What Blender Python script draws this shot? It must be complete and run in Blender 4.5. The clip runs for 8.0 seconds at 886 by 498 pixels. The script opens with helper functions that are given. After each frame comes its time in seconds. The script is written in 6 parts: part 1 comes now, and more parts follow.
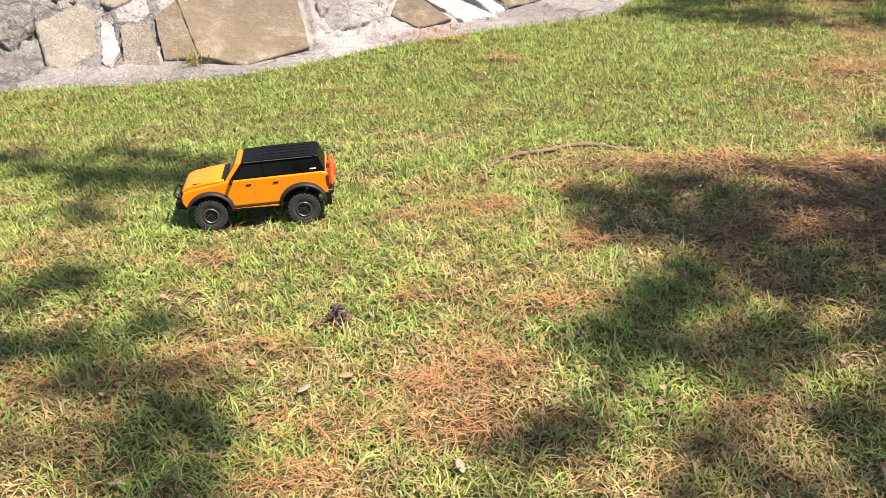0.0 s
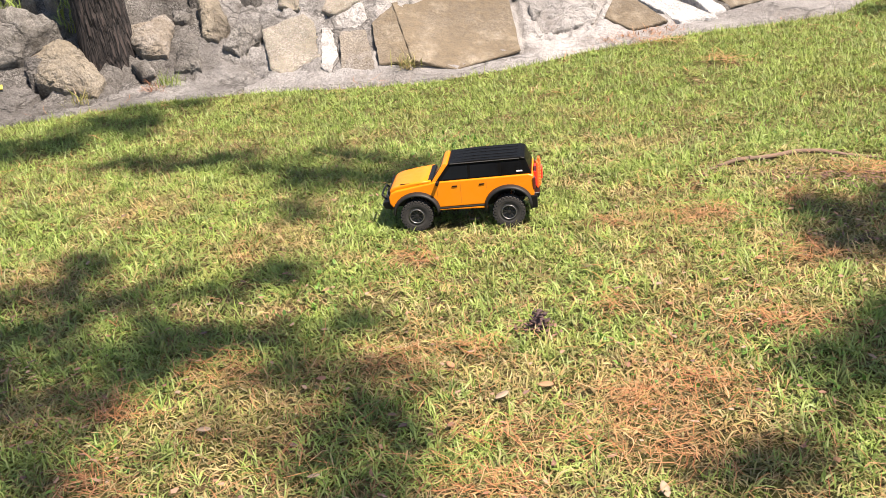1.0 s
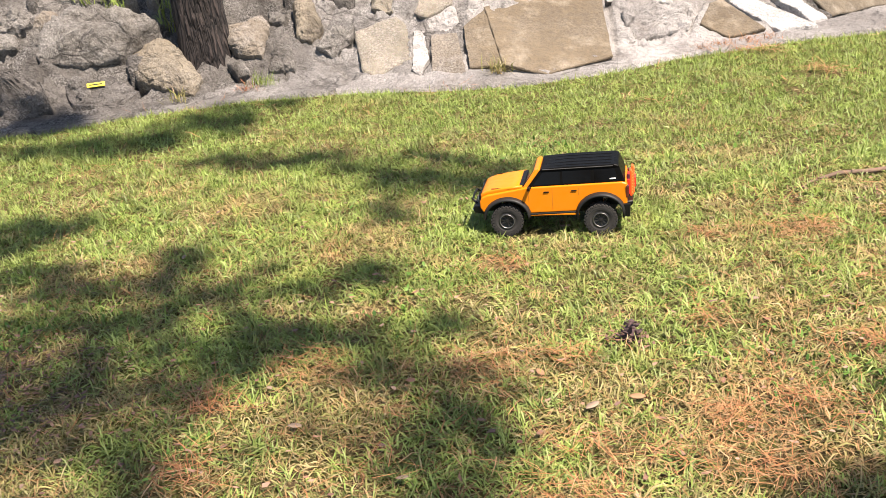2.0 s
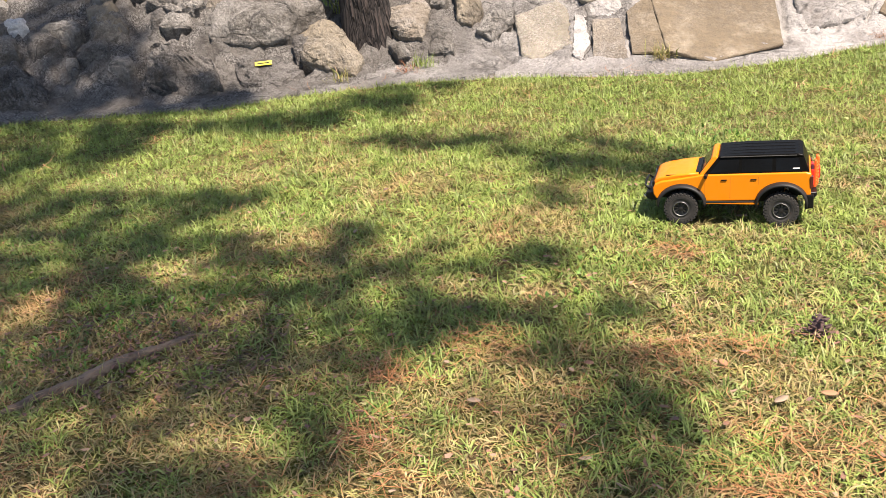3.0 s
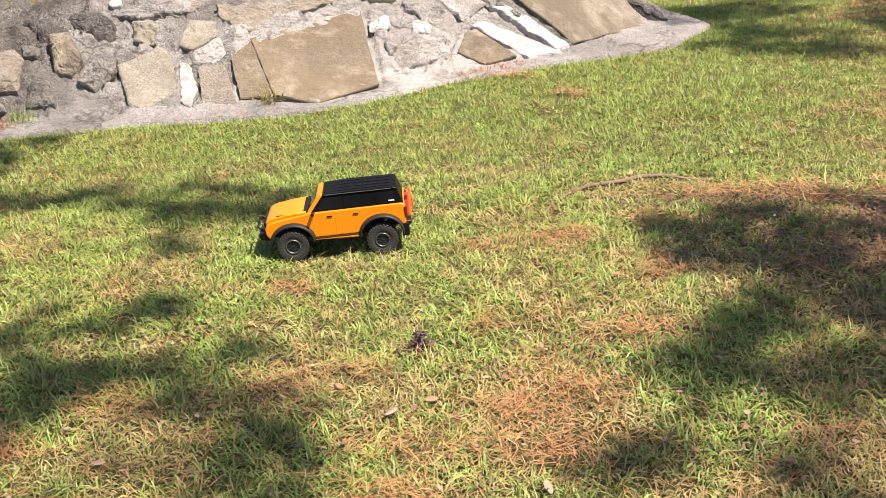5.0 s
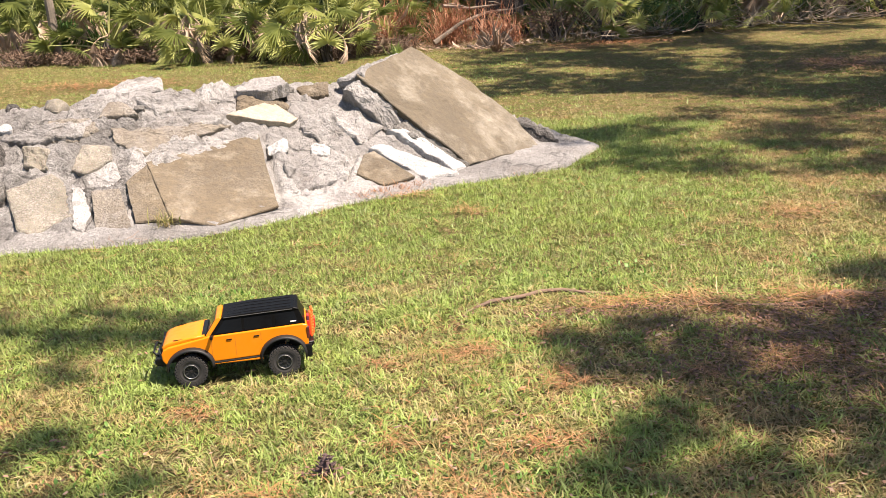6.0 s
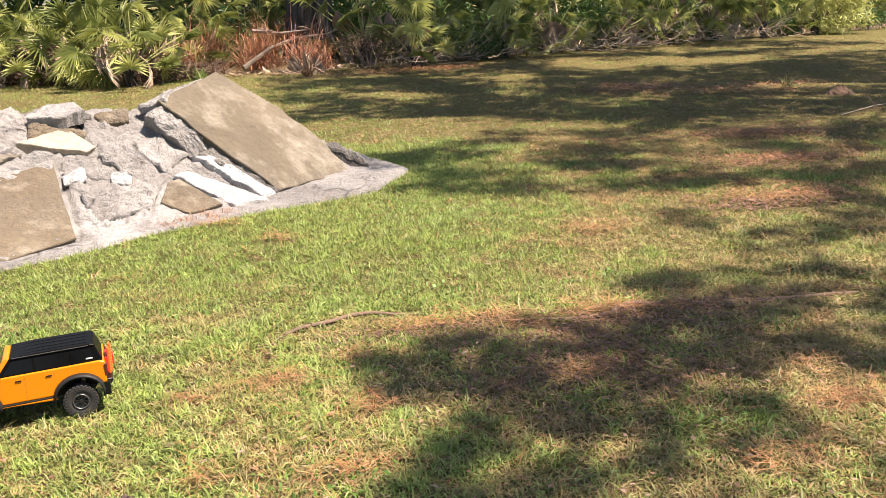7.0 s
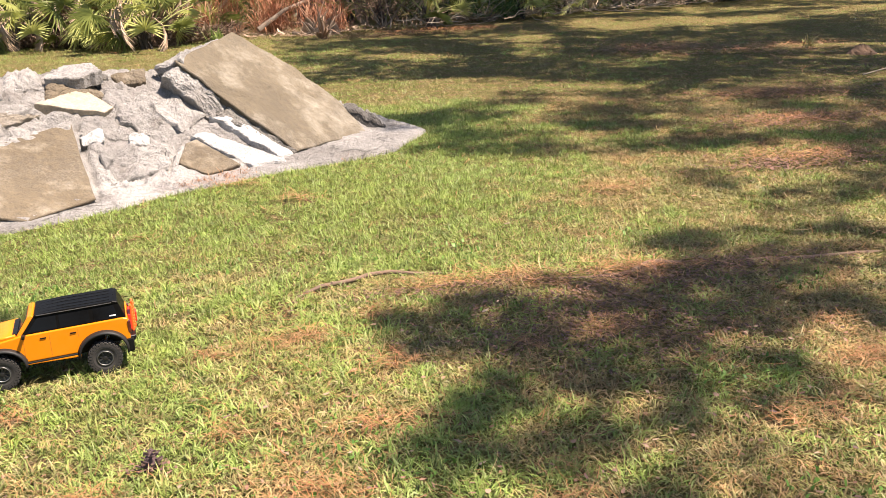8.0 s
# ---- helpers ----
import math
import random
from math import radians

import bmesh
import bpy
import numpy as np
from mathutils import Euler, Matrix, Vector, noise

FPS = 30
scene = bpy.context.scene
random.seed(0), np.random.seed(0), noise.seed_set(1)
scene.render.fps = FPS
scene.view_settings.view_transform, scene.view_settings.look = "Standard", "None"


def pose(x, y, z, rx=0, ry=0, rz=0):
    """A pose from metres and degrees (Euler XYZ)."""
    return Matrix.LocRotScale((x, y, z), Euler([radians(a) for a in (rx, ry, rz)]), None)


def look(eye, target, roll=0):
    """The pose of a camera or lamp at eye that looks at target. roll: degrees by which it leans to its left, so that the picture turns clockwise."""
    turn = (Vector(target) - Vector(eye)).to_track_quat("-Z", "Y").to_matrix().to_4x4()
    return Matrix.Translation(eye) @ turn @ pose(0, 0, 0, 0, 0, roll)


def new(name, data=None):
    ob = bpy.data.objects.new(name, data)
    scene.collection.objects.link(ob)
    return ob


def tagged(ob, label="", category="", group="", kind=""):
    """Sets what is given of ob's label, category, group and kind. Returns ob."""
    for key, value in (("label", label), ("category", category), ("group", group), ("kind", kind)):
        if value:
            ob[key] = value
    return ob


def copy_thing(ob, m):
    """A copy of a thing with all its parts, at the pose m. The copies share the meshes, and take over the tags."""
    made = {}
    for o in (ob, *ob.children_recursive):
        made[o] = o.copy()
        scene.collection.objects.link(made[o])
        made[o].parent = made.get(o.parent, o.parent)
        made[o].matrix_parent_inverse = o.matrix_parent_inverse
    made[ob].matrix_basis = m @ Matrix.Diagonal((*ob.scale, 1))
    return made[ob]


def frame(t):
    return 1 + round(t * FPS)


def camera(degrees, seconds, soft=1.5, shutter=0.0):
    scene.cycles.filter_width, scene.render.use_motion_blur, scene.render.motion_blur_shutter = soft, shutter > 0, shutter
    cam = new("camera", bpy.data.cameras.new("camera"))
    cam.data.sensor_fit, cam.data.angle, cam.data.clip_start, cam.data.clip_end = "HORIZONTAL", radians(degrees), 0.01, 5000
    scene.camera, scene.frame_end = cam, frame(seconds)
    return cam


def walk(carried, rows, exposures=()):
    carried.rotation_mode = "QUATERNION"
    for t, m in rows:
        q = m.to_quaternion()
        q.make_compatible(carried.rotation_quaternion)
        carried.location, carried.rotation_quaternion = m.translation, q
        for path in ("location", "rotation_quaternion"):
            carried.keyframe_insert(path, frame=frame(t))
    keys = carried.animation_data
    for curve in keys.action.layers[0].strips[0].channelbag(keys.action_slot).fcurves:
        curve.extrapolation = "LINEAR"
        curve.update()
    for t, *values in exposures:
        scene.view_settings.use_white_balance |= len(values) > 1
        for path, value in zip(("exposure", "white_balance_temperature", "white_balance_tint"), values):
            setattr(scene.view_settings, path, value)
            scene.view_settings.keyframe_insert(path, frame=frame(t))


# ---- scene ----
cam = camera(49.8, 8.0, soft=0.85)
PATH = [
    (0, (0.157, -0.095, 1.37), (0.075, 1.709, 0.51), -2.1),
    (0.5, (0.144, -0.042, 1.345), (-0.204, 1.744, 0.515), -4.4),
    (1, (0.143, -0.022, 1.325), (-0.359, 1.732, 0.506), -5.7),
    (1.2, (0.137, -0.028, 1.324), (-0.395, 1.719, 0.506), -5.9),
    (2.3, (0.061, -0.026, 1.331), (-0.66, 1.665, 0.543), -5.7),
    (2.5, (0.023, -0.043, 1.331), (-0.748, 1.627, 0.546), -5.7),
    (3, (-0.032, -0.092, 1.323), (-0.93, 1.509, 0.529), -6.6),
    (3.5, (-0.069, -0.142, 1.303), (-1.013, 1.409, 0.466), -7.8),
    (4, (-0.028, -0.154, 1.283), (-0.804, 1.448, 0.373), -7.4),
    (4.5, (0.061, -0.151, 1.305), (-0.369, 1.579, 0.396), -4.9),
    (5, (0.087, -0.171, 1.377), (-0.109, 1.659, 0.593), -3.7),
    (5.2, (0.088, -0.177, 1.401), (-0.061, 1.68, 0.672), -3.6),
    (6.3, (0.074, -0.155, 1.356), (0.19, 1.771, 0.828), -2.6),
    (6.5, (0.091, -0.165, 1.363), (0.287, 1.756, 0.842), -2.4),
    (7, (0.132, -0.184, 1.368), (0.527, 1.705, 0.843), -1.9),
    (7.5, (0.155, -0.196, 1.363), (0.629, 1.667, 0.811), -1.8),
    (8, (0.108, -0.175, 1.344), (0.467, 1.7, 0.748), -2.2),
]
exposure_rows = [(0.0, 1.47, 6650, 13), (5.0, 1.44, 6720, 13.4), (6.5, 1.52, 6780, 14), (8.0, 1.55, 6830, 14.3)]
walk(cam, [(t, look(eye, target, roll)) for t, eye, target, roll in PATH], exposure_rows)

# ---- light: high sun from the right, clear sky ----
SUN = Vector((0.42, -0.18, 0.89)).normalized()
sky_world = bpy.data.worlds.new("sky")
scene.world = sky_world
sky_world.use_nodes = True
wn = sky_world.node_tree.nodes
sky = wn.new("ShaderNodeTexSky")
sky.sky_type, sky.sun_disc = "NISHITA", False
sky.sun_elevation, sky.sun_rotation = math.asin(SUN.z), math.atan2(SUN.x, SUN.y)
sky_world.node_tree.links.new(sky.outputs[0], wn["Background"].inputs[0])
wn["Background"].inputs[1].default_value = 0.072
sun_data = bpy.data.lights.new("sun", "SUN")
sun_data.energy, sun_data.angle, sun_data.color = 5.0, radians(0.6), (1.0, 0.895, 0.785)
sun_lamp = new("sun", sun_data)
sun_lamp.matrix_world = look((4.2, -1.8, 12), Vector((4.2, -1.8, 12)) - SUN)


# ---- materials ----
def nodes_of(name):
    m = bpy.data.materials.new(name)
    m.use_nodes = True
    t = m.node_tree
    return m, t, t.nodes["Principled BSDF"]


def mixed(t, fac, a, b, mode="MIX"):
    n = t.nodes.new("ShaderNodeMix")
    n.data_type, n.blend_type = "RGBA", mode
    for sock, v in ((n.inputs[0], fac), (n.inputs[6], a), (n.inputs[7], b)):
        if isinstance(v, bpy.types.NodeSocket):
            t.links.new(v, sock)
        else:
            sock.default_value = v if isinstance(v, (int, float)) else (*v, 1)
    return n.outputs[2]


def noisy(t, coord, scale, detail=4.0, rough=0.6, low=0.35, high=0.65):
    n = t.nodes.new("ShaderNodeTexNoise")
    n.inputs["Scale"].default_value, n.inputs["Detail"].default_value, n.inputs["Roughness"].default_value = scale, detail, rough
    t.links.new(coord, n.inputs["Vector"])
    r = t.nodes.new("ShaderNodeMapRange")
    r.inputs[1].default_value, r.inputs[2].default_value = low, high
    t.links.new(n.outputs["Fac"], r.inputs[0])
    return r.outputs[0]


def coords(t, shift=True, stretch=None):
    c = t.nodes.new("ShaderNodeTexCoord").outputs["Object"]
    if stretch:
        m = t.nodes.new("ShaderNodeMapping")
        m.inputs["Scale"].default_value = stretch
        t.links.new(c, m.inputs[0])
        c = m.outputs[0]
    if shift:
        i = t.nodes.new("ShaderNodeObjectInfo")
        a = t.nodes.new("ShaderNodeVectorMath")
        a.operation = "MULTIPLY_ADD"
        t.links.new(i.outputs["Random"], a.inputs[0])
        a.inputs[1].default_value = (37.0, 19.0, 53.0)
        t.links.new(c, a.inputs[2])
        c = a.outputs[0]
    return c


def bumped(t, b, height, strength, distance):
    n = t.nodes.new("ShaderNodeBump")
    n.inputs["Strength"].default_value, n.inputs["Distance"].default_value = strength, distance
    t.links.new(height, n.inputs["Height"])
    t.links.new(n.outputs[0], b.inputs["Normal"])


def rock(name, dark, light, stain, scale=6.0, pebbles=0.0, rough=0.9, relief=0.012, cracks=0.0, pits=0.5, speckle=0.35):
    m, t, b = nodes_of(name)
    c = coords(t)
    large = noisy(t, c, scale * 0.4, 5, 0.6)
    fine = noisy(t, c, scale * 9, 6, 0.7, 0.3, 0.7)
    blotch = noisy(t, c, scale * 1.3, 7, 0.7, 0.5, 0.68)
    col = mixed(t, large, dark, light)
    col = mixed(t, blotch, col, stain)
    col = mixed(t, fine, mixed(t, pits, col, (0.05, 0.045, 0.04)), col)
    grit = noisy(t, c, 75, 3, 0.7, 0.42, 0.62)
    gritty = mixed(t, grit, mixed(t, speckle, col, (0.045, 0.04, 0.034)), mixed(t, 0.4 * speckle, col, (0.75, 0.72, 0.67)))
    col = mixed(t, noisy(t, c, scale * 0.7, 4, 0.6, 0.45, 0.6), col, gritty)
    h = mixed(t, 0.10, mixed(t, 0.45, fine, noisy(t, c, scale * 2.5, 6, 0.7, 0.25, 0.75)), grit)
    if pebbles:
        v = t.nodes.new("ShaderNodeTexVoronoi")
        v.inputs["Scale"].default_value = pebbles
        t.links.new(c, v.inputs["Vector"])
        r = t.nodes.new("ShaderNodeMapRange")
        r.inputs[1].default_value, r.inputs[2].default_value, r.inputs[3].default_value, r.inputs[4].default_value = 0.1, 0.55, 1, 0
        t.links.new(v.outputs["Distance"], r.inputs[0])
        col = mixed(t, r.outputs[0], mixed(t, 0.14, col, (0.06, 0.05, 0.04)), mixed(t, 0.2, col, v.outputs["Color"], "SOFT_LIGHT"))
        h = r.outputs[0]
    if cracks:
        w = t.nodes.new("ShaderNodeTexNoise")
        w.inputs["Scale"].default_value, w.inputs["Detail"].default_value = cracks * 1.5, 5
        t.links.new(c, w.inputs["Vector"])
        s = t.nodes.new("ShaderNodeVectorMath")
        s.operation = "MULTIPLY_ADD"
        s.inputs[1].default_value = (0.25, 0.25, 0.25)
        t.links.new(w.outputs["Color"], s.inputs[0])
        t.links.new(c, s.inputs[2])
        v = t.nodes.new("ShaderNodeTexVoronoi")
        v.feature = "DISTANCE_TO_EDGE"
        v.inputs["Scale"].default_value = cracks
        t.links.new(s.outputs[0], v.inputs["Vector"])
        r = t.nodes.new("ShaderNodeMapRange")
        r.inputs[1].default_value, r.inputs[2].default_value = 0.004, 0.05
        t.links.new(v.outputs["Distance"], r.inputs[0])
        gate = noisy(t, c, cracks * 0.8, 3, 0.5, 0.48, 0.56)
        line = mixed(t, gate, (1, 1, 1), r.outputs[0])
        col = mixed(t, line, mixed(t, 0.75, col, (0.05, 0.045, 0.04)), col)
        h = mixed(t, 0.5, h, line, "MULTIPLY")
    t.links.new(col, b.inputs["Base Color"])
    b.inputs["Roughness"].default_value = rough
    bumped(t, b, h, 0.9, relief)
    return m


def leafy(name, colors, rough=0.55, patch=None, patch_scale=0.6, through_light=0.0, litter=None):
    """Colours that vary from blade to blade, and by patches over the ground."""
    m, t, b = nodes_of(name)
    g = t.nodes.new("ShaderNodeNewGeometry")
    ramp_node = t.nodes.new("ShaderNodeValToRGB")
    ramp_node.color_ramp.interpolation = "LINEAR"
    e = ramp_node.color_ramp.elements
    while len(e) < len(colors):
        e.new(0.5)
    for k, col in enumerate(colors):
        e[k].position, e[k].color = k / (len(colors) - 1), (*col, 1)
    t.links.new(g.outputs["Random Per Island"], ramp_node.inputs[0])
    col = ramp_node.outputs[0]
    if patch:
        c = coords(t, False)
        col = mixed(t, noisy(t, c, patch_scale, 4, 0.6, 0.4, 0.68), col, mixed(t, 0.55, col, patch))
        if litter:
            col = mixed(t, noisy(t, c, 3.1, 5, 0.65, 0.53, 0.66), col, mixed(t, 0.5, col, litter))
            col = mixed(t, noisy(t, c, 11, 3, 0.6, 0.36, 0.60), mixed(t, 0.5, col, (0.045, 0.045, 0.02)), col)
    t.links.new(col, b.inputs["Base Color"])
    b.inputs["Roughness"].default_value = rough
    b.inputs["Specular IOR Level"].default_value = 0.32
    if through_light:
        tr = t.nodes.new("ShaderNodeBsdfTranslucent")
        t.links.new(col, tr.inputs[0])
        mx = t.nodes.new("ShaderNodeMixShader")
        mx.inputs[0].default_value = through_light
        out = t.nodes["Material Output"]
        t.links.new(b.outputs[0], mx.inputs[1])
        t.links.new(tr.outputs[0], mx.inputs[2])
        t.links.new(mx.outputs[0], out.inputs[0])
    return m


def plain(name, col, rough=0.5, metal=0.0, coat=0.0, grain=60.0, vary=0.15, relief=0.0, gloss=0.5):
    m, t, b = nodes_of(name)
    b.inputs["Specular IOR Level"].default_value = gloss
    c = coords(t)
    f = noisy(t, c, grain, 4, 0.6, 0.3, 0.75)
    k = noisy(t, c, grain * 0.12, 3, 0.6, 0.35, 0.7)
    shade = tuple(v * (1 - vary) for v in col)
    t.links.new(mixed(t, k, mixed(t, f, shade, col), col), b.inputs["Base Color"])
    rr = t.nodes.new("ShaderNodeMapRange")
    rr.inputs[3].default_value, rr.inputs[4].default_value = max(0.03, rough - 0.08), min(1.0, rough + 0.12)
    t.links.new(f, rr.inputs[0])
    t.links.new(rr.outputs[0], b.inputs["Roughness"])
    b.inputs["Metallic"].default_value = metal
    b.inputs["Coat Weight"].default_value = coat
    if relief:
        bumped(t, b, f, 0.6, relief)
    return m


def bark(name, dark, light, scale, along=0.13):
    m, t, b = nodes_of(name)
    c = coords(t, True, (1, 1, along))
    v = t.nodes.new("ShaderNodeTexVoronoi")
    v.feature = "DISTANCE_TO_EDGE"
    v.inputs["Scale"].default_value = scale
    warp = t.nodes.new("ShaderNodeTexNoise")
    warp.inputs["Scale"].default_value, warp.inputs["Detail"].default_value = scale * 0.6, 5
    t.links.new(c, warp.inputs["Vector"])
    add = t.nodes.new("ShaderNodeVectorMath")
    add.operation = "MULTIPLY_ADD"
    add.inputs[1].default_value = (2.2 / scale, 2.2 / scale, 2.2 / scale)
    t.links.new(warp.outputs["Color"], add.inputs[0])
    t.links.new(c, add.inputs[2])
    t.links.new(add.outputs[0], v.inputs["Vector"])
    r = t.nodes.new("ShaderNodeMapRange")
    r.inputs[2].default_value = 0.3
    t.links.new(v.outputs["Distance"], r.inputs[0])
    f = noisy(t, c, scale * 5, 5, 0.7)
    col = mixed(t, r.outputs[0], dark, mixed(t, f, tuple(0.6 * k for k in light), light))
    t.links.new(col, b.inputs["Base Color"])
    b.inputs["Roughness"].default_value = 0.95
    bumped(t, b, r.outputs[0], 1.0, 0.03)
    return m


def soil():
    m, t, b = nodes_of("thatch_soil")
    c = coords(t, False)
    straw = noisy(t, c, 55, 6, 0.75, 0.40, 0.66)
    clump = noisy(t, c, 2.2, 5, 0.6, 0.38, 0.62)
    green = noisy(t, c, 9, 6, 0.65, 0.42, 0.60)
    col = mixed(t, straw, (0.075, 0.062, 0.025), (0.32, 0.265, 0.12))
    col = mixed(t, clump, col, mixed(t, straw, (0.07, 0.046, 0.024), (0.35, 0.23, 0.12)))
    col = mixed(t, green, col, mixed(t, straw, (0.055, 0.066, 0.016), (0.27, 0.27, 0.075)))
    t.links.new(col, b.inputs["Base Color"])
    b.inputs["Roughness"].default_value = 1.0
    b.inputs["Specular IOR Level"].default_value = 0.1
    bumped(t, b, straw, 0.9, 0.02)
    return m


SOIL = soil()
GRASS = leafy("grass_blades", [(0.092, 0.126, 0.025), (0.204, 0.237, 0.053), (0.32, 0.33, 0.094), (0.378, 0.358, 0.141), (0.456, 0.372, 0.193), (0.233, 0.265, 0.057), (0.417, 0.251, 0.136), (0.301, 0.316, 0.083)], 0.5, (0.46, 0.35, 0.15), 0.9, 0.2, (0.46, 0.25, 0.125))
DRY_GRASS = leafy("trodden_dry_grass_blades", [(0.14, 0.11, 0.042), (0.32, 0.25, 0.095), (0.45, 0.36, 0.165), (0.35, 0.19, 0.085), (0.21, 0.25, 0.055), (0.44, 0.31, 0.145)], 0.6, (0.42, 0.21, 0.10), 0.8, 0.15, (0.40, 0.18, 0.09))
LUSH = leafy("lush_grass_blades", [(0.13, 0.195, 0.034), (0.185, 0.275, 0.05), (0.265, 0.35, 0.08), (0.35, 0.415, 0.13), (0.21, 0.30, 0.058), (0.30, 0.365, 0.10)], 0.48, (0.30, 0.36, 0.08), 1.1, 0.22, (0.30, 0.27, 0.09))
NEEDLE = leafy("fallen_pine_needles", [(0.17, 0.068, 0.03), (0.32, 0.135, 0.05), (0.42, 0.21, 0.095), (0.24, 0.09, 0.036), (0.44, 0.285, 0.15)], 0.55)
THATCH = leafy("dead_grass_thatch", [(0.17, 0.14, 0.06), (0.27, 0.23, 0.11), (0.34, 0.295, 0.15), (0.25, 0.165, 0.085), (0.20, 0.22, 0.068), (0.29, 0.265, 0.115)], 0.8, (0.27, 0.175, 0.09), 1.0, 0.0, (0.36, 0.19, 0.10))
CLOVER = leafy("clover_leaves", [(0.05, 0.12, 0.02), (0.10, 0.20, 0.03), (0.15, 0.26, 0.05)], 0.5, None, 1, 0.2)
PINE_GREEN = leafy("pine_needles", [(0.03, 0.07, 0.02), (0.06, 0.11, 0.03)], 0.5)
# PALM is the darker copy; PALM_SUN has sunlight put into its colour
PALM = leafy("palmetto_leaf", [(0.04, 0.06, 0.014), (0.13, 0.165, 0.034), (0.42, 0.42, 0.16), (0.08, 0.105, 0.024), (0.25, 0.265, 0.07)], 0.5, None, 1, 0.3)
PALM_SUN = leafy("sunlit_palmetto_leaf", [(0.30, 0.335, 0.085), (0.56, 0.56, 0.22), (0.43, 0.445, 0.14)], 0.45, None, 1, 0.3)
PALM_DEAD = leafy("dead_palmetto_leaf", [(0.25, 0.17, 0.11), (0.40, 0.30, 0.215), (0.31, 0.21, 0.14), (0.17, 0.105, 0.068)], 0.8)
RUST = leafy("rust_red_dead_needles", [(0.22, 0.085, 0.042), (0.36, 0.15, 0.075), (0.42, 0.27, 0.18)], 0.8)
SHRUB = leafy("shrub_leaf", [(0.03, 0.07, 0.015), (0.06, 0.12, 0.025), (0.11, 0.17, 0.04)], 0.45, None, 1, 0.2)
# deep shade of the wood is put into these near-black leaf colours
WOODS = leafy("shade_dark_woods_leaf", [(0.012, 0.028, 0.008), (0.026, 0.055, 0.014), (0.055, 0.09, 0.022), (0.035, 0.035, 0.018)], 0.5)
# brown litter, its colour darkened further for the shadow under the palmettos
SHADED_LITTER = leafy("shaded_brown_litter", [(0.06, 0.036, 0.023), (0.12, 0.075, 0.05), (0.24, 0.165, 0.115), (0.09, 0.055, 0.035)], 0.9)
SCRAP = leafy("broken_brown_leaves", [(0.16, 0.09, 0.06), (0.24, 0.14, 0.09), (0.29, 0.20, 0.14), (0.21, 0.105, 0.065), (0.13, 0.085, 0.07)], 0.8)
BARK_FLAKE = leafy("bark_flakes", [(0.07, 0.04, 0.033), (0.13, 0.072, 0.055), (0.20, 0.11, 0.08), (0.10, 0.055, 0.045)], 0.85)
TWIG = plain("dry_grey_twig", (0.21, 0.17, 0.13), 0.9, grain=25, vary=0.5, relief=0.004)
PALE_TWIG = plain("pale_dry_stalk", (0.36, 0.30, 0.23), 0.9, grain=25, vary=0.5, relief=0.003)
BARE_ROOT = plain("pale_bare_root", (0.25, 0.175, 0.12), 0.9, grain=30, vary=0.6, relief=0.008)
ROOT = plain("weathered_root", (0.18, 0.118, 0.08), 0.9, grain=30, vary=0.5, relief=0.006)
DEAD_LEAF = plain("dry_fallen_leaf", (0.30, 0.165, 0.085), 0.8, grain=40, vary=0.35)
PALE_LEAF = plain("pale_fallen_leaf", (0.29, 0.21, 0.145), 0.8, grain=40, vary=0.35)
CONE = plain("rotten_pine_cone", (0.085, 0.052, 0.05), 0.95, grain=60, vary=0.5, relief=0.003)
DIRT = plain("bare_reddish_dirt", (0.10, 0.058, 0.034), 1.0, grain=20, vary=0.5, relief=0.01)
PINE_BARK = bark("pine_bark", (0.016, 0.012, 0.0105), (0.062, 0.046, 0.040), 30, 0.16)
OAK_BARK = bark("oak_bark", (0.03, 0.025, 0.021), (0.13, 0.108, 0.09), 9)

OLD_MORTAR = rock("weathered_mortar", (0.22, 0.203, 0.186), (0.51, 0.482, 0.452), (0.14, 0.125, 0.11), 6, relief=0.05, cracks=3.5, pits=0.5, speckle=0.3)
MORTAR = rock("grey_mortar", (0.275, 0.256, 0.239), (0.54, 0.512, 0.485), (0.25, 0.225, 0.203), 3, relief=0.05, cracks=2.6, pits=0.4, speckle=0.25)
RAMP_STONE = rock("grey_brown_slab", (0.098, 0.076, 0.048), (0.172, 0.137, 0.09), (0.32, 0.28, 0.215), 2.0, relief=0.025, pits=0.4, speckle=0.15)
TAN = rock("tan_sandstone", (0.112, 0.083, 0.05), (0.19, 0.146, 0.092), (0.33, 0.28, 0.21), 2.8, relief=0.02, pits=0.45, speckle=0.15)
SAND = rock("pale_weathered_sandstone", (0.19, 0.152, 0.10), (0.40, 0.345, 0.26), (0.15, 0.122, 0.088), 3, relief=0.04, pits=0.5)
GREY = rock("grey_limestone", (0.17, 0.152, 0.13), (0.52, 0.487, 0.44), (0.10, 0.086, 0.07), 6.0, relief=0.06, cracks=3.5, pits=0.65, speckle=0.4)
DARK = rock("dark_grey_rock", (0.11, 0.097, 0.085), (0.35, 0.322, 0.293), (0.06, 0.05, 0.042), 9, relief=0.06, cracks=5, pits=0.7, speckle=0.45)
WHITE = rock("white_quartz_rock", (0.62, 0.60, 0.58), (0.78, 0.76, 0.74), (0.48, 0.46, 0.44), 6, relief=0.03, pits=0.4)
CREAM = rock("cream_flagstone", (0.40, 0.33, 0.245), (0.47, 0.395, 0.30), (0.33, 0.27, 0.195), 4, relief=0.004, speckle=0.12)
PALE_MORTAR = rock("fresh_pale_mortar", (0.40, 0.375, 0.35), (0.60, 0.57, 0.54), (0.30, 0.28, 0.26), 5, relief=0.03, pits=0.35, speckle=0.2)
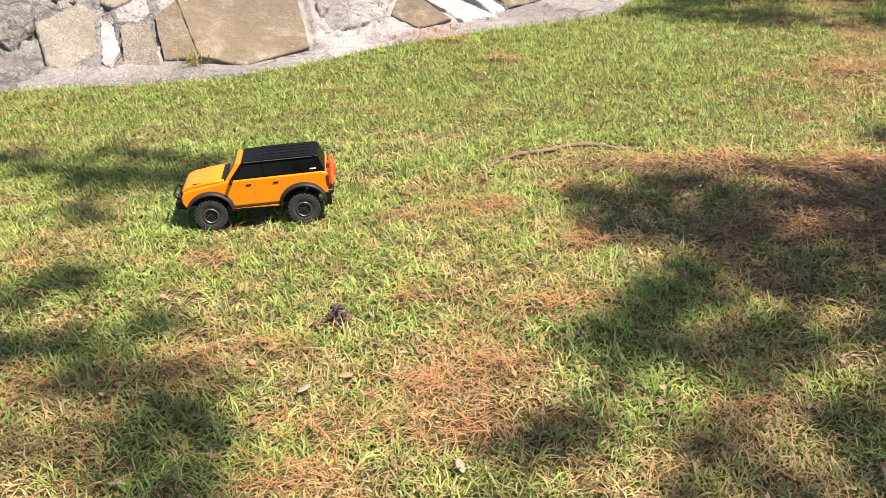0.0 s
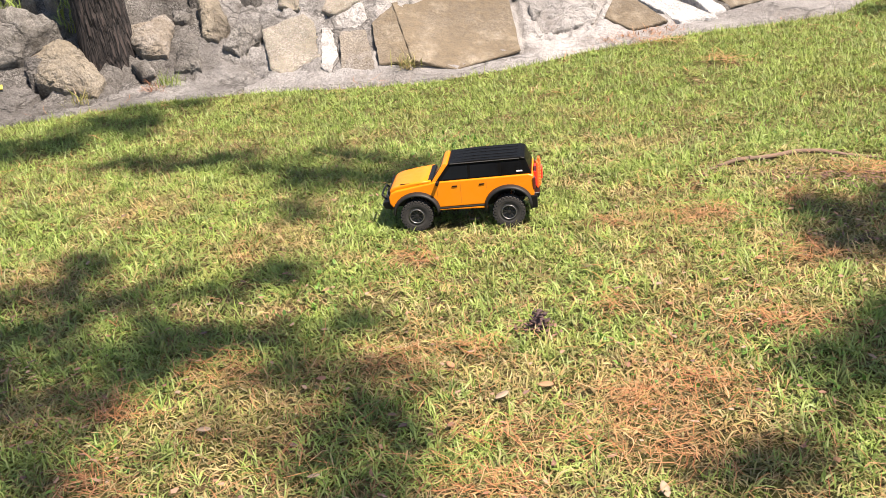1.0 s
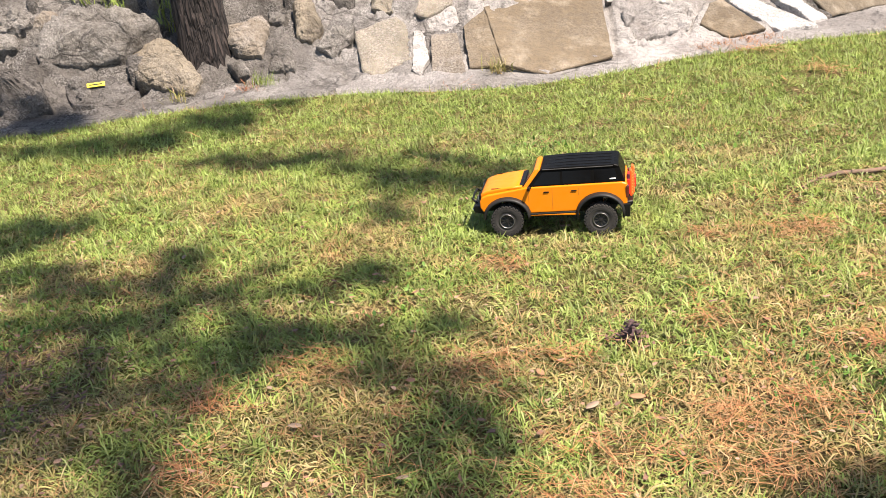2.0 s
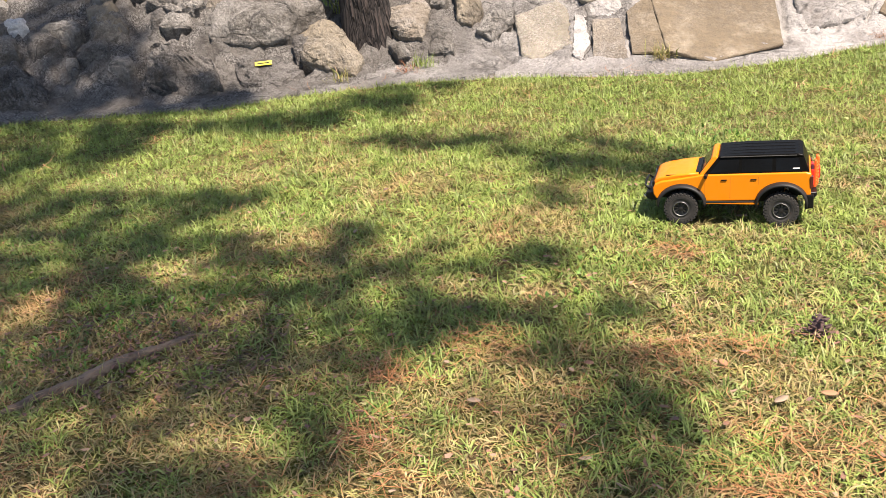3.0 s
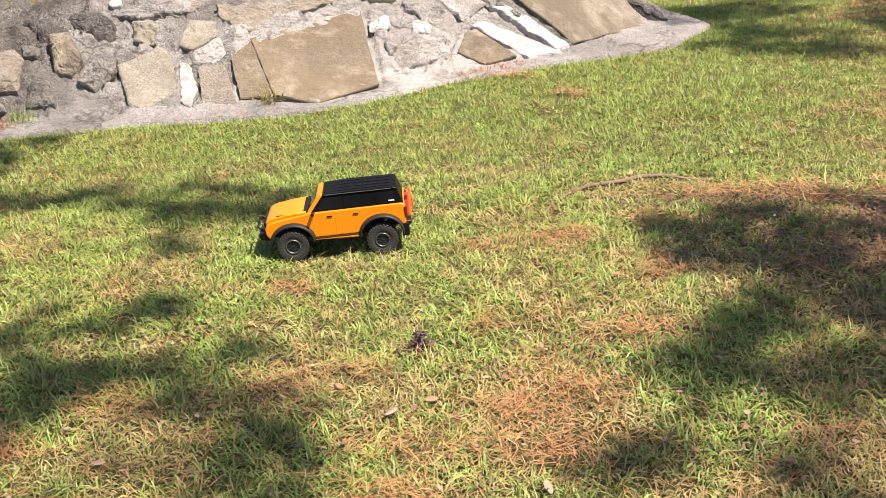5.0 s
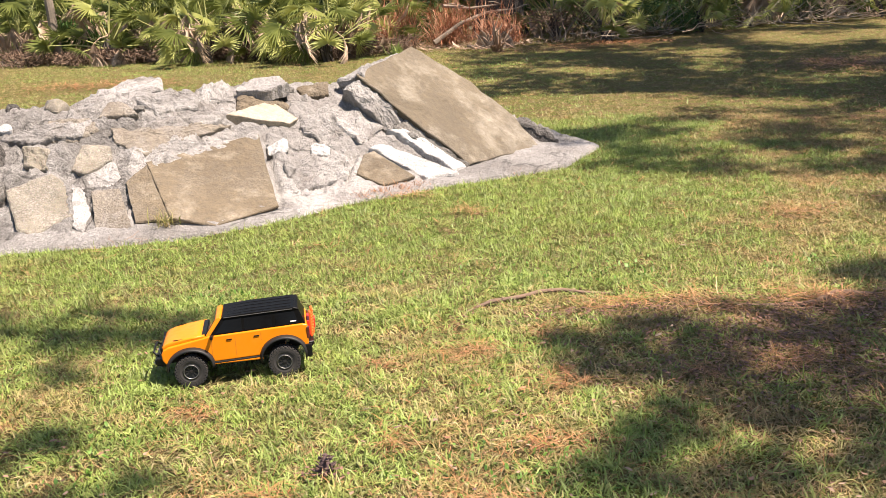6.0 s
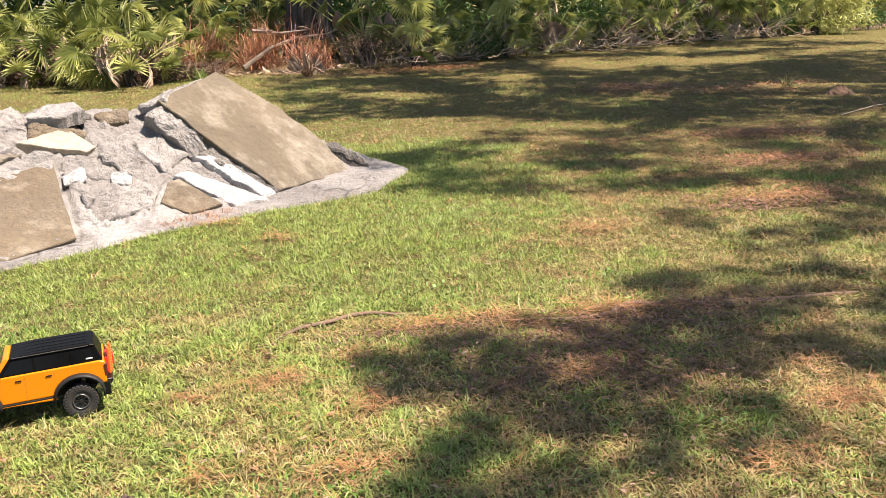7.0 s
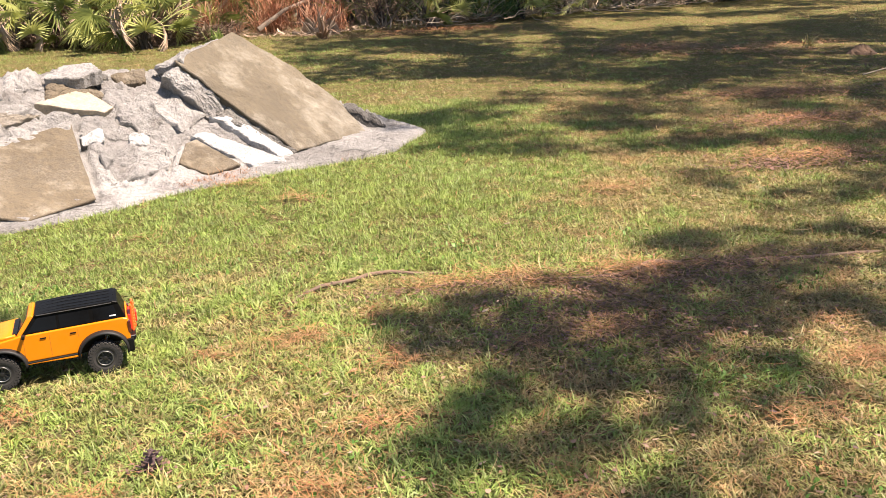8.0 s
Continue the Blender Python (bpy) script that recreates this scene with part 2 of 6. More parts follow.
PEBBLED = rock("pebbled_conglomerate", (0.21, 0.185, 0.142), (0.35, 0.312, 0.25), (0.18, 0.15, 0.11), 5, pebbles=110.0, relief=0.0025, pits=0.5, speckle=0.3)
BROWN = rock("brown_sandstone", (0.25, 0.205, 0.155), (0.35, 0.30, 0.235), (0.37, 0.33, 0.285), 6, relief=0.03, pits=0.45)

BEDDING = rock("brown_grey_rubble_bed", (0.10, 0.087, 0.073), (0.42, 0.388, 0.35), (0.05, 0.041, 0.033), 8, relief=0.06, cracks=4, pits=0.7, speckle=0.65)
ORANGE = plain("orange_car_paint", (0.63, 0.187, 0.003), 0.36, coat=0.1, grain=30, vary=0.04, gloss=0.3)
# grey stands in for the highlight line along the black roof's gutter
GUTTER = plain("highlight_grey_gutter", (0.075, 0.073, 0.07), 0.35, grain=40, vary=0.5)
BLACK = plain("satin_black_plastic", (0.007, 0.007, 0.007), 0.42, grain=120, vary=0.3, gloss=0.18)
SHUT_LINE = plain("shaded_orange_shut_line", (0.36, 0.125, 0.008), 0.6)
RIM_EDGE = plain("worn_bare_metal", (0.22, 0.215, 0.21), 0.4, metal=0.8, grain=90, vary=0.3)
ROOF = plain("black_hardtop", (0.005, 0.0048, 0.0044), 0.34, grain=90, vary=0.3, gloss=0.035)
GLOSS = plain("dark_tinted_window", (0.004, 0.0038, 0.0036), 0.1, grain=10, vary=0.2, gloss=0.16)
TRIM = plain("charcoal_moulded_plastic", (0.015, 0.0145, 0.014), 0.55, grain=150, vary=0.3, gloss=0.3)
RUBBER = plain("dusty_tyre_rubber", (0.042, 0.039, 0.036), 0.9, grain=80, vary=0.4, gloss=0.3)
RIM = plain("dark_grey_rim", (0.05, 0.05, 0.052), 0.4, 0.4, grain=60, vary=0.3)
SILVER = plain("bright_metal", (0.65, 0.65, 0.66), 0.25, 0.9, grain=60, vary=0.2)
RED = plain("red_plastic", (0.72, 0.03, 0.02), 0.4, grain=60, vary=0.1)
FLAME = plain("orange_red_plastic_board", (0.85, 0.12, 0.02), 0.45, grain=60, vary=0.1)
LAMP = plain("smoked_lamp_lens", (0.10, 0.02, 0.015), 0.15, grain=30, vary=0.2)
CLEAR = plain("clear_lamp_lens", (0.55, 0.56, 0.58), 0.12, grain=30, vary=0.2)
BADGE = plain("white_badge", (0.8, 0.8, 0.78), 0.5, vary=0.05)
YELLOW = plain("yellow_plastic", (0.75, 0.62, 0.03), 0.5, vary=0.1)


# ---- mesh helpers ----
def part(name, bm, material, parent=None, label="", at=None, smooth=False):
    """One mesh object from a bmesh, under a thing or a part."""
    me = bpy.data.meshes.new(name)
    bm.normal_update()
    bm.to_mesh(me)
    bm.free()
    me.materials.append(material)
    if smooth:
        me.shade_smooth()
    ob = new(name, me)
    if parent is not None:
        ob.parent = parent
    if at is not None:
        ob.matrix_basis = at
    if label:
        ob["label"] = label
    return ob


def thing(name, m, label, category, group="", kind=""):
    ob = new(name)
    ob.empty_display_size = 0.1
    ob.matrix_basis = m
    return tagged(ob, label, category, group, kind)


def raw_mesh(name, verts, faces, material):
    """A large joined mesh from arrays: faces is an (n, k) index array."""
    me = bpy.data.meshes.new(name)
    k = faces.shape[1]
    me.vertices.add(len(verts))
    me.vertices.foreach_set("co", np.ascontiguousarray(verts, dtype=np.float32).ravel())
    me.loops.add(faces.size)
    me.loops.foreach_set("vertex_index", np.ascontiguousarray(faces, dtype=np.int32).ravel())
    me.polygons.add(len(faces))
    me.polygons.foreach_set("loop_start", np.arange(0, faces.size, k, dtype=np.int32))
    me.update(calc_edges=True)
    me.materials.append(material)
    return new(name, me)


def box(bm, x0, x1, y0, y1, z0, z1, bevel=0.0, segments=2):
    made = bmesh.ops.create_cube(bm, size=1.0)["verts"]
    for v in made:
        v.co = Vector(((x0 + x1) / 2 + v.co.x * (x1 - x0), (y0 + y1) / 2 + v.co.y * (y1 - y0), (z0 + z1) / 2 + v.co.z * (z1 - z0)))
    if bevel:
        edges = list({e for v in made for e in v.link_edges})
        bmesh.ops.bevel(bm, geom=edges, offset=bevel, segments=segments, affect="EDGES", profile=0.6)
    return made


def tube(bm, points, radii, sides=8, wobble=0.0, seed=0):
    """A tapered tube along points."""
    rng = random.Random(seed)
    rings = []
    for k, p in enumerate(points):
        p = Vector(p)
        way = (Vector(points[min(k + 1, len(points) - 1)]) - Vector(points[max(k - 1, 0)])).normalized()
        side = way.cross(Vector((0.31, 0.17, 0.93)))
        side = side.normalized() if side.length > 1e-3 else Vector((1, 0, 0))
        up = way.cross(side)
        ring = []
        for j in range(sides):
            a = 2 * math.pi * j / sides
            r = radii[k] * (1 + wobble * rng.uniform(-1, 1))
            ring.append(bm.verts.new(p + side * (r * math.cos(a)) + up * (r * math.sin(a))))
        rings.append(ring)
    for a, b in zip(rings, rings[1:]):
        for j in range(sides):
            bm.faces.new((a[j], a[(j + 1) % sides], b[(j + 1) % sides], b[j]))
    bm.faces.new(rings[0][::-1])
    bm.faces.new(rings[-1])


def lathe(bm, profile, sides, axis="y"):
    """Turns (radius, along) pairs about an axis into a closed ring."""
    rings = []
    for r, a in profile:
        ring = []
        for j in range(sides):
            t = 2 * math.pi * j / sides
            ring.append(bm.verts.new((r * math.cos(t), a, r * math.sin(t))))
        rings.append(ring)
    for p, q in zip(rings, rings[1:]):
        for j in range(sides):
            bm.faces.new((p[j], q[j], q[(j + 1) % sides], p[(j + 1) % sides]))
    return rings


# ---- the lawn ----
def bumps(x, y):
    return 0.012 * noise.noise((x * 0.9, y * 0.9, 3.1)) + 0.006 * noise.noise((x * 3.1, y * 3.1, 7.7))


def lawn():
    near_x, near_y = np.arange(-10, 14.01, 0.16), np.arange(-3, 26.01, 0.16)
    far = np.array([15, 18, 24, 40, 80, 200, 600])
    xs = np.concatenate([-far[::-1] - 1.0, near_x, far + 4.0])
    ys = np.concatenate([-far[::-1] + 8.0, near_y, far + 16.0])
    verts = []
    for y in ys:
        for x in xs:
            close = -10 <= x <= 14 and -3 <= y <= 26
            verts.append((x, y, bumps(x, y) if close else 0.0))
    n, idx = len(xs), np.arange(len(xs) * len(ys)).reshape(len(ys), len(xs))
    faces = np.stack([idx[:-1, :-1], idx[:-1, 1:], idx[1:, 1:], idx[1:, :-1]], -1).reshape(-1, 4)
    ob = raw_mesh("ground", np.array(verts), faces, SOIL)
    ob.data.shade_smooth()
    return tagged(ob, "sunlit lawn soil with brown thatch and pine straw", "ground", kind="structure")


lawn()


# ---- the rock mound: stones bedded in mortar ----
TOE = [(-9.0, 2.6), (-6.6, 3.05), (-5.3, 3.5), (-4.24, 3.9), (-3.75, 4.08), (-3.37, 4.4), (-2.85, 4.7), (-2.32, 4.88), (-1.75, 4.91),
       (-1.3, 4.97), (-0.9, 5.22), (-0.45, 5.6), (0.15, 5.96), (0.66, 6.2), (1.05, 6.43), (1.4, 7.05)]
REAR = [(1.32, 7.4), (0.95, 8.0), (0.1, 8.4), (-1.0, 8.0), (-2.6, 7.4), (-4.4, 6.6), (-6.4, 5.6), (-9.0, 5.0)]


def to_line(px, py, line):
    best = 1e9
    for (ax, ay), (bx, by) in zip(line, line[1:]):
        dx, dy = bx - ax, by - ay
        k = min(1.0, max(0.0, ((px - ax) * dx + (py - ay) * dy) / (dx * dx + dy * dy)))
        best = min(best, math.hypot(px - ax - k * dx, py - ay - k * dy))
    return best


def inside(px, py, ring):
    hit = False
    for (ax, ay), (bx, by) in zip(ring, ring[1:] + ring[:1]):
        if (ay > py) != (by > py) and px < (bx - ax) * (py - ay) / (by - ay) + ax:
            hit = not hit
    return hit


RISE = [(0.0, 0.015), (0.15, 0.04), (0.3, 0.09), (0.6, 0.28), (0.9, 0.46), (1.25, 0.64), (1.6, 0.73), (3.0, 0.77)]


def ramp(v, table):
    for (a, p), (b, q) in zip(table, table[1:]):
        if v <= b:
            return p + (q - p) * max(0.0, (v - a) / (b - a))
    return table[-1][1]


def mound_height(px, py):
    """Height of the bedded mortar of the rock mound; negative off it."""
    if not inside(px, py, TOE + REAR):
        return -0.06
    z = ramp(to_line(px, py, TOE), RISE)
    z = min(z, 0.01 + 0.55 * to_line(px, py, [TOE[-1]] + REAR))
    u = (px - 0.36) * -0.782 + (py - 6.51) * 0.623
    return min(z, max(0.03, 0.03 + 0.7 * u))


def lumps(x, y):
    return noise.fractal((x * 3.2, y * 3.2, 1.7), 0.8, 2.1, 5)


mound = thing("rock_mound", pose(-1.5, 6.0, 0), "low mound of grey, tan and white stones in rough mortar", "rock mound")


BEDS = [(-1.45, -0.78, 5.1, 5.5, [(-1.42, 5.20), (-1.16, 5.20), (-0.84, 5.49), (-0.79, 5.44), (-1.14, 5.125), (-1.42, 5.125)])]


# open joints between the stones
CRACKS = [[(-1.72, 5.61), (-1.4, 5.87), (-1.04, 6.18)], [(-0.81, 5.46), (-0.91, 5.85), (-1.0, 6.14)], [(-0.95, 6.0), (-0.78, 6.16), (-0.62, 6.2), (-0.46, 6.3)], [(-0.46, 5.97), (-0.42, 6.2), (-0.33, 6.32)],
          [(-2.12, 6.03), (-1.8, 5.97), (-1.4, 6.18), (-1.05, 6.25)], [(-2.47, 5.44), (-2.2, 5.58), (-2.0, 5.52)], [(-0.82, 6.3), (-0.58, 6.65), (-0.45, 6.4)], [(-2.3, 5.76), (-2.05, 5.8), (-1.9, 5.86)], [(-0.28, 6.24), (0.05, 6.14), (0.32, 6.28)], [(-0.24, 6.42), (0.05, 6.38), (0.3, 6.28)],
          [(-2.62, 5.2), (-2.45, 5.2), (-2.3, 5.07)], [(-2.44, 5.7), (-2.62, 5.56), (-2.64, 5.3)], [(-1.75, 6.3), (-1.55, 6.45), (-1.45, 6.28)]]


def far_from(px, py, line):
    """to_line for arrays."""
    best = np.full(px.shape, 1e9)
    for (ax, ay), (bx, by) in zip(line, line[1:]):
        dx, dy = bx - ax, by - ay
        k = np.clip(((px - ax) * dx + (py - ay) * dy) / (dx * dx + dy * dy), 0, 1)
        best = np.minimum(best, np.hypot(px - ax - k * dx, py - ay - k * dy))
    return best


def within(px, py, ring):
    """inside for arrays."""
    hit = np.zeros(px.shape, bool)
    for (ax, ay), (bx, by) in zip(ring, ring[1:] + ring[:1]):
        if ay != by:
            hit ^= ((ay > py) != (by > py)) & (px < (bx - ax) * (py - ay) / (by - ay) + ax)
    return hit


def mortar_bed():
    """The crumbling mortar between and under the stones, and its sandy apron."""
    step = 0.016
    gx, gy = np.meshgrid(np.arange(-9.0, 1.5, step), np.arange(2.5, 8.5, step), indexing="ij")
    toe = far_from(gx, gy, TOE)
    on = within(gx, gy, TOE + REAR)
    used = on | (toe < 0.05)
    z = np.interp(toe, [a for a, _ in RISE], [b for _, b in RISE])
    z = np.minimum(z, 0.01 + 0.55 * far_from(gx, gy, [TOE[-1]] + REAR))
    z = np.minimum(z, np.maximum(0.03, 0.03 + 0.7 * ((gx - 0.36) * -0.782 + (gy - 6.51) * 0.623)))
    bed = z.copy()
    rise = np.minimum(1.0, z / 0.12)
    gap = np.minimum.reduce([far_from(gx, gy, c) for c in CRACKS])
    at = np.argwhere(on)
    rough, fine = np.zeros(z.shape), np.zeros(z.shape)
    for i, j in at:
        x, y = gx[i, j], gy[i, j]
        block = noise.voronoi((x * 4.2 + 0.5 * noise.noise((x * 6, y * 6, 1)), y * 4.2, 2.5))[0]
        rough[i, j] = 0.04 * lumps(x, y) - 0.05 * abs(noise.fractal((x * 5.1, y * 5.1, 8.2), 0.9, 2.1, 5)) - 0.030 * max(0.0, 1 - 9 * (block[1] - block[0]))
        fine[i, j] = 0.009 * noise.noise((x * 22, y * 22, 4)) - 0.010 * abs(noise.noise((x * 43, y * 43, 9)))
    z = z - 0.02 * rise * np.clip((-2.6 - gx) / 0.4, 0, 1) + 0.012 + np.where(gx < -2.9, 1.4, 1.0) * rise * rough + (0.25 + 0.75 * rise) * fine
    z -= 0.06 * rise * np.clip(1 - gap / 0.03, 0, 1) * (gx > -2.8)
    for x0, x1, y0, y1, ring in BEDS:
        near = (gx > x0) & (gx < x1) & (gy > y0) & (gy < y1)
        near[near] = within(gx[near], gy[near], ring)
        z = np.where(near, np.minimum(z, bed) - 0.04 * rise, z)
    z = np.where(on, np.maximum(z, 0.010), -0.03)
    index = np.full(z.shape, -1)
    index[used] = np.arange(used.sum())
    verts = np.stack([gx[used] + 1.5, gy[used] - 6.0, z[used]], 1)
    quads = np.stack([index[:-1, :-1], index[1:, :-1], index[1:, 1:], index[:-1, 1:]], -1).reshape(-1, 4)
    whole = (quads >= 0).all(1)
    edge = np.array([0.25 * noise.noise((x * 2, y * 2, 3)) for x, y in zip(gx[:-1, :-1].ravel()[whole], gy[:-1, :-1].ravel()[whole])])
    qx, qd = gx[:-1, :-1].ravel()[whole], toe[:-1, :-1].ravel()[whole]
    tree_side = (qx + edge < -2.75) & (qd > 0.24 - 0.45 * np.clip((-3.0 - qx) / 0.8, 0, 1) + 0.5 * edge)
    dirty = ~tree_side & (qx + 1.5 * edge < -1.75) & (qd > 0.20 + 0.3 * edge - 0.4 * np.clip((-2.2 - qx) / 0.3, 0, 1))
    quads = quads[whole]
    for name, chosen, material, label in (("mortar", ~tree_side & ~dirty, MORTAR, "rough pale grey mortar with a flat sandy apron"), ("mortar", dirty, OLD_MORTAR, "darker weathered mortar streaked with dirt"), ("rubble_bed", tree_side, BEDDING, "dark weathered rubble bed round the tree")):
        ob = raw_mesh(name, verts, quads[chosen], material)
        ob.data.shade_smooth()
        ob.parent = mound
        ob["label"] = label


def slab(corners, material, proud=0.04, dome=0.0, rough=0.012, seed=0, name="stone", label="", thick=0.16, sink=0.0):
    """A stone from its few corners: jittered outline, bevelled rim, uneven top, sides going down into the mortar."""
    rng = random.Random(seed + int(1000 * corners[0][0]))
    pts = [Vector(c) if len(c) == 3 else Vector((c[0], c[1], max(0.0, mound_height(c[0], c[1])))) for c in corners]
    mid = sum(pts, Vector()) / len(pts)
    core = [(mid.x + 0.84 * (p.x - mid.x), mid.y + 0.84 * (p.y - mid.y)) for p in pts]
    BEDS.append((min(p[0] for p in core), max(p[0] for p in core), min(p[1] for p in core), max(p[1] for p in core), core))
    normal = Vector()
    for a, b in zip(pts, pts[1:] + pts[:1]):
        normal += (a - mid).cross(b - mid)
    normal = normal.normalized() if normal.z >= 0 else -normal.normalized()
    u = normal.cross(Vector((0.0, 1.0, 0.0)))
    u = u.normalized() if u.length > 0.1 else Vector((1, 0, 0))
    w = normal.cross(u)
    flat = [((p - mid).dot(u), (p - mid).dot(w)) for p in pts]
    area = sum(a[0] * b[1] - b[0] * a[1] for a, b in zip(flat, flat[1:] + flat[:1]))
    if area < 0:
        flat.reverse()
    ring, size = [], math.sqrt(abs(area) / 2)
    for a, b in zip(flat, flat[1:] + flat[:1]):
        n = max(3, int(math.dist(a, b) / (max(0.014, size * 0.05) if dome else max(0.025, size * 0.09))))
        for k in range(n):
            f = k / n
            off = rng.uniform(-1, 1) * min(0.008, size * 0.035) * (1 if k else 0.4) * (1 if dome or rough > 0.01 else 0.4)
            dx, dy = b[0] - a[0], b[1] - a[1]
            s = math.hypot(dx, dy) or 1
            ring.append((a[0] + dx * f - dy / s * off, a[1] + dy * f + dx / s * off))
    if dome:
        ring = [(0.6 * x + 0.2 * (ring[k - 1][0] + ring[(k + 1) % len(ring)][0]), 0.6 * y + 0.2 * (ring[k - 1][1] + ring[(k + 1) % len(ring)][1])) for k, (x, y) in enumerate(ring)]
    bm = bmesh.new()
    edge = min(0.02, size * 0.07) if dome else min(0.009, size * 0.03)
    levels = [(0.97, -thick), (0.98, proud * 0.35 - 0.01), (1.0, proud - edge), (1 - 0.6 * edge / size, proud - edge * 0.25), (1 - 1.6 * edge / size, proud), (0.80, proud), (0.64, proud), (0.48, proud), (0.32, proud), (0.16, proud)]
    if dome and proud >= 0.03:
        turn = [math.pi / 2 * k / 17 for k in range(18)]
        levels = [(1.04, -thick)] + [(0.04 + 0.99 * math.cos(a) ** 0.7, proud * math.sin(a) ** 0.8 - 0.01) for a in turn]
    rings = []
    for scale, h in levels:
        row = []
        for x, y in ring:
            px, py = x * scale, y * scale
            lift = h + (dome * size * (1 - scale * scale) if h > 0 else 0)
            if h >= proud * 0.5 - edge:
                lift += rough * noise.fractal((px * 7 + seed, py * 7, mid.x * 3), 0.9, 2.0, 4) - (0.9 * rough * abs(noise.fractal((px * 12, py * 12 + seed, 2), 0.9, 2.0, 3)) if rough > 0.015 else 0)
            spot = u * px + w * py + normal * (lift - sink)
            if dome and proud >= 0.03 and h > -0.05:
                k = (spot + mid) * (3.2 / max(0.3, size)) + Vector((seed, 0, 0))
                near = noise.voronoi(k + 0.25 * Vector((noise.noise(k * 2), noise.noise(k * 2 + Vector((5, 1, 3))), 0)))[0]
                spot += (normal + (u * px + w * py) / size).normalized() * size * ((0.035 if rough < 0.03 else 0.07) * (0.45 - near[0]) - 0.028 * max(0.0, 1 - 8 * (near[1] - near[0])) + (0.012 + 0.35 * rough) * noise.fractal(k * 3.1, 0.9, 2.1, 5))
            row.append(bm.verts.new(spot))
        rings.append(row)
    for a, b in zip(rings, rings[1:]):
        for k in range(len(ring)):
            bm.faces.new((a[k], a[(k + 1) % len(ring)], b[(k + 1) % len(ring)], b[k]))
    top = bm.verts.new(sum((v.co for v in rings[-1]), Vector()) / len(ring))
    for k in range(len(ring)):
        bm.faces.new((rings[-1][k], rings[-1][(k + 1) % len(ring)], top))
    bmesh.ops.recalc_face_normals(bm, faces=bm.faces)
    return part(name, bm, material, mound, label, Matrix.Translation(mid - Vector((-1.5, 6.0, 0))), smooth=dome > 0.1)


def boulder(corners, material, seed, tall=0.0, label="", name="stone"):
    """A craggy rock over an outline: steep broken sides, an uneven worn top."""
    pts = [Vector((x, y, max(0.0, mound_height(x, y)))) for x, y in corners]
    mid = sum(pts, Vector()) / len(pts)
    size = math.sqrt(sum((p - mid).length_squared for p in pts) / len(pts))
    tall = tall or 0.25 * size + 0.03
    sides = max(24, min(110, int(size * 330)))
    ring = []
    for k in range(sides):
        a = 2 * math.pi * k / sides
        way, far = Vector((math.cos(a), math.sin(a), 0)), 0.0
        for p, q in zip(pts, pts[1:] + pts[:1]):
            e, o = q - p, p - mid
            det = way.x * -e.y + e.x * way.y
            if abs(det) > 1e-9:
                r, f = (o.x * -e.y + e.x * o.y) / det, (way.x * o.y - way.y * o.x) / det
                if 0 <= f <= 1 and r > far:
                    far = r
        ring.append(way * (far * 0.97))
    bm = bmesh.new()
    rows = []
    for scale, up in ((1.10, -0.16 / tall), (1.06, 0.0), (1.0, 0.20), (0.94, 0.38), (0.86, 0.56), (0.77, 0.71), (0.67, 0.82), (0.56, 0.90), (0.45, 0.95), (0.33, 0.98), (0.22, 1.0), (0.1, 1.0)):
        row = []
        for w in ring:
            p = w * scale
            base = mound_height(mid.x + p.x * 0.9, mid.y + p.y * 0.9)
            p.z = (0.5 if tall > 0.03 else 1.0) * (max(0.0, base) - mid.z) + up * tall
            k = Vector(((mid.x + p.x) * 1.0, (mid.y + p.y) * 1.0, p.z + seed))
            near = noise.voronoi(k * (1.5 / max(0.12, size)) + Vector((0.35, 0.2, 0.1)) * noise.noise(k * 9))[0]
            push = 0.09 * size * noise.fractal(k * 6, 0.9, 2.0, 3) - 0.07 * size * max(0.0, 1 - 6 * (near[1] - near[0])) + 0.12 * size * (0.5 - near[0]) - 0.05 * size * abs(noise.fractal(k * 9, 0.7, 2.2, 5)) + 0.007 * noise.fractal(k * 26, 0.8, 2.0, 4)
            out = w.normalized() * scale * 0.8 + Vector((0, 0, 1.1 - 0.7 * scale))
            row.append(bm.verts.new(p + out.normalized() * push))
        rows.append(row)
    for a, b in zip(rows, rows[1:]):
        for k in range(sides):
            bm.faces.new((a[k], a[(k + 1) % sides], b[(k + 1) % sides], b[k]))
    bm.faces.new(rows[-1])
    bmesh.ops.recalc_face_normals(bm, faces=bm.faces)
    return part(name, bm, material, mound, label, Matrix.Translation(mid - Vector((-1.5, 6.0, 0))), smooth=False)


# the face towards the lawn, from the tree to the ramp
slab([(-1.64, 5.61), (-1.03, 6.14), (-0.95, 5.83), (-0.84, 5.47), (-1.16, 5.18), (-1.42, 5.18)], TAN, 0.014, 0, 0.0069, 1, label="large flat tan sandstone slab")
slab([(-1.73, 5.46), (-1.632, 5.60), (-1.412, 5.18), (-1.61, 5.16)], TAN, 0.012, 0, 0.0069, 2)
slab([(-1.92, 5.40), (-1.76, 5.42), (-1.60, 5.07), (-1.81, 5.07)], BROWN, 0.008, 0, 0.0069, 3)
slab([(-2.43, 5.41), (-2.19, 5.55), (-2.06, 5.44), (-1.98, 5.23), (-2.17, 5.06), (-2.26, 5.10)], PEBBLED, 0.006, 0.024, 0.0138, 4)
slab([(-2.05, 5.46), (-1.97, 5.43), (-1.88, 5.23), (-1.89, 5.08), (-1.95, 5.12)], PALE_MORTAR, 0.006, 0, 0.0138, 5)
